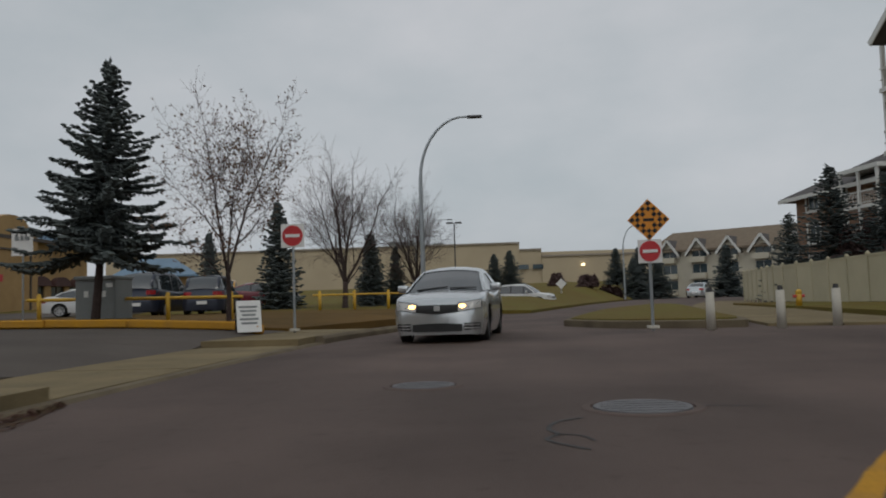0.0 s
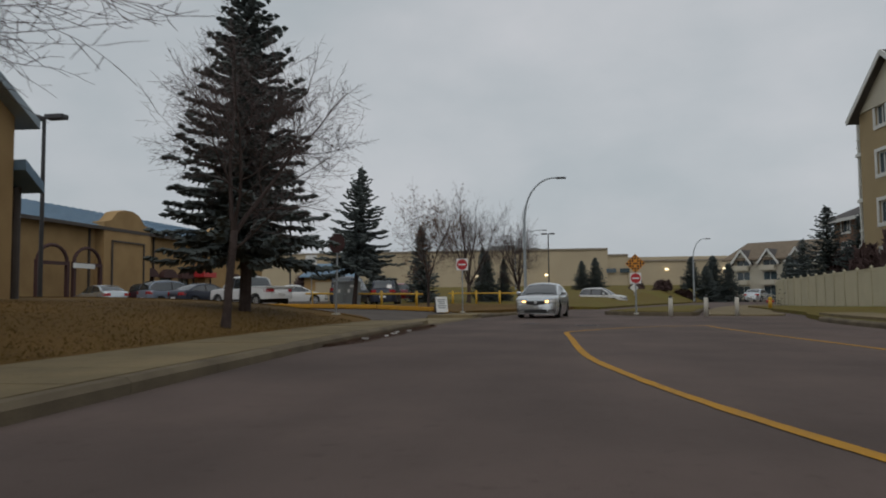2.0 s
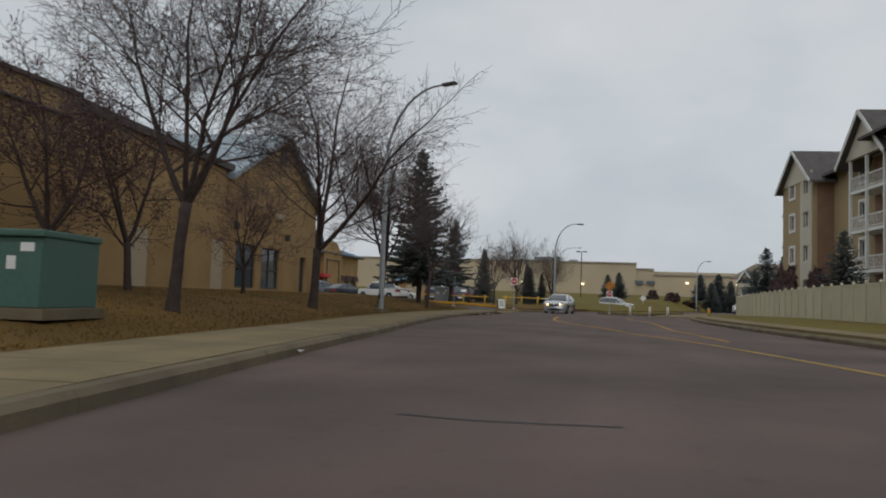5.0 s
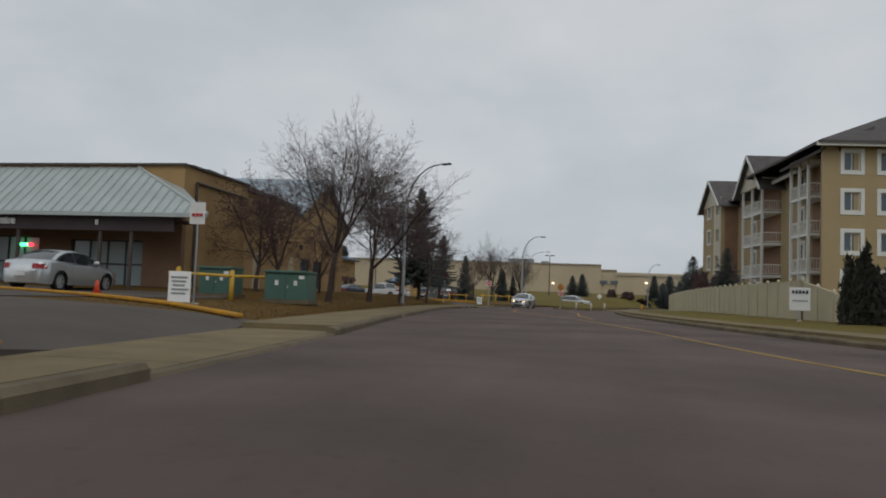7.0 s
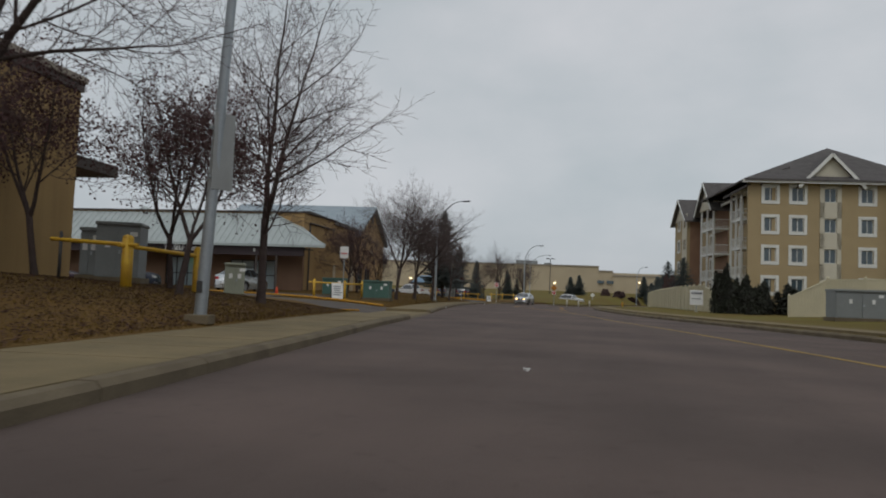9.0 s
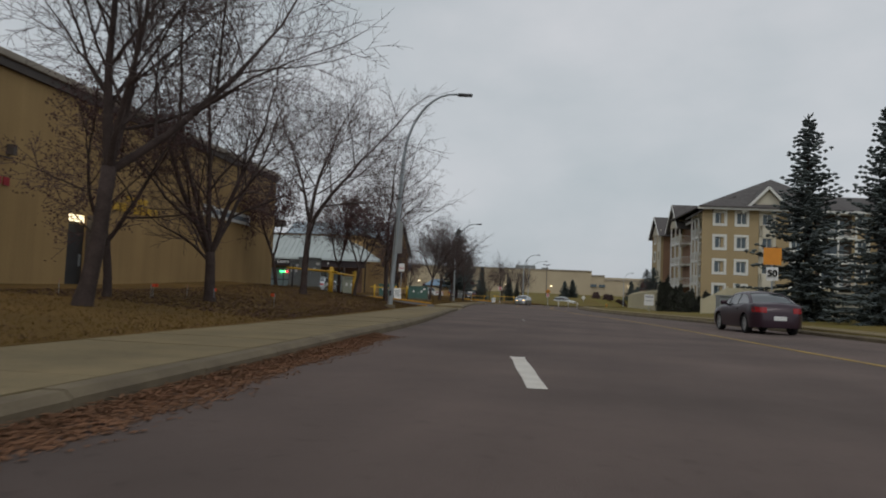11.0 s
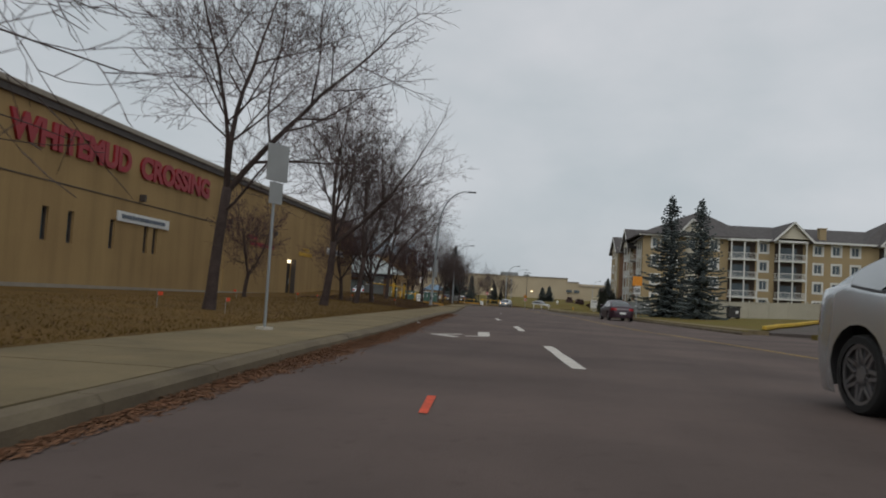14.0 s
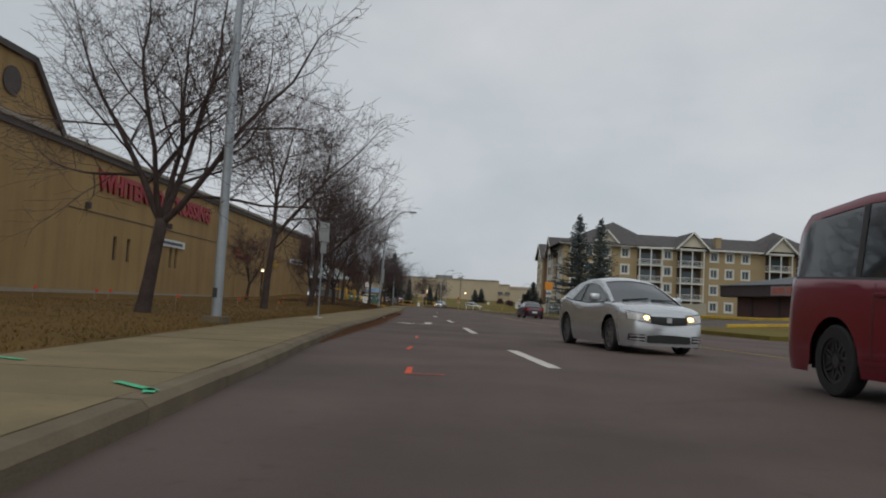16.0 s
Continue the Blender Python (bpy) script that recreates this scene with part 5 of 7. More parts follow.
def plant(meshes, x, y, scale=1.0, turn=0.0, label="bare autumn tree with fine twigs", name="tree", wide=1.0, group="bare trees"):
    th = empty(name, x, y, land(x, y), turn, label=label, category="tree", group=group)
    th.scale = (scale * wide, scale * wide, scale)
    for key, nm in (("wood", "trunk"), ("twig", "crown"), ("leaf", "leaves")):
        if key in meshes:
            ob = new(nm, meshes[key])
            ob.parent = th
    return th


DENSE = {4: 7, 3: 7, 2: 5, 1: 3}
ELM = tree_meshes(11, 11.0, 3.0, 0.165, DENSE, (34, 62), [(4, 0.8, 0.95, 0.6), (178, 0.42, 1.0, 0.66), (80, 0.5, 0.95, 0.5), (250, 0.7, 0.9, 0.45)], lean=0.27, low=0)
VASE = tree_meshes(83, 9.5, 2.45, 0.165, {4: 7, 3: 7, 2: 5, 1: 2}, (34, 60), [(6, 0.85, 1.0, 0.58), (176, 1.0, 1.0, 0.58), (60, 0.25, 1.1, 0.5), (255, 0.55, 0.95, 0.48), (130, 0.35, 1.05, 0.48)], lean=0.17, low=0)
LINDEN = tree_meshes(61, 11.0, 2.5, 0.16, DENSE, (34, 60), [(2, 0.8, 1.0, 0.62), (185, 0.16, 1.05, 0.6), (150, 0.7, 0.9, 0.5), (300, 0.4, 0.95, 0.52)], lean=0.14, low=0)
ELM_B = tree_meshes(19, 11.0, 3.2, 0.135, DENSE, (34, 62), [(150, 0.26, 1.0, 0.66), (8, 0.6, 1.0, 0.66), (265, 0.42, 0.9, 0.5)], lean=0.08, low=1)
ASH = tree_meshes(29, 10.8, 2.7, 0.125, {4: 8, 3: 6, 2: 5, 1: 2}, (38, 66), [(175, 0.03, 1.0, 0.74), (0, 0.2, 0.95, 0.72), (80, 0.3, 0.7, 0.4)], lean=0.0, low=3)
MAPLE = tree_meshes(37, 10.0, 1.7, 0.17, {4: 6, 3: 6, 2: 5, 1: 2}, (28, 54), [(10, 0.5, 1.0, 0.6), (100, 0.5, 0.9, 0.5), (185, 0.5, 0.9, 0.55), (275, 0.5, 0.9, 0.5), (40, 0.08, 1.0, 0.6)], lean=0.05)
POPLAR = tree_meshes(41, 10.0, 2.4, 0.11, {4: 7, 3: 5, 2: 4, 1: 2}, (28, 54), [(170, 0.25, 1.0, 0.6), (10, 0.3, 1.0, 0.6), (90, 0.34, 0.8, 0.45)], leaves=0.5, leaf_size=0.06)
UPRIGHT = tree_meshes(97, 10.5, 2.9, 0.135, DENSE, (34, 60), [(10, 0.55, 1.0, 0.6), (175, 0.5, 1.0, 0.6), (90, 0.15, 1.1, 0.55), (265, 0.4, 0.95, 0.5), (330, 0.3, 1.0, 0.5)], lean=0.05, low=0)
GATE_CRAB = tree_meshes(67, 6.2, 1.65, 0.085, {4: 5, 3: 6, 2: 5, 1: 2}, (36, 68), [(10, 0.5, 1.0, 0.66), (160, 0.45, 1.0, 0.62), (265, 0.3, 1.05, 0.55)], leaves=0.8, twig=TWIG_R, low=0, leaf=LEAF_R, leaf_size=0.041, lean=-0.08)
CRAB = tree_meshes(53, 5.0, 1.3, 0.085, {4: 5, 3: 5, 2: 4, 1: 2}, (32, 62), [(10, 0.7, 1.0, 0.6), (130, 0.6, 1.0, 0.6), (250, 0.6, 1.0, 0.55)], leaves=0.8, twig=TWIG_R, leaf=LEAF_R, leaf_size=0.026)


def spruce_meshes(seed, high, base_r, skirt, taper=0.66, step=0.2, hang=1, bulk=1.0):
    """A spruce: trunk, and whorls of drooping boughs set with needle sprays."""
    rng = random.Random(seed)
    tv, tf = [], []
    limb(tv, tf, [Vector((rng.gauss(0, 0.02), rng.gauss(0, 0.02), z)) for z in np.linspace(-0.15, high, 8)], list(np.linspace(0.17, 0.015, 8)), 8)
    vs, fs = [], []

    def spray(p, d, side, ln, wd):
        up = Vector((0, 0, 1))
        o = len(vs)
        s = side * wd
        vs.extend([p - s * 0.35, p + s * 0.35, p + d * ln * 0.55 + s - up * 0.03, p + d * ln, p + d * ln * 0.55 - s - up * 0.03, p + d * ln * 0.45 + up * wd * 0.5, p + d * ln * 0.5 - up * wd * 0.85])
        fs.extend([(o, o + 1, o + 5), (o + 1, o + 2, o + 5), (o + 2, o + 3, o + 5), (o + 3, o + 4, o + 5), (o + 4, o, o + 5), (o + 1, o + 6, o + 2), (o + 2, o + 6, o + 3), (o + 3, o + 6, o + 4), (o + 4, o + 6, o)])

    z = skirt
    while z < high - 0.12:
        t = (z - skirt) / (high - skirt)
        reach = base_r * (1 - t) ** taper * rng.uniform(0.84, 1.12) + 0.06
        n = max(5, int(11 - 5 * t))
        off = rng.uniform(0, math.tau)
        for k in range(n):
            a = off + k * math.tau / n + rng.uniform(-0.25, 0.25)
            if rng.random() < 0.14:
                continue
            r = reach * rng.choice((0.5, 0.72, 0.86, 0.95, 1.0, 1.08, 1.2)) * rng.uniform(0.9, 1.08)
            out = Vector((math.cos(a), math.sin(a), 0))
            side = Vector((-out.y, out.x, 0))
            lift = 0.75 * t - 0.04
            m = max(2, int(r / step) + 1)
            for i in range(m):
                f = (i + 0.6) / m
                p = Vector((0, 0, z)) + out * r * f + Vector((0, 0, lift * r * f - 0.62 * r * f + 0.40 * r * f * f + rng.uniform(-0.05, 0.05)))
                ln = (0.26 + 0.24 * (1 - f) * (1 - t)) * (1 - 0.45 * t) * bulk
                for s in (-1, 1):
                    d = (out * 0.75 + side * s * rng.uniform(0.5, 0.95) + Vector((0, 0, rng.uniform(-0.42, 0.05)))).normalized()
                    spray(p, d, d.cross(Vector((0, 0, 1))).normalized(), ln * rng.uniform(0.7, 1.1), 0.09 * bulk)
                spray(p, (out + Vector((0, 0, rng.uniform(-0.35, 0.1)))).normalized(), side, ln, 0.10 * bulk)
                for s in range(hang):
                    spray(p + side * rng.uniform(-0.12, 0.12), (out * 0.35 + side * rng.uniform(-0.6, 0.6) - Vector((0, 0, rng.uniform(0.5, 1.0)))).normalized(), side, ln * rng.uniform(0.6, 0.95), 0.075 * bulk)
        z += 0.31 - 0.13 * t
    for k in range(6):
        spray(Vector((0, 0, high - 0.5 + 0.08 * k)), Vector((math.cos(k), math.sin(k), 1.2)).normalized(), Vector((-math.sin(k), math.cos(k), 0)), 0.35, 0.06)
    out = {}
    for nm, v, f, mat in (("wood", tv, tf, BARK), ("twig", vs, fs, NEEDLE)):
        me = bpy.data.meshes.new("spruce_" + nm)
        me.from_pydata(v, [], f)
        me.materials.append(mat)
        out[nm] = me
    return out


SPRUCE = spruce_meshes(5, 10.0, 2.4, 1.9, 0.75, 0.16, 3)
SPRUCE_F = spruce_meshes(15, 10.0, 2.1, 0.6, 0.8, 0.5, 1, 1.7)
SPRUCE_B = spruce_meshes(8, 10.0, 2.5, 0.5, 0.85, 0.24, 1)
SPRUCE_L = spruce_meshes(27, 10.0, 2.5, 3.0, 0.8, 0.16, 3)


def spruce(x, y, high, wide=1.0, turn=0.0, kind=0, label="dark green spruce with drooping boughs"):
    s = high / 10.0
    return plant((SPRUCE, SPRUCE_B, SPRUCE_F, SPRUCE_L)[kind], x, y, s, turn, label, "spruce", wide, "spruces")


# trees along the near pavement, from north to south
plant(POPLAR, -6.97, 30.8, 0.64, 20, "thin tree with sparse dry leaves behind a yellow kerb", wide=0.92)
plant(MAPLE, -8.2, 53.7, 0.95, 80)
plant(MAPLE, -4.6, 58.0, 0.80, 200)
plant(ELM_B, -7.4, 10.6, 0.66, 40, "bare tree with spreading crown beside a large spruce")
plant(UPRIGHT, -7.05, 1.2, 0.84, 140, wide=1.2)
plant(LINDEN, -6.5, -7.6, 0.87, -6, "broad bare tree with dense fine twigs", wide=1.1)
plant(CRAB, -10.6, -4.4, 0.95, 40, "small reddish ornamental tree by the wall")
plant(UPRIGHT, -5.35, -17.2, 0.86, 20, "broad bare tree with dense fine twigs", wide=1.1)
plant(GATE_CRAB, -5.7, -50.0, 1.08, 340, "small ornamental tree with a few dry leaves by the store corner")
plant(CRAB, -9.0, -16.5, 1.15, 170, "small reddish ornamental tree by the wall")
plant(CRAB, -9.6, -12.6, 1.2, 260, "small reddish ornamental tree by the wall")
plant(ASH, -0.75, -47.4, 0.98, 0)
plant(GATE_CRAB, -3.1, -48.1, 1.0, 75, "small ornamental tree with a few dry leaves")
plant(GATE_CRAB, -1.5, -50.3, 0.96, 205, "small ornamental tree with a few dry leaves")
plant(ELM_B, -1.5, -56.8, 0.95, -20)
plant(MAPLE, 0.6, -68.0, 0.86, 150)
plant(CRAB, -0.6, -70.5, 1.2, 10, "small ornamental tree against the store wall")
plant(ELM, 1.4, -74.0, 0.92, 30)
plant(ELM, 3.3, -84.4, 0.96, 0, "tall bare tree with a forked trunk")
plant(CRAB, -1.0, -82.6, 1.0, 130, "small ornamental tree with dark twigs")
plant(ELM_B, 5.25, -97.6, 0.94, 12)
plant(VASE, 6.75, -110.0, 1.04, -8, "broad bare tree with dense fine twigs")
spruce(-9.2, 15.6, 9.5, 1.1, 40, 0, "tall full spruce on the lawn")
lone = spruce(-11.0, 32.4, 7.0, 1.05, 10, 3, "lone spruce with a bare lower trunk behind a yellow kerb")
lone.rotation_euler[1] = radians(3.2)
for x, y, h, k in ((-16.0, 55, 4.4, 0), (-12.1, 55, 6.0, 0), (-8.3, 64, 4.6, 1), (-7.0, 56, 4.0, 0), (-5.9, 58, 3.4, 1)):
    spruce(x, y, h, 1.15, h * 77, 2)
for x, y, h in ((0.8, 100, 3.9), (2.6, 101, 4.3), (18, 108, 5.0), (19.6, 112, 6.6), (21.4, 110, 5.4), (28, 104, 6.0), (16.6, 112, 4.6)):
    spruce(x, y, h, 1.8, h * 57, 2, "distant dark green spruce")
spruce(20.9, -42.0, 11.0, 1.22, 15, 1, "tall spruce beside the verge")
spruce(22.6, -48.6, 9.9, 1.05, 110, 1, "tall spruce beside the verge")
for x, y, h in ((17.4, 53.5, 7.0), (17.0, 58, 5.0), (16.8, 23, 5.6), (18.4, 50, 6.0)):
    spruce(x, y, h, 1.6, h * 91, 1, "spruce behind the panelled fence")

# ---- vehicles ----
def loft(rows, close=False):
    """A mesh from rows of points."""
    bm = bmesh.new()
    vs = [[bm.verts.new(p) for p in r] for r in rows]
    for a, b in zip(vs, vs[1:]):
        for i in range(len(a) - 1):
            bm.faces.new((a[i], a[i + 1], b[i + 1], b[i]))
    bmesh.ops.remove_doubles(bm, verts=bm.verts[:], dist=0.0005)
    bmesh.ops.recalc_face_normals(bm, faces=bm.faces[:])
    return bm


def at_x(line, x):
    return float(np.interp(x, [p[0] for p in line], [p[1] for p in line]))


def wheel_set(r, rim_r, width, spokes, alloy):
    """Meshes of a tyre, a rim dish and spokes, with the axle along y."""
    bm = bmesh.new()
    prof = [(rim_r, -width / 2), (r * 0.94, -width / 2), (r, -width * 0.36), (r, width * 0.36), (r * 0.94, width / 2), (rim_r, width / 2)]
    rows = []
    for k in range(25):
        a = k * math.tau / 24
        rows.append([(rr * math.cos(a), y, rr * math.sin(a)) for rr, y in prof])
    tyre = loft(rows)
    rim = bmesh.new()
    bmesh.ops.create_cone(rim, cap_ends=True, segments=24, radius1=rim_r, radius2=rim_r, depth=width * 0.5, matrix=pose(0, 0, 0, 90))
    sp = bmesh.new()
    for k in range(spokes):
        a = 360 * k / spokes
        m = pose(0, 0, 0, 0, a, 0)
        for s in (-0.028, 0.028):
            bmesh.ops.create_cube(sp, size=1, matrix=m @ pose(rim_r * 0.5 + 0.02, 0, s, 0, s * 250, 0) @ Matrix.Diagonal((rim_r * 0.96, width * 0.72, 0.028, 1)))
    bmesh.ops.create_cone(sp, cap_ends=True, segments=12, radius1=0.06, radius2=0.06, depth=width * 0.76, matrix=pose(0, 0, 0, 90))
    ring = bmesh.new()
    rows = [[((rim_r + d) * math.cos(a), s, (rim_r + d) * math.sin(a)) for d, s in ((-0.03, -width * 0.40), (0.0, -width * 0.42), (0.0, width * 0.42), (-0.03, width * 0.40))] for a in [k * math.tau / 24 for k in range(25)]]
    ring.free()
    ring = loft(rows)
    out = []
    for nm, b, mt in (("tyre", tyre, BLACK), ("rim", rim, STEEL_D), ("spokes", sp, alloy), ("rim_edge", ring, alloy)):
        me = bpy.data.meshes.new(nm)
        b.to_mesh(me)
        b.free()
        me.materials.append(mt)
        out.append((nm, me))
    return out


def vehicle(name, x, y, heading, paint, label, category, length, width, belt, roof, sill=0.21, axles=(1.3, -1.35), r=0.32, rim=0.235, spokes=7, glass_drop=0.0, tumble=0.27, lights="off", pillars=(0.35, -0.55), taper=0.10, z=None, bed=None, detail=True, blunt=0.5, alloy=None, quarter=None):
    """A road vehicle: body lofted from its belt line with open wheel arches, glazed cabin, roof, pillars, wheels and lamps. x points forward."""
    th = empty(name, x, y, land(x, y) if z is None else z, heading, label=label, category=category)
    hl = length / 2

    def low(u):
        z0 = sill + 0.03 * max(0, (abs(u) - hl + 0.45) / 0.45) ** 2
        for a in axles:
            if abs(u - a) < r + 0.075:
                z0 = max(z0, r + math.sqrt(max(0.0, (r + 0.075) ** 2 - (u - a) ** 2)))
        return z0

    def half(u, z0):
        end = max(0.0, (abs(u) - hl * 0.62) / (hl * 0.38))
        w = width / 2 * (1 - taper * end ** 2.2)
        w *= math.sqrt(1 - blunt * max(0.0, (abs(u) - hl + 0.42) / 0.42) ** 2)
        top = at_x(belt, u)
        f = (z0 - 0.55) / max(0.2, top - 0.55)
        return w * (1 - 0.05 * max(0, f) ** 2 - 0.05 * max(0, (0.5 - z0) / 0.3) ** 2)

    us = sorted({round(v, 4) for v in [*np.linspace(-hl, hl, 46), *(a + s * (r + 0.075) * k for a in axles for s in (-1, 1) for k in (0.3, 0.6, 0.85, 0.97, 1.0))]})
    rows = []
    for u in us:
        b, t = min(low(u), at_x(belt, u) - 0.05), at_x(belt, u)
        side = [(u, -half(u, b + (t - b) * v), b + (t - b) * v) for v in (0, 0.15, 0.35, 0.55, 0.75, 0.9, 1.0)]
        over = []
        w = half(u, t)
        for k in (0.94, 0.75, 0.4, 0.0):
            over.append((u, -w * k, t + 0.055 * (1 - k * k) + 0.012))
        rows.append(side + over + [(p[0], -p[1], p[2]) for p in over[:-1][::-1]] + [(p[0], -p[1], p[2]) for p in side[::-1]])
    bm = loft(rows)
    for e in (rows[0], rows[-1]):
        ring = [v for v in (min(bm.verts, key=lambda q: (q.co - Vector(p)).length) for p in e)]
        seen = list(dict.fromkeys(ring))
        try:
            bm.faces.new(seen)
        except ValueError:
            pass
    bmesh.ops.recalc_face_normals(bm, faces=bm.faces[:])
    body = part("body", bm, paint, th, smooth=True)
    under = bmesh.new()
    box(under, 0, 0, r + 0.06, length * 0.80, width * 0.78, 0.34)
    for a in axles:
        box(under, a, 0, r + 0.2, 2 * r + 0.3, width * 0.7, 0.44)
    part("underbody", under, BLACK, th)

    def cab(u, v):
        """The cabin's side: v from belt to roof."""
        t, base = at_x(roof, u), at_x(belt, u) - 0.02
        zz = base + (t - base) * v
        full = max(p[1] for p in roof)
        f = max(0.0, (zz - base)) / max(0.1, full - base)
        return Vector((u, -(half(u, at_x(belt, u)) - 0.03) * (1 - tumble * f), zz))

    ru = [p[0] for p in roof]
    cu = list(np.linspace(min(ru), max(ru), 30))
    rows = []
    for u in cu:
        side = [tuple(cab(u, v)) for v in (0, 0.3, 0.6, 0.85, 1.0)]
        w, t = -side[-1][1], side[-1][2]
        over = [(u, -w * k, t + 0.06 * (1 - k * k)) for k in (0.85, 0.5, 0.0)]
        rows.append(side + over + [(p[0], -p[1], p[2]) for p in over[:-1][::-1]] + [(p[0], -p[1], p[2]) for p in side[::-1]])
    part("glazing", loft(rows), CAR_GLASS, th, "dark reflecting car windows", smooth=True)
    zmax = max(p[1] for p in roof)
    flat = [u for u in np.linspace(min(ru), max(ru), 60) if at_x(roof, u) > zmax - 0.085]
    rows = []
    for u in np.linspace(min(flat), max(flat), 12):
        q, e = cab(u, 1.0), cab(u, 0.9)
        rows.append([(u, e.y - 0.008, e.z), (u, q.y - 0.008, q.z + 0.006), *[(u, q.y * k, q.z + 0.06 * (1 - k * k) + 0.012) for k in (0.85, 0.5, 0, -0.5, -0.85)], (u, -q.y + 0.008, q.z + 0.006), (u, -e.y + 0.008, e.z)])
    part("roof", loft(rows), paint, th, smooth=True)
    # pillars follow the cabin's surface
    fr, bk = max(flat), min(flat)
    for s in (1, -1):
        for ends, wide in (((fr - 0.02, max(ru) - 0.05), 0.075), ((bk + 0.02, min(ru) + 0.05), 0.16)):
            rows = []
            for k in range(9):
                u = ends[0] + (ends[1] - ends[0]) * k / 8
                a, b = cab(u, 1.0), cab(u, 1.0)
                a = Vector((u, a.y - 0.012, a.z - wide * 0.75))
                rows.append([(a.x, a.y * s, a.z), (b.x, (b.y - 0.012) * s, b.z + 0.004), (b.x, (b.y + wide * 0.7) * s, b.z + 0.025)])
            part("pillar", loft(rows), paint, th, smooth=True)
        for u0 in pillars:
            rows = []
            for v in (0, 0.33, 0.66, 1.0):
                a, b = cab(u0, v), cab(u0 + 0.09, v)
                rows.append([(a.x, (a.y - 0.008) * s, a.z), (b.x, (b.y - 0.008) * s, b.z)])
            part("door_pillar", loft(rows), STEEL_D, th)
        if quarter:
            rows = []
            for v in np.linspace(0.0, 1.0, 7):
                ends = min(ru) + 0.03, quarter + 0.62 * v ** 1.3
                rows.append([(q.x, (q.y - 0.011) * s, q.z) for q in (cab(u, v) for u in np.linspace(*ends, 9))])
            part("quarter_panel", loft(rows), paint, th, smooth=True)
            rows = []
            for u in np.linspace(quarter + 0.4, max(ru) - 0.5, 12):
                rows.append([(q.x, (q.y - 0.0125) * s, q.z) for q in (cab(u, v) for v in (0.84, 0.92, 1.0))])
            part("roof_rail", loft(rows), paint, th, smooth=True)
        # belt trim
        rows = []
        for u in np.linspace(min(ru) + 0.3, max(ru) - 0.35, 14):
            a = cab(u, 0.0)
            rows.append([(u, (a.y - 0.028) * s, a.z + 0.02), (u, (a.y - 0.018) * s, a.z + 0.045)])
        part("belt_trim", loft(rows), STEEL_D, th)
        # mirror
        if detail:
            mx = max(ru) - 0.62
            a = cab(mx, 0.1)
            bm = bmesh.new()
            box(bm, mx, (a.y - 0.15) * s, a.z + 0.10, 0.13, 0.23, 0.155, bevel=0.05)
            box(bm, mx, (a.y - 0.03) * s, a.z + 0.035, 0.07, 0.12, 0.035, bevel=0.01)
            part("mirror", bm, paint, th, smooth=True)
            dx = (axles[0] + axles[1]) / 2
            for u0, nm in ((axles[0] - r - 0.2, "door_gap"), (axles[1] + r + 0.28, "door_gap")):
                rows = []
                for v in np.linspace(0.08, 0.97, 7):
                    b, t = sill + 0.05, at_x(belt, u0)
                    z0 = b + (t - b) * v
                    rows.append([(u0, -(half(u0, z0) + 0.004) * s, z0), (u0 + 0.011, -(half(u0, z0) + 0.004) * s, z0)])
                part(nm, loft(rows), STEEL_D, th)
            u0 = axles[1] + r + 0.42
            part("door_handle", boxes((u0, -(half(u0, 0.8) + 0.015) * s, at_x(belt, u0) - 0.13, 0.18, 0.04, 0.035), bevel=0.01), paint, th)
            rows = []
            for u in np.linspace(axles[1] + r + 0.12, axles[0] - r - 0.1, 10):
                rows.append([(u, -(half(u, 0.36) + 0.012) * s, 0.34), (u, -(half(u, 0.38) + 0.016) * s, 0.385)])
            part("side_moulding", loft(rows), paint, th)
    wheels = wheel_set(r, rim, 0.205, spokes, alloy or ALLOY)
    for a in axles:
        for s in (1, -1):
            w = None
            for nm, me in wheels:
                ob = new(nm, me)
                if w is None:
                    w = ob
                    w.name = "wheel"
                    w.parent = th
                    w.matrix_basis = pose(a, s * (width / 2 - 0.125), r)
                else:
                    ob.parent = w
    # lamps, grille and bumper openings follow the body's skin
    def skin(y, z, way):
        u = hl
        while u > hl - 1.1 and (half(u * way, z) < abs(y) or at_x(belt, u * way) + 0.05 < z):
            u -= 0.01
        return u * way

    def patch(name, y0, y1, z_low, z_high, mat, way=1, lift=0.008, label="", n=7):
        rows = []
        for k in range(n):
            t = k / (n - 1)
            y = y0 + (y1 - y0) * t
            rows.append([(skin(y, z, way) + lift * way, y, z) for z in np.linspace(z_low(t), z_high(t), 4)])
        return part(name, loft(rows), mat, th, label, smooth=True)

    fz, hw = at_x(belt, hl - 0.07), width / 2
    for s in (1, -1):
        patch("lamp_surround", s * hw * 0.42, s * hw * 0.91, lambda t: fz - 0.13 + 0.055 * t, lambda t: fz + 0.032 + 0.068 * t, BLACK, lift=0.003, n=9)
        lens = patch("headlamp", s * hw * 0.44, s * hw * 0.895, lambda t: fz - 0.115 + 0.06 * t, lambda t: fz + 0.02 + 0.065 * t, CAR_LIGHT, label="clear swept headlamp lens", n=9)
        if lights == "on":
            bm, yy = bmesh.new(), s * hw * 0.53
            bmesh.ops.create_icosphere(bm, subdivisions=2, radius=1, matrix=pose(skin(yy, fz - 0.03, 1), yy, fz - 0.03) @ Matrix.Diagonal((0.03, 0.07, 0.045, 1)))
            part("lit_lamp", bm, HEAD_ON, th, "lit amber-white headlamp", smooth=True)
        rz = at_x(belt, -hl + 0.1)
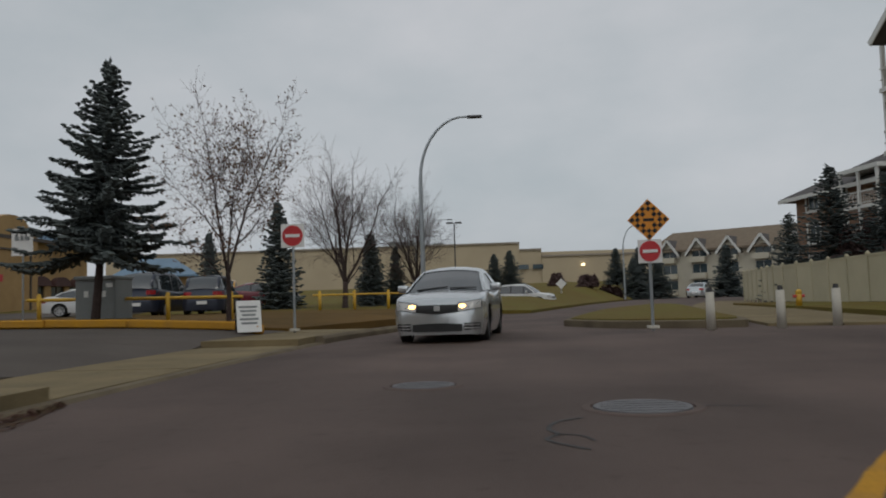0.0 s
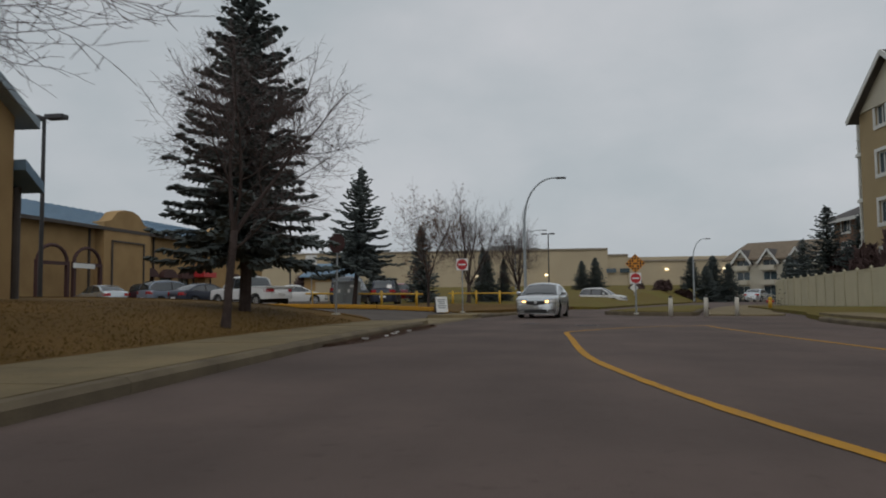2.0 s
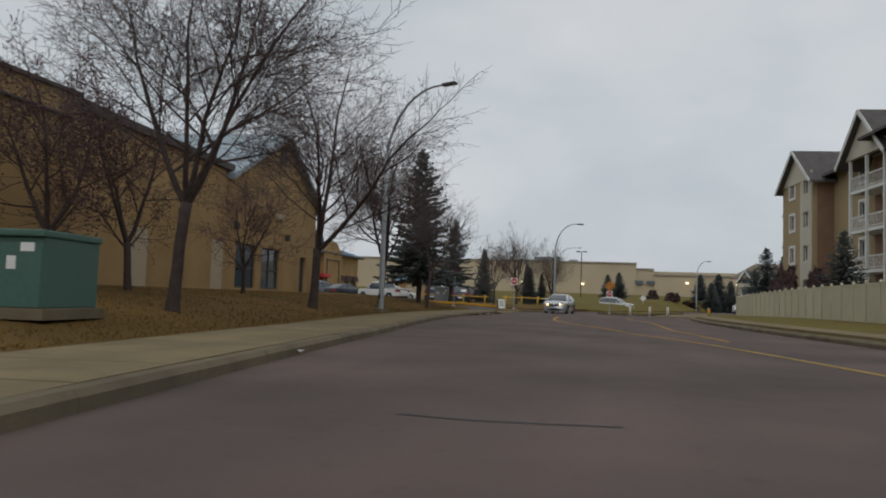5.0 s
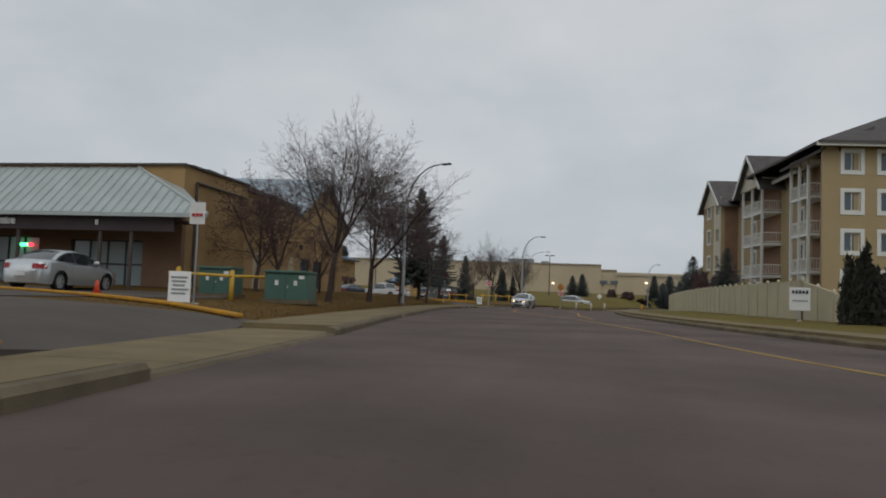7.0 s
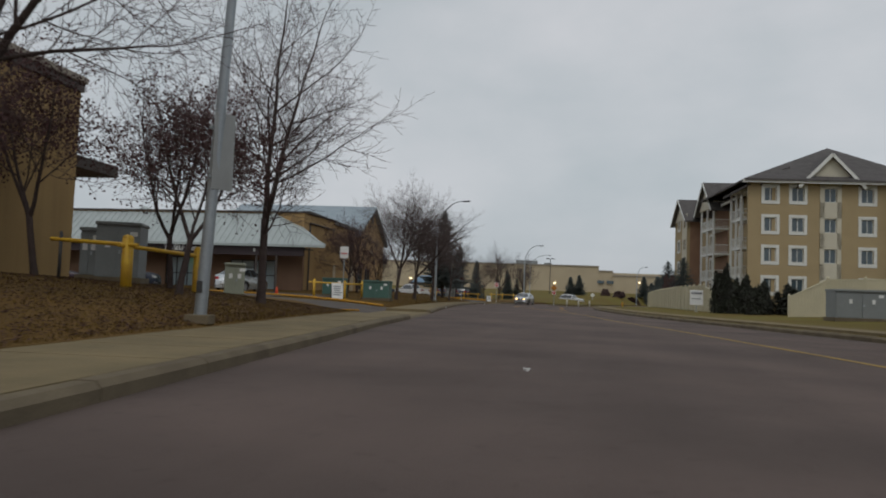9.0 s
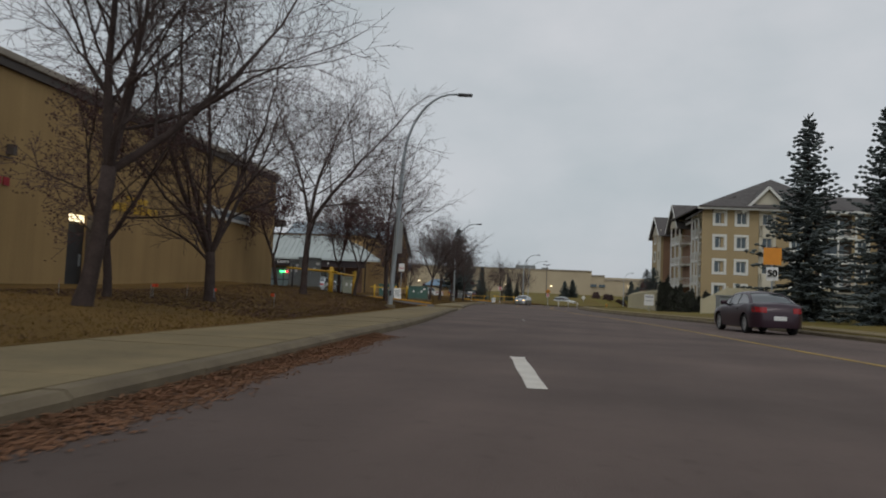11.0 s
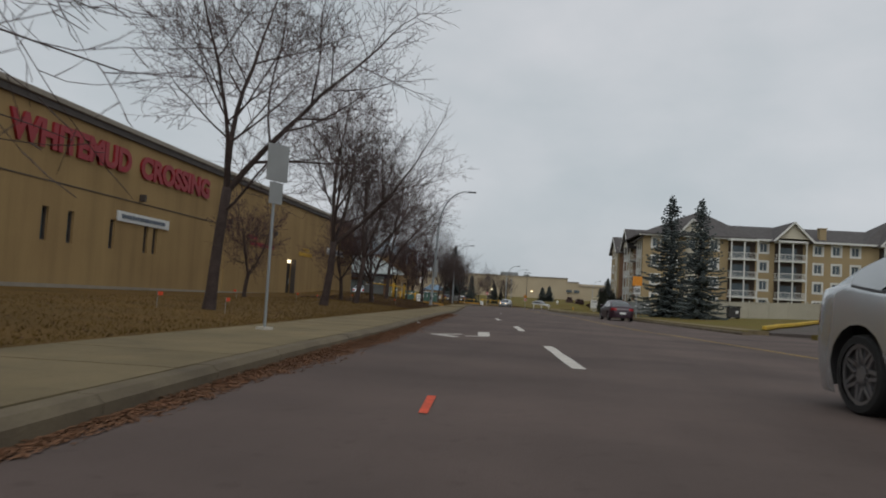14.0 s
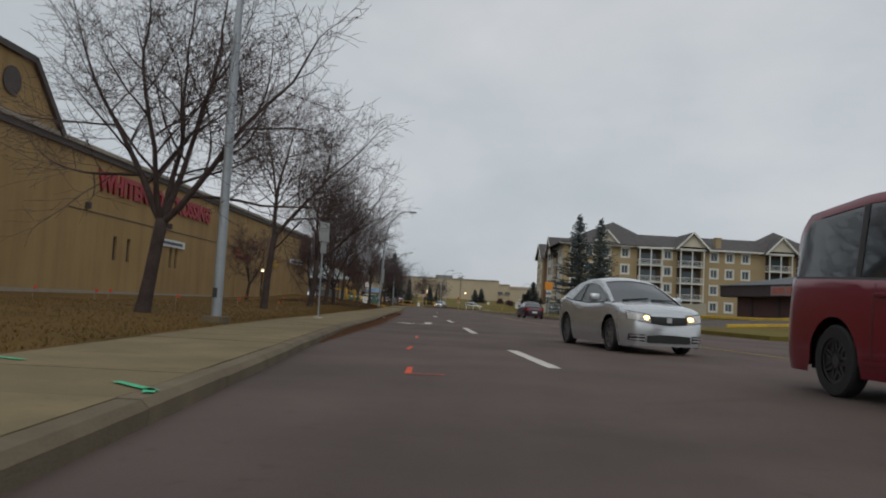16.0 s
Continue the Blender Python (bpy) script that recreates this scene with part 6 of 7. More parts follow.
        patch("tail_lamp", s * hw * 0.48, s * hw * 0.93, lambda t: rz - 0.20, lambda t: rz - 0.02, TAIL, -1)
        patch("fog_lamp_recess", s * hw * 0.56, s * hw * 0.88, lambda t: sill + 0.10 + 0.02 * t, lambda t: sill + 0.235, BLACK, n=6)
        for dz in (0.045, 0.10):
            patch("chrome_strip", s * hw * 0.57, s * hw * 0.86, lambda t: sill + 0.09 + dz, lambda t: sill + 0.108 + dz, ALLOY, lift=0.02, n=6)
    patch("grille", -hw * 0.43, hw * 0.43, lambda t: fz - 0.125 - 0.03 * math.sin(math.pi * t), lambda t: fz + 0.005, BLACK, lift=0.022, n=13)
    part("badge", boxes((skin(0, fz - 0.06, 1) + 0.03, 0, fz - 0.06, 0.02, 0.11, 0.09), bevel=0.008), ALLOY, th, "plain chrome badge")
    patch("lower_intake", -hw * 0.52, hw * 0.52, lambda t: sill + 0.085, lambda t: sill + 0.215 + 0.02 * math.sin(math.pi * t), BLACK, lift=0.014, n=13)
    part("rear_plate", boxes((-hl - 0.01, 0, sill + 0.34, 0.03, 0.42, 0.14)), WHITE_S, th)
    if detail:
        bm = bmesh.new()
        wx, wz = max(ru) - 0.06, at_x(belt, max(ru) - 0.06) + 0.075
        tube(bm, (wx, -0.55, wz), (wx - 0.06, 0.05, wz + 0.06), 0.014, 0.01, 5)
        tube(bm, (wx, 0.1, wz + 0.03), (wx - 0.06, 0.62, wz + 0.03), 0.014, 0.01, 5)
        part("wiper", bm, BLACK, th)
    if bed:
        a, b = bed
        top = at_x(belt, (a + b) / 2)
        part("load_bed", boxes(((a + b) / 2, 0, top + 0.075, abs(b - a) - 0.2, width * 0.80, 0.03)), BLACK, th)
        for s in (1, -1):
            part("bed_side", boxes(((a + b) / 2, s * width * 0.45, top + 0.09, abs(b - a), 0.1, 0.12), bevel=0.02), paint, th)
        part("tailgate", boxes((min(a, b) + 0.05, 0, top + 0.09, 0.1, width * 0.9, 0.12), bevel=0.02), paint, th)
    return th


COUPE_BELT = [(-2.24, 0.66), (-2.18, 0.86), (-2.0, 1.0), (-1.6, 1.03), (-1.2, 0.97), (0.0, 0.90), (0.9, 0.93), (1.3, 0.915), (1.75, 0.85), (2.05, 0.765), (2.17, 0.70), (2.22, 0.64), (2.24, 0.58)]
COUPE_ROOF = [(-1.82, 1.02), (-1.5, 1.19), (-1.05, 1.345), (-0.6, 1.415), (-0.1, 1.42), (0.2, 1.37), (0.75, 1.16), (1.28, 0.92)]
SEDAN_BELT = [(-2.35, 0.65), (-2.28, 0.92), (-2.0, 1.02), (-1.6, 1.02), (0.0, 0.93), (0.95, 0.94), (1.5, 0.86), (2.1, 0.73), (2.28, 0.62), (2.35, 0.5)]
SEDAN_ROOF = [(-1.75, 1.02), (-1.3, 1.25), (-0.8, 1.40), (-0.2, 1.43), (0.25, 1.38), (0.7, 1.18), (1.15, 0.94)]
SUV_BELT = [(-2.2, 0.6), (-2.15, 1.0), (-2.05, 1.06), (0.0, 1.0), (1.0, 1.02), (1.7, 0.95), (2.08, 0.86), (2.2, 0.6)]
SUV_ROOF = [(-2.08, 1.08), (-1.9, 1.45), (-1.6, 1.62), (-0.6, 1.68), (0.1, 1.64), (0.5, 1.45), (1.05, 1.03)]
VAN_BELT = [(-2.55, 0.6), (-2.52, 1.1), (-2.45, 1.16), (0.0, 1.08), (1.2, 1.08), (1.9, 0.98), (2.4, 0.82), (2.55, 0.6)]
VAN_ROOF = [(-2.46, 1.18), (-2.3, 1.6), (-2.05, 1.82), (-1.0, 1.92), (0.2, 1.9), (0.7, 1.7), (1.5, 1.1)]
TRUCK_BELT = [(-2.85, 0.7), (-2.83, 1.12), (-0.9, 1.12), (0.9, 1.14), (1.3, 1.16), (2.4, 1.1), (2.78, 1.0), (2.85, 0.7)]
TRUCK_ROOF = [(-0.85, 1.14), (-0.72, 1.7), (-0.45, 1.84), (0.5, 1.86), (0.8, 1.78), (1.45, 1.17)]
aim = lambda dx, dy: math.degrees(math.atan2(dy, dx))
coupe = vehicle("coupe", 17.58, -107.7, aim(0.275, -0.961), SILVER, "silver two-door coupe waiting in the lane, headlamps lit", "car", 4.48, 1.76, COUPE_BELT, COUPE_ROOF, sill=0.135, lights="on", z=0.0, pillars=(-0.62,), taper=0.07, blunt=0.36, rim=0.245, quarter=-1.2, alloy=ALLOY_D)
coupe.scale = (1.06, 1.05, 1.13)
vehicle("coupe", -1.58, 29.1, aim(-0.11, -1.0), SILVER, "silver two-door coupe facing along the street, headlamps lit", "car", 4.48, 1.76, COUPE_BELT, COUPE_ROOF, sill=0.135, lights="on", z=0.0, pillars=(-0.62,), taper=0.07, blunt=0.36, rim=0.245, quarter=-1.2, alloy=ALLOY_D)
van = vehicle("minivan", 20.05, -118.3, aim(0.236, -0.972), RED_C, "dark red minivan in the turning lane", "van", 5.1, 1.95, VAN_BELT, VAN_ROOF, lights="off", z=0.0, axles=(1.6, -1.36), r=0.345, rim=0.22, taper=0.07, tumble=0.14, pillars=(0.3, -1.1), alloy=STEEL_D)
van.scale = (1.04, 1.04, 1.19)
vehicle("sedan", 15.82, -56.1, aim(-0.165, 0.985), PLUM_C, "dark plum sedan parked at the far kerb", "car", 4.7, 1.8, SEDAN_BELT, SEDAN_ROOF, z=0.0, axles=(1.35, -1.4))
vehicle("sedan", -13.6, -23.0, aim(-0.05, 1.0), SILVER, "silver sedan parked before the shop front", "car", 4.7, 1.8, SEDAN_BELT, SEDAN_ROOF, axles=(1.35, -1.4))
truck = vehicle("pickup_truck", -17.6, 35.0, aim(-0.86, 0.51), WHITE_C, "white crew-cab pickup truck in the car park", "pickup truck", 5.7, 2.0, TRUCK_BELT, TRUCK_ROOF, sill=0.5, axles=(1.75, -1.85), r=0.4, rim=0.25, taper=0.06, tumble=0.16, bed=(-0.95, -2.8), pillars=(0.25,))
truck.scale = (0.95, 0.95, 0.88)
vehicle("suv", 2.4, 70.6, aim(0.93, -0.36), WHITE_C, "white sport utility car crossing the side road", "car", 4.4, 1.85, SUV_BELT, SUV_ROOF, axles=(1.3, -1.35), r=0.35, tumble=0.18, z=0.02, pillars=(0.1, -0.9))
for x, y, hd, paint, kind, lab in ((-31.0, 41.8, 148, SILVER, 0, "silver sedan parked by the shop range"), (-26.6, 43.0, 60, GREYBLUE_C, 1, "blue-grey car parked in a bay"), (-23.6, 41.6, 65, BLUE_C, 0, "dark blue car parked in a bay"), (-31.6, 49.5, 80, PLUM_C, 1, "dark car parked in a bay"),
                               (-15.6, 47.2, 92, BLUE_C, 2, "dark blue van parked behind the yellow rail"), (-12.9, 46.6, 98, BLUE_C, 1, "dark car parked behind the yellow rail"), (-21.5, 52.6, 20, WHITE_C, 0, "white car parked behind the yellow rail"), (-21.2, -24.0, 20, BLUE_C, 1, "dark car parked before the shop"), (-14.0, 58.0, 12, RED_C, 0, "red car parked behind the bank"),
                               (-25.5, -25.5, 15, PLUM_C, 0, "dark car parked before the shop"), (20.3, 88, 60, SILVER, 0, "distant silver car on the side road"), (-18.4, 65.0, 105, YELLOW_C, 1, "yellow car parked behind the yellow rail"), (37.6, -70.5, 68, PLUM_C, 1, "dark plum car parked near the corner store")):
    bl, rf, ln, ax = ((SEDAN_BELT, SEDAN_ROOF, 4.7, (1.35, -1.4)), (SUV_BELT, SUV_ROOF, 4.4, (1.3, -1.35)), (VAN_BELT, VAN_ROOF, 5.1, (1.55, -1.5)))[kind]
    vehicle(("sedan", "hatchback", "minivan")[kind], x, y, hd, paint, lab, "car", ln, 1.82, bl, rf, axles=ax, detail=False, tumble=0.2)

# ---- street furniture ----
def pole_lamp(x, y, reach, high, toward=0.0, label="tall galvanised street lamp with a curved arm", base=True, z=None, lean=0.0):
    """A tapered pole that bends over into an arm with a flat lamp head."""
    g = land(x, y) if z is None else z
    th = empty("street_lamp", x, y, g, toward, label=label, category="street lamp", group="street lamps")
    high -= g
    vs, fs = [], []
    pts = [Vector((0, 0, 0)), Vector((0, 0, high * 0.35)), Vector((0, 0, high * 0.68))]
    for k in range(1, 9):
        a = k / 8 * math.pi / 2 * 0.93
        pts.append(Vector((reach * (1 - math.cos(a)), 0, high * 0.68 + high * 0.32 * math.sin(a))))
    pts.append(Vector((reach * 1.12, 0, high)))
    pts = [q + Vector((q.z * lean, 0, 0)) for q in pts]
    limb(vs, fs, pts, [0.11, 0.095, 0.08] + [0.065 - 0.003 * k for k in range(len(pts) - 3)], 10)
    data_ob("pole", vs, fs, STEEL, th, smooth=True)
    bm = boxes((reach * 1.12 + 0.25 + high * lean, 0, high - 0.02, 0.62, 0.24, 0.11), bevel=0.03)
    part("lamp_head", bm, STEEL_D, th)
    if base:
        bm = boxes((0, 0, 0.06, 0.42, 0.42, 0.16), bevel=0.02)
        part("base_plate", bm, KERB, th)
        bm = boxes((0, -0.11, 0.62, 0.1, 0.02, 0.2))
        part("hand_hole", bm, STEEL_D, th)
    return th


pole_lamp(-6.2, -1.4, 2.5, 8.9, -25)
pole_lamp(1.58, -54.7, 1.9, 9.45, 12, lean=0.045)
pole_lamp(-3.35, 45.0, 1.9, 8.5, 0, z=0.15)
pole_lamp(-8.6, 107.0, 3.6, 10.6, 0, z=1.2, base=False, label="distant street lamp with a curved arm")
pole_lamp(14.4, 95.0, 1.4, 8.0, 0, z=0.1, label="street lamp beside the side road")
pole_lamp(8.9, -111.0, 2.6, 9.8, -10, label="galvanised street lamp on the lawn edge")
# car-park lamp with two heads
for x, y, h in ((-31.2, 76.5, 9.4), (-19.7, 21.1, 7.0), (-3.6, 100, 7.6)):
    th = empty("car_park_lamp", x, y, land(x, y), label="car-park lamp post with two box heads", category="street lamp")
    bm = bmesh.new()
    tube(bm, (0, 0, 0), (0, 0, h), 0.09, 0.07, 10)
    part("pole", bm, STEEL_D, th)
    for s in (-1, 1):
        part("lamp_head", boxes((s * 0.5, 0, h, 0.75, 0.4, 0.18), bevel=0.03), STEEL_D, th)


def sign_post(name, x, y, top, label, z=None, thick=0.03, lean=0.0):
    g = land(x, y) if z is None else z
    th = empty(name, x, y, g, 0, label=label, category="sign")
    th.rotation_euler = (0, radians(lean), 0)
    bm = bmesh.new()
    tube(bm, (0, 0, -0.05), (0, 0, top - g), thick, thick, 8)
    part("post", bm, STEEL, th)
    bm = boxes((0, 0, 0.02, 0.2, 0.2, 0.05))
    part("foot", bm, CONC_P, th)
    return th, g


def plate(parent, outline, z, y, mat, name="plate", label="", thick=0.02, turn=0):
    bm = bmesh.new()
    prism(bm, [(u, z + v) for u, v in outline], y, y + thick, "y")
    ob = part(name, bm, mat, parent, label)
    return ob


SQ = lambda w, h=None: [(-w / 2, -(h or w) / 2), (w / 2, -(h or w) / 2), (w / 2, (h or w) / 2), (-w / 2, (h or w) / 2)]
DISC = lambda r, n=28: [(r * math.cos(k * math.tau / n), r * math.sin(k * math.tau / n)) for k in range(n)]
OCT = lambda r: [(r * math.cos(math.pi / 8 + k * math.pi / 4), r * math.sin(math.pi / 8 + k * math.pi / 4)) for k in range(8)]


def no_entry(th, z, s=0.6):
    p = plate(th, SQ(s), z, -0.05, WHITE_S, "no_entry_plate", "white square with a red disc")
    d = plate(th, DISC(s * 0.44), z, -0.062, RED_P, "red_disc")
    plate(th, SQ(s * 0.62, s * 0.13), z, -0.074, WHITE_S, "white_bar")


th, g = sign_post("road_sign", 2.17, 27.4, 2.55, "chequered orange diamond above a red no-entry sign", z=0.15)
no_entry(th, 1.58 - g, 0.44)
plate(th, [(0.39, 0), (0, 0.39), (-0.39, 0), (0, -0.39)][::-1], 2.17 - g, -0.05, ORANGE_S, "diamond_plate", "orange diamond with black chequers")
bm = bmesh.new()
for i in range(7):
    for j in range(7):
        edge = i in (0, 6) or j in (0, 6) or i in (1, 5) and j in (1, 5) or False
        if (i + j) % 2 == 0 and (i in (0, 1, 5, 6) or j in (0, 1, 5, 6)):
            a, b = (i - 3) * 0.073, (j - 3) * 0.073
            box(bm, (a - b) * 0.7071, -0.056, 2.17 - g + (a + b) * 0.7071, 0.07, 0.012, 0.07, 0, 0, 0, 45)
part("chequers", bm, BLACK, th)
part("arrow", boxes((0, -0.058, 2.17 - g, 0.2, 0.012, 0.05)), BLACK, th)
th, g = sign_post("road_sign", -5.3, 30.4, 2.65, "square red and white no-entry sign", z=0.2)
no_entry(th, 2.38 - g, 0.54)
th, g = sign_post("stop_sign", -7.75, 19.2, 2.95, "dark red eight-sided stop sign on a leaning post", lean=1)
th.rotation_euler = (0, radians(1.5), radians(-18))
plate(th, OCT(0.325), 2.62 - g, -0.05, MAROON, "octagon_plate", "dull dark red sign face")
th, g = sign_post("road_sign", 8.65, -102.1, 3.28, "grey back of two stacked road signs", thick=0.024)
th.rotation_euler = (0, 0, radians(64))
plate(th, SQ(0.45, 0.62), 2.94 - g, -0.05, SIGN_BACK, "upper_plate", thick=0.015)
plate(th, SQ(0.28, 0.36), 2.43 - g, -0.05, SIGN_BACK, "lower_plate", thick=0.015)
th, g = sign_post("road_sign", 17.6, -49.9, 3.5, "yellow sign above a white speed plate by the kerb")
plate(th, SQ(0.75, 0.75), 3.2 - g, -0.05, ORANGE_S, "yellow_plate")
plate(th, SQ(0.5, 0.6), 2.42 - g, -0.05, WHITE_S, "speed_plate", "white speed plate reading 50")
letters(th, "50", -0.2, 2.3 - g, 0.3, BLACK, 0.4, y=-0.065)
th, g = sign_post("road_sign", -4.95, -28.9, 3.2, "white parking sign on a thin post", thick=0.025)
plate(th, SQ(0.45, 0.6), 2.85 - g, -0.05, WHITE_S, "plate")
bars(th, -0.17, 0.17, 2.75 - g, 0.1, 3, RED_P, y=-0.065, name="sign_writing")
th, g = sign_post("road_sign", -13.6, 33.5, 3.2, "white notice on a thin post in the car park", thick=0.025)
plate(th, SQ(0.6, 0.75), 2.75 - g, -0.05, WHITE_S, "plate")
bars(th, -0.22, 0.22, 2.8 - g, 0.12, 3, GREY_BOX, y=-0.065, name="sign_writing")
g = land(1.75, -54.6)
th = empty("road_sign", 1.80, -54.62, g, 62, label="grey back of a tall sign clamped to a lamp post", category="sign")
plate(th, SQ(0.42, 1.35), 3.2 - g, -0.03, SIGN_BACK, "plate")
for z in (2.75, 3.6):
    part("clamp", boxes((-0.1, 0.03, z - g, 0.3, 0.06, 0.05)), STEEL, th)
th, g = sign_post("road_sign", 5.9, 78, 2.2, "small yellow diamond warning sign", thick=0.04)
plate(th, [(0.45, 0), (0, 0.45), (-0.45, 0), (0, -0.45)][::-1], 1.8 - g, -0.05, WHITE_S, "diamond_plate")
th, g = sign_post("estate_sign", 14.4, -12.2, 1.75, "white estate notice with a blue heading on posts")
plate(th, SQ(0.85, 1.0), 1.3 - g, -0.06, WHITE_S, "board")
bars(th, -0.35, 0.35, 1.52 - g, 0.16, 5, BLUE_C, y=-0.075, name="board_writing")
bars(th, -0.32, 0.32, 1.18 - g, 0.08, 6, GREY_BOX, y=-0.075, name="board_writing")


def sandwich_board(x, y, turn, label):
    th = empty("sandwich_board", x, y, land(x, y) + 0.03, turn, label=label, category="sign")
    for s in (1, -1):
        bm = bmesh.new()
        box(bm, 0, 0, 0, 0.66, 0.03, 1.0)
        ob = part("panel", bm, WHITE_S if s < 0 else STEEL_D, th)
        ob.matrix_basis = pose(0, s * 0.17, 0.5, s * 16)
    bm = bmesh.new()
    for k in range(5):
        box(bm, random.uniform(-0.03, 0.03), -0.02, 0.3 - k * 0.13, 0.5 - 0.07 * (k % 3), 0.012, 0.06)
    ob = part("panel_writing", bm, GREY_BOX, th)
    ob.matrix_basis = pose(0, -0.172, 0.5, -16)
    return th


sandwich_board(-6.2, 29.8, 24, "white folding pavement board with faint writing").scale = (0.8, 0.8, 0.72)
sandwich_board(-5.1, -29.4, 30, "white folding board with a red mark near the yellow rail").scale = (0.85, 0.85, 0.85)


def cabinet(x, y, w, d, h, mat, turn, label, name="transformer_box"):
    """A ground-mounted steel cabinet with a lid, doors and stickers."""
    th = empty(name, x, y, land(x, y), turn, label=label, category="utility box")
    part("plinth", boxes((0, 0, 0.05, w + 0.16, d + 0.16, 0.16), bevel=0.01), KERB, th)
    part("case", boxes((0, 0, 0.13 + (h - 0.23) / 2, w, d, h - 0.23), bevel=0.02), mat, th)
    part("lid", boxes((0, -0.02, h - 0.05, w + 0.06, d + 0.1, 0.1), bevel=0.025), mat, th)
    for s in (-1, 1):
        part("door", boxes((s * w / 4, -d / 2 - 0.012, 0.12 + (h - 0.3) / 2, w / 2 - 0.03, 0.025, h - 0.34), bevel=0.006), mat, th)
        part("label_plate", boxes((s * w * 0.22, -d / 2 - 0.03, h * 0.62, 0.13, 0.008, 0.18)), WHITE_S, th)
    part("label_plate", boxes((w * 0.36, -d / 2 - 0.03, h * 0.80, 0.2, 0.008, 0.12)), WHITE_S, th)
    part("lock", boxes((0.06, -d / 2 - 0.04, h * 0.5, 0.05, 0.04, 0.1)), STEEL, th)
    return th


cabinet(-5.5, -20.9, 1.6, 1.4, 1.2, GREEN_BOX, 8, "green steel transformer box on the lawn")
cabinet(-8.2, -21.2, 1.3, 1.0, 1.15, GREEN_BOX, 0, "green steel utility box behind a yellow rail")
cabinet(-4.95, -47.6, 1.15, 1.05, 1.66, GREY_BOX, 22, "grey steel transformer behind a yellow rail")
cabinet(-5.75, -47.75, 0.5, 0.8, 1.45, GREY_BOX, 22, "narrow grey steel cabinet against a transformer", "switch_cabinet")
cabinet(-5.4, -39.95, 0.72, 0.6, 1.3, PALE_BOX, 30, "pale green-grey utility cabinet on the grass bank", "utility_cabinet")
cabinet(-12.3, 35.5, 1.2, 1.1, 1.4, GREY_BOX, 0, "grey steel transformer behind a yellow rail")
cabinet(19.0, -30.6, 2.1, 1.2, 1.35, GREY_BOX, 5, "grey steel utility box beside the entrance drive")
cabinet(21.6, -30.2, 1.2, 1.0, 1.2, GREEN_BOX, 5, "pale green utility box beside the entrance drive")


def guard_rail(a, b, high, label, posts=2, fat=0.11, slim=False):
    """Yellow steel posts with rails between them."""
    th = empty("guard_rail", a[0], a[1], land(*a), math.degrees(math.atan2(b[1] - a[1], b[0] - a[0])), label=label, category="guard rail")
    ln = math.hypot(b[0] - a[0], b[1] - a[1])
    dz = land(*b) - land(*a)
    for k in range(posts):
        u = ln * k / (posts - 1)
        bm, wide = bmesh.new(), 0.04 if slim and k == 0 else fat
        tube(bm, (u, 0, -0.1 + dz * k / (posts - 1)), (u, 0, high + dz * k / (posts - 1)), wide, wide, 12)
        bmesh.ops.create_icosphere(bm, subdivisions=2, radius=wide, matrix=Matrix.Translation((u, 0, high + dz * k / (posts - 1))))
        part("post", bm, STEEL_D if slim and k == 0 else YELLOW_S, th, smooth=True)
    bm = bmesh.new()
    tube(bm, (-0.35, 0, high * 0.86), (ln + 0.35, 0, high * 0.86 + dz), 0.05, 0.05, 8)
    part("rail", bm, YELLOW_S, th)
    return th


guard_rail((-8.75, -23.3), (-7.1, -22.5), 1.0, "yellow steel guard rail on stout posts", 2, 0.085)
guard_rail((-7.1, -22.5), (-6.65, -20.5), 1.0, "yellow steel guard rail on stout posts", 2, 0.085)
guard_rail((-4.7, -50.4), (-2.5, -50.95), 1.12, "yellow steel guard rail before a grey transformer", 2, 0.1, True)
guard_rail((-2.5, -50.85), (-2.2, -48.3), 1.12, "yellow steel guard rail before a grey transformer", 2, 0.1)
guard_rail((-14.2, 35.3), (-8.6, 36.0), 0.85, "yellow steel guard rail beside the car park", 4, 0.065)
guard_rail((-9.0, 51.0), (-4.0, 52.4), 0.9, "yellow steel guard rail beside the car park", 4, 0.08)

# a waste bin by the pale fence
th = empty("waste_bin", 26.9, -39.3, land(26.9, -39.3), 10, label="black steel waste bin on the verge", category="waste bin")
part("tub", boxes((0, 0, 0.55, 1.0, 0.8, 0.9), bevel=0.04), STEEL_D, th)
part("lid", boxes((0, 0, 1.08, 1.15, 0.95, 0.12), bevel=0.03), BLACK, th)
part("label_plate", boxes((0.2, -0.41, 0.6, 0.25, 0.02, 0.25)), WHITE_S, th)
for sx in (-0.4, 0.4):
    part("skid", boxes((sx, 0, 0.06, 0.12, 0.8, 0.12)), BLACK, th)

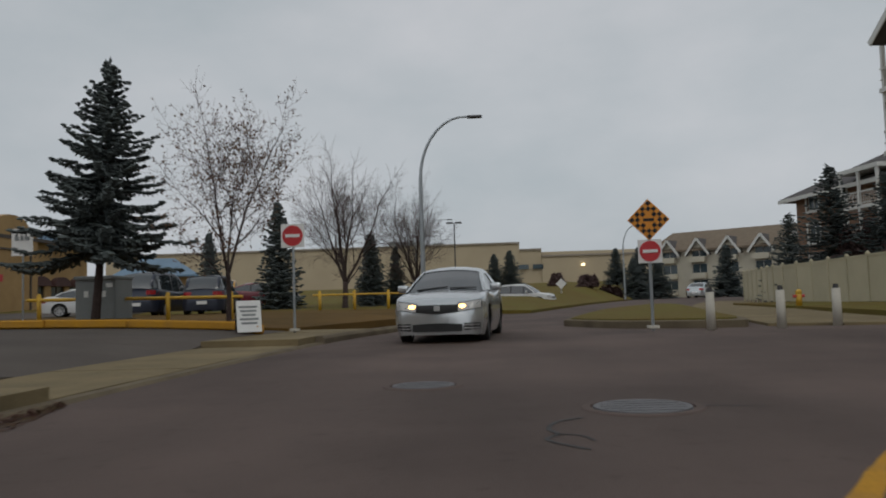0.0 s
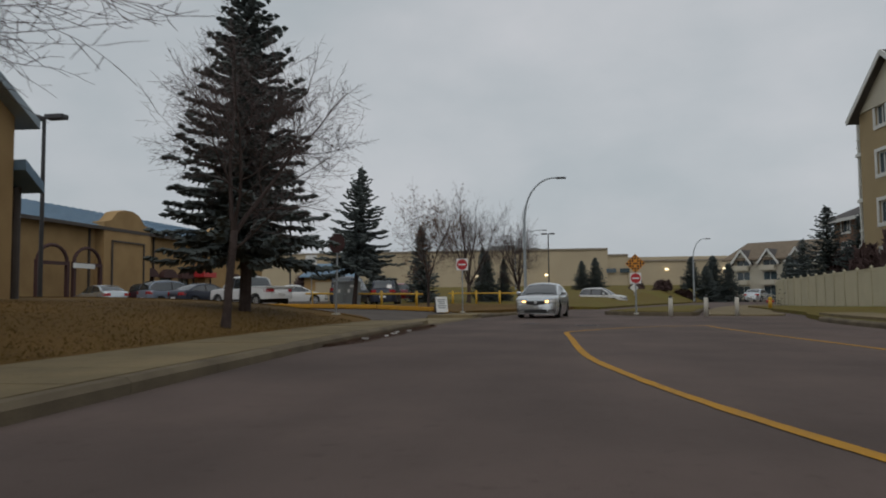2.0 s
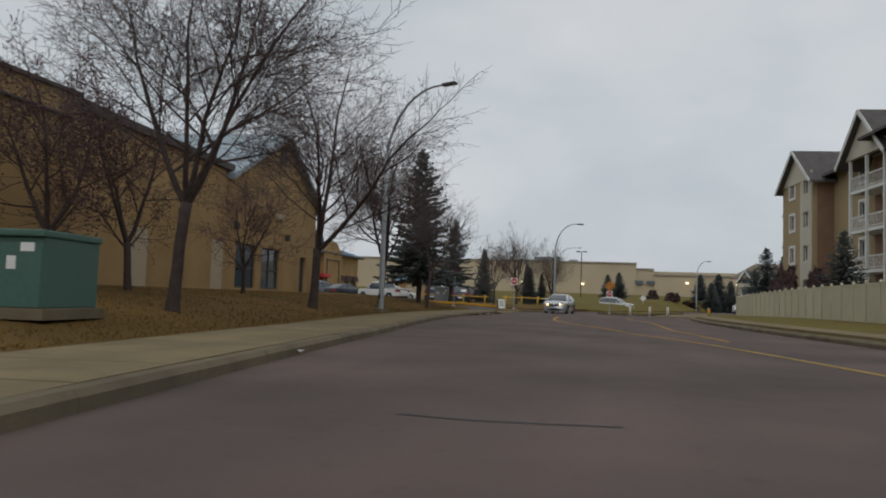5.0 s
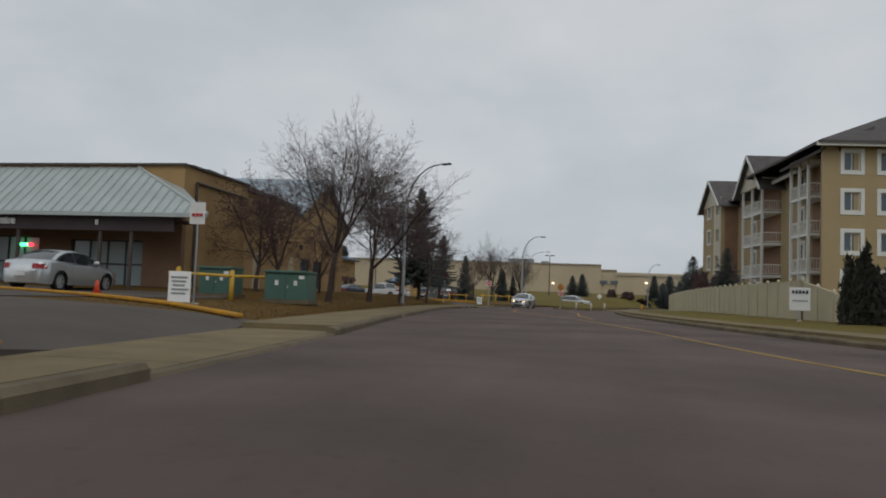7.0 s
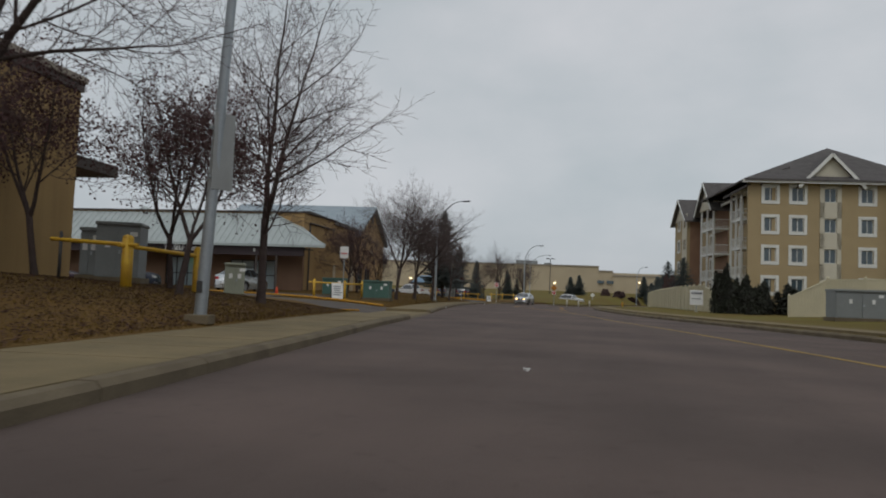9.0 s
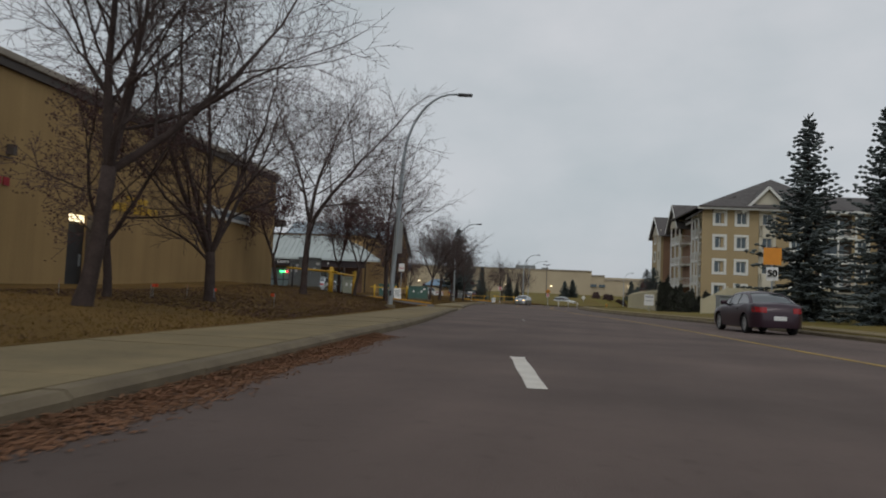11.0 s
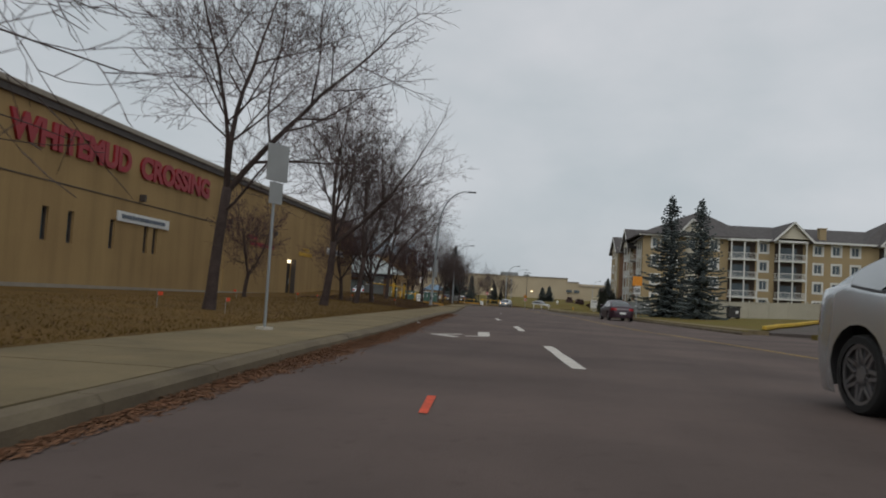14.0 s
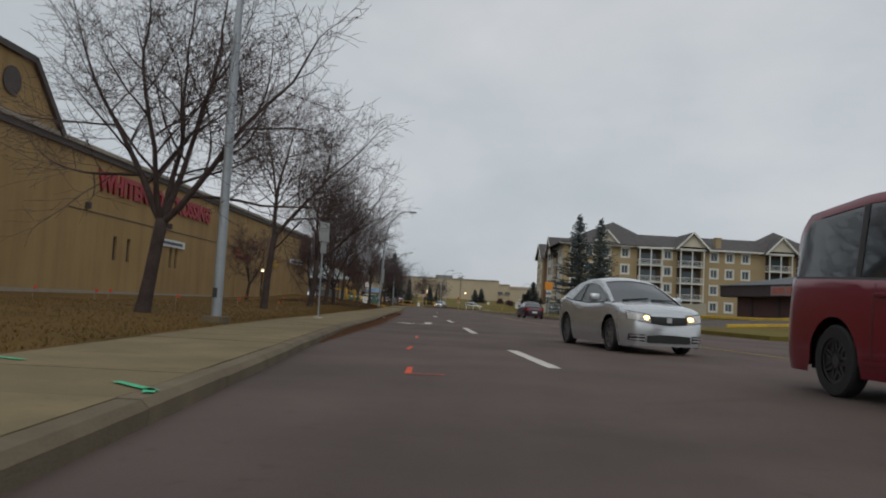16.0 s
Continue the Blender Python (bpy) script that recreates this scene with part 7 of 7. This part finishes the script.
# yellow kerbs
def long_kerb(pts, label, high=0.2, mat=YELLOW):
    th = empty("kerb", 0, 0, 0, label=label, category="kerb", kind="structure")
    for p, q in zip(pts, pts[1:]):
        n = max(1, round(math.hypot(q[0] - p[0], q[1] - p[1]) / 2.2))
        for k in range(n):
            a, b = Vector(p).lerp(Vector(q), k / n), Vector(p).lerp(Vector(q), (k + 1) / n)
            za, zb = land(*a) + 0.02, land(*b) + 0.02
            m = Matrix.Translation(((a.x + b.x) / 2, (a.y + b.y) / 2, (za + zb) / 2 + high / 2)) @ Vector((b.x - a.x, b.y - a.y, zb - za)).to_track_quat("X", "Z").to_matrix().to_4x4()
            bm = bmesh.new()
            bmesh.ops.create_cube(bm, size=1, matrix=m @ Matrix.Diagonal(((b - a).length * 0.992, 0.2, high, 1)))
            bmesh.ops.bevel(bm, geom=bm.edges[:], offset=0.03, segments=1, affect="EDGES")
            part("kerbstone", bm, mat, th)


long_kerb([(-5.9, 29.7), (-6.7, 30.7), (-9.5, 31.1), (-15.9, 31.5)], "yellow painted kerb at the car park entrance")
long_kerb([(-8.1, 21.45), (-9.9, 21.6)], "short yellow painted kerb at the lawn corner", 0.06)
long_kerb([(-1.6, -32.9), (-4.2, -31.2), (-8.0, -29.3), (-12.5, -27.2), (-19, -26.5)], "yellow painted kerb along a shop drive", 0.1)
long_kerb([(0.1, -41.6), (-0.8, -40.9)], "short yellow painted kerb end", 0.07)
long_kerb([(edge_r(y), y) for y in (-72.8, -70.5, -68.0, -65.0, -62.0, -55.0)], "yellow painted kerb at the end of the verge", 0.2, YELLOW_K)
long_kerb([(34.8, -38.0), (36.6, -47.0), (38.6, -60.0)], "yellow painted kerb before the corner store", 0.3, YELLOW_K)

long_kerb([(27.2, -79.2), (30.0, -78.6), (35.0, -78.5), (41.0, -79.0)], "yellow painted kerb at the forecourt corner", 0.2, YELLOW_K)
# the island with its path and white marker posts at the junction
bm = bmesh.new()
isle = smooth_line([(1.15, 33.2), (1.9, 31.4), (2.9, 30.4), (4.3, 29.8), (5.0, 30.6), (6.0, 36), (8.0, 46), (9.6, 56), (8.2, 56), (4.6, 47), (2.2, 38), (1.15, 33.2)], 6)[:-1]
prism(bm, isle, -0.05, 0.16, "z")
tagged(mesh_ob("traffic_island", bm, KERB), "concrete kerbed island at the junction", "island", kind="structure")
c = Vector((4.6, 40))
bm = bmesh.new()
prism(bm, [tuple(c + (Vector(p) - c) * 0.93) for p in isle], 0.1, 0.19, "z")
tagged(mesh_ob("lawn", bm, LAWN_G), "greenish brown grass on the island", "lawn", kind="structure")
bm = bmesh.new()
prism(bm, smooth_line([(5.2, 29.9), (8.2, 29.4), (9.4, 36), (12.6, 50), (17, 66), (14.5, 66), (10.2, 54), (7.4, 42), (5.9, 34), (5.2, 29.9)], 4)[:-1], -0.05, 0.06, "z")
tagged(mesh_ob("path", bm, CONCRETE), "pale concrete path between the posts", "path", kind="structure")
for x, y in ((3.68, 28.9), (5.1, 28.9), (6.4, 29.3)):
    th = empty("bollard", x, y, land(x, y) - 0.05 if x > 4.5 else 0.1, label="white concrete marker post with a dark cap band", category="bollard", group="bollards")
    bm = bmesh.new()
    tube(bm, (0, 0, -0.1), (0, 0, 0.68), 0.095, 0.085, 12)
    part("post", bm, CONC_P, th, smooth=True)
    bm = bmesh.new()
    tube(bm, (0, 0, 0.66), (0, 0, 0.77), 0.06, 0.05, 12)
    part("cap", bm, STEEL_D, th)
# hydrant
th = empty("fire_hydrant", 10.6, 41.5, land(10.6, 41.5), label="yellow and red fire hydrant on the verge", category="fire hydrant")
th.scale = (0.8, 0.8, 0.8)
bm = bmesh.new()
tube(bm, (0, 0, 0), (0, 0, 0.6), 0.14, 0.13, 12)
bmesh.ops.create_icosphere(bm, subdivisions=2, radius=0.15, matrix=Matrix.Translation((0, 0, 0.62)))
part("barrel", bm, YELLOW_S, th, smooth=True)
bm = bmesh.new()
tube(bm, (-0.25, 0, 0.45), (0.25, 0, 0.45), 0.07, 0.07, 10)
part("outlet", bm, RED_P, th)


# ---- shrubs, cones and litter ----
def shrub_mesh(seed, r, h, n, mat, size=0.16):
    rng = random.Random(seed)
    vs, fs = [], []
    lumps = [(rng.uniform(0, math.tau), rng.uniform(0.0, 0.62) * r, rng.uniform(0.6, 1.08) * h, rng.uniform(0.32, 0.55) * r) for _ in range(9)]
    for k in range(n):
        la, lr, lh, lw = lumps[k % 9]
        a, f, t = rng.uniform(0, math.tau), rng.random() ** 0.5, rng.random()
        rr = lw * f * (1 - 0.85 * t ** 1.3) * rng.uniform(0.75, 1.2)
        c = Vector((math.cos(la) * lr + math.cos(a) * rr, math.sin(la) * lr + math.sin(a) * rr, lh * t * rng.uniform(0.85, 1.05)))
        d = Vector((rng.gauss(0, 0.7), rng.gauss(0, 0.7), rng.gauss(0.9, 0.8))).normalized() * size * rng.uniform(0.7, 1.4)
        b = d.orthogonal().normalized() * size * 0.3
        o = len(vs)
        vs += [c - d, c + b, c + d, c - b, c + d.cross(b) * 2.2]
        fs += [(o, o + 1, o + 2, o + 3), (o, o + 4, o + 2)]
    me = bpy.data.meshes.new("shrub")
    me.from_pydata(vs, [], fs)
    me.materials.append(mat)
    return me


JUNIPER = shrub_mesh(3, 1.0, 2.2, 3800, SHRUB)
BUSH = shrub_mesh(4, 1.0, 1.4, 2600, TWIG_R, 0.2)


def shrub(mesh, x, y, sx, sz, label):
    th = empty("shrub", x, y, land(x, y), x * 40, label=label, category="shrub", group="shrubs")
    th.scale = (sx, sx, sz)
    ob = new("foliage", mesh)
    ob.parent = th
    bm = bmesh.new()
    tube(bm, (0, 0, -0.1), (0.05, 0, 0.9), 0.05, 0.03, 6)
    part("stem", bm, BARK, th)


for x, y, s, h in ((15.6, -16.6, 0.9, 1.25), (16.6, -17.6, 1.1, 0.95), (17.5, -18.6, 1.2, 0.8), (18.5, -20.4, 1.2, 0.72), (17.0, -20.2, 1.0, 0.7), (16.4, -15.4, 0.8, 0.9)):
    shrub(JUNIPER, x, y, s, h, "dark evergreen shrub beside an entrance")
for x, y, s, h in ((16.6, 40, 2.0, 2.8), (17.0, 46, 2.2, 2.4), (17.2, 33, 1.8, 2.4), (20, -22.0, 1.2, 0.9), (11, 98, 1.6, 0.9), (14, 101, 2.0, 1.1), (8, 104, 1.8, 1.0), (-24, 63, 2.5, 1.6), (18.2, 52, 2.2, 2.6)):
    shrub(BUSH, x, y, s, h, "leafless reddish brown shrub")
for x, y in ((-9.8, -26.3),):
    th = empty("traffic_cone", x, y, land(x, y), label="small orange traffic cone on the grass", category="traffic cone")
    bm = bmesh.new()
    tube(bm, (0, 0, 0.02), (0, 0, 0.45), 0.12, 0.03, 14)
    part("cone", bm, ORANGE_P, th, smooth=True)
    part("foot", boxes((0, 0, 0.02, 0.3, 0.3, 0.04), bevel=0.008), ORANGE_P, th)
rng = random.Random(77)
for k in range(16):
    y = rng.uniform(-108, -58)
    x = kl(y) - WALK - rng.uniform(1.0, 7.0)
    th = empty("marker_flag", x, y, land(x, y), rng.uniform(0, 360), label="tiny orange utility flag stuck in the lawn", category="flag", group="marker flags")
    bm = bmesh.new()
    tube(bm, (0, 0, -0.05), (0, 0, 0.34), 0.006, 0.006, 4)
    part("wire", bm, STEEL, th)
    part("flag", boxes((0.06, 0, 0.3, 0.11, 0.006, 0.08)), ORANGE_P, th)


def litter(name, n, place, mat, size, label, seed):
    """Fallen leaves, too many to count, lying on the ground."""
    r = random.Random(seed)
    vs, fs = [], []
    for k in range(n):
        x, y, z = place(r)
        a, s = r.uniform(0, math.tau), size * r.uniform(0.6, 1.4)
        c, d = math.cos(a) * s, math.sin(a) * s
        o = len(vs)
        vs += [(x - c, y - d, z), (x + d * 0.6, y - c * 0.6, z + s * 0.25), (x + c, y + d, z + s * 0.1), (x - d * 0.6, y + c * 0.6, z + s * 0.3)]
        fs.append((o, o + 1, o + 2, o + 3))
    return tagged(data_ob(name, vs, fs, mat), label, "leaves", kind="stuff")


def gutter(r):
    y = -113.0 + 41 * r.random() ** 0.72
    w = (0.44 + 0.05 * math.sin(y * 1.3) + 0.03 * math.sin(y * 4.1)) * (k := min(1.0, 0.12 + (y + 113.0) * 0.09))
    f = min(r.random(), r.random() * 1.4) if r.random() < 0.985 else r.uniform(1.0, 1.35)
    return kl(y) + 0.015 + w * f, y, 0.005 + 0.06 * k * max(0.0, 1 - f) ** 2 * r.random()


def verge(r):
    y = r.uniform(-120, 25)
    if -42 < y < -32 or 18 < y:
        y = -60 - r.random() * 40
    x = kl(y) - WALK - r.random() ** 1.4 * 9
    return x, y, land(x, y) + 0.012


litter("leaf_litter", 46000, gutter, LITTER, 0.022, "reddish brown fallen leaves drifted along the gutter", 5)
def gutter_north(r):
    y = r.uniform(8.5, 19.3)
    w = (0.5 + 0.08 * math.sin(y * 2.1)) * min(1.0, (19.4 - y) * 0.5, 0.25 + (y - 8.5) * 0.4)
    f = min(r.random(), r.random() * 1.3)
    return kl(y) + 0.02 + w * f, y, 0.006 + 0.05 * max(0.0, 1 - f) ** 2 * r.random()


litter("leaf_litter", 6500, gutter_north, LEAF_D, 0.019, "dark fallen leaves drifted along the kerb by the drive", 12)
for x, y, turn, w in ((-4.35, 10.4, 20, 0.13), (-4.2, 11.5, 70, 0.1), (-4.3, 12.6, 130, 0.15), (-4.25, 14.0, 10, 0.12), (-4.4, 13.4, 200, 0.09), (7.6, -58.3, 15, 0.07), (8.74, -90.8, 50, 0.1), (-1.2, -20.7, 30, 0.14)):
    th = empty("paper_scrap", x, y, 0.03, turn, label="crumpled white paper scrap lying on the road", category="litter", group="paper scraps")
    vs = [(w * (i - 2) / 4 + 0.2 * w * math.sin(j * 3.1 + i), w * 0.7 * (j - 2) / 4, 0.03 + 0.022 * math.sin(2.3 * i + 4.1 * j)) for i in range(5) for j in range(5)]
    data_ob("sheet", vs, [(i * 5 + j, i * 5 + j + 1, i * 5 + j + 6, i * 5 + j + 5) for i in range(4) for j in range(4)], WHITE_S, th)


def under_trees(r):
    y = r.uniform(-72, -43)
    x = kl(y) - WALK - 0.1 - r.random() ** 1.2 * 7
    return x, y, land(x, y) + 0.015


litter("leaf_litter", 20000, under_trees, LEAF_R, 0.034, "reddish fallen leaves thick on the lawn below the trees", 8)
litter("leaf_litter", 9000, verge, LEAF_D, 0.03, "scattered dry leaves on the lawn", 6)


def tufts(r):
    y = r.uniform(-124, 18)
    if -42 < y < -32.5:
        y -= 12
    x = kl(y) - WALK - 0.05 - r.random() ** 1.7 * 7
    return x, y, land(x, y)


r, vs, fs = random.Random(9), [], []
for k in range(70000):
    x, y, z = tufts(r)
    h, a = r.uniform(0.02, 0.055), r.uniform(0, math.tau)
    dx, dy = math.cos(a) * 0.009, math.sin(a) * 0.009
    o = len(vs)
    vs += [(x - dx, y - dy, z - 0.01), (x + dx, y + dy, z - 0.01), (x + r.gauss(0, 0.03), y + r.gauss(0, 0.03), z + h)]
    fs.append((o, o + 1, o + 2))
tagged(data_ob("grass", vs, fs, BLADES), "short dry tufts of autumn grass", "grass", kind="stuff")

# sprayed survey marks
for pts, w, m in (([(12.66, -107.7), (12.80, -108.7)], 0.07, ORANGE_P), ([(13.2, -112.2), (13.27, -113.2)], 0.07, ORANGE_P), ([(13.85, -116.8), (13.95, -117.7)], 0.07, ORANGE_P), ([(13.95, -117.7), (14.36, -117.55)], 0.05, ORANGE_P)):
    ribbon("survey_mark", pts, w, m, 0.007, "sprayed orange survey mark on the asphalt")
for pts in ([(12.48, -121.35), (12.92, -121.67)], [(10.8, -120.27), (11.12, -120.36)], [(12.84, -121.58), (12.93, -121.78)], [(10.1, -118.55), (10.2, -118.62)]):
    ribbon("survey_mark", pts, 0.07, GREEN_P, 0.166, "sprayed green survey mark on the pavement")
# dark cracks and patches in the asphalt
CRACK = material("tar_seam", (0.03, 0.027, 0.026), 0.7, scale=5, vary=0.3)
for pts, w in (([(-0.40, 18.0), (-0.58, 17.86), (-0.66, 17.6), (-0.62, 17.42), (-0.70, 17.25), (-0.56, 17.02), (-0.50, 16.95)], 0.03), ([(-0.62, 17.42), (-0.50, 17.36), (-0.44, 17.2)], 0.022), ([(-0.33, 18.3), (0.3, 18.45), (0.9, 18.3)], 0.02), ([(1.5, -25.1), (2.1, -25.15), (3.05, -25.0)], 0.05), ([(16.2, -119.3), (18, -117.8), (21, -116.2)], 0.014), ([(14.4, -119.6), (15.9, -119.55)], 0.01), ([(0.2, -45), (3.5, -46), (7, -44.5)], 0.05)):
    ribbon("tar_seam", smooth_line(pts, 8), w, CRACK, 0.004, "dark sealed crack in the asphalt")
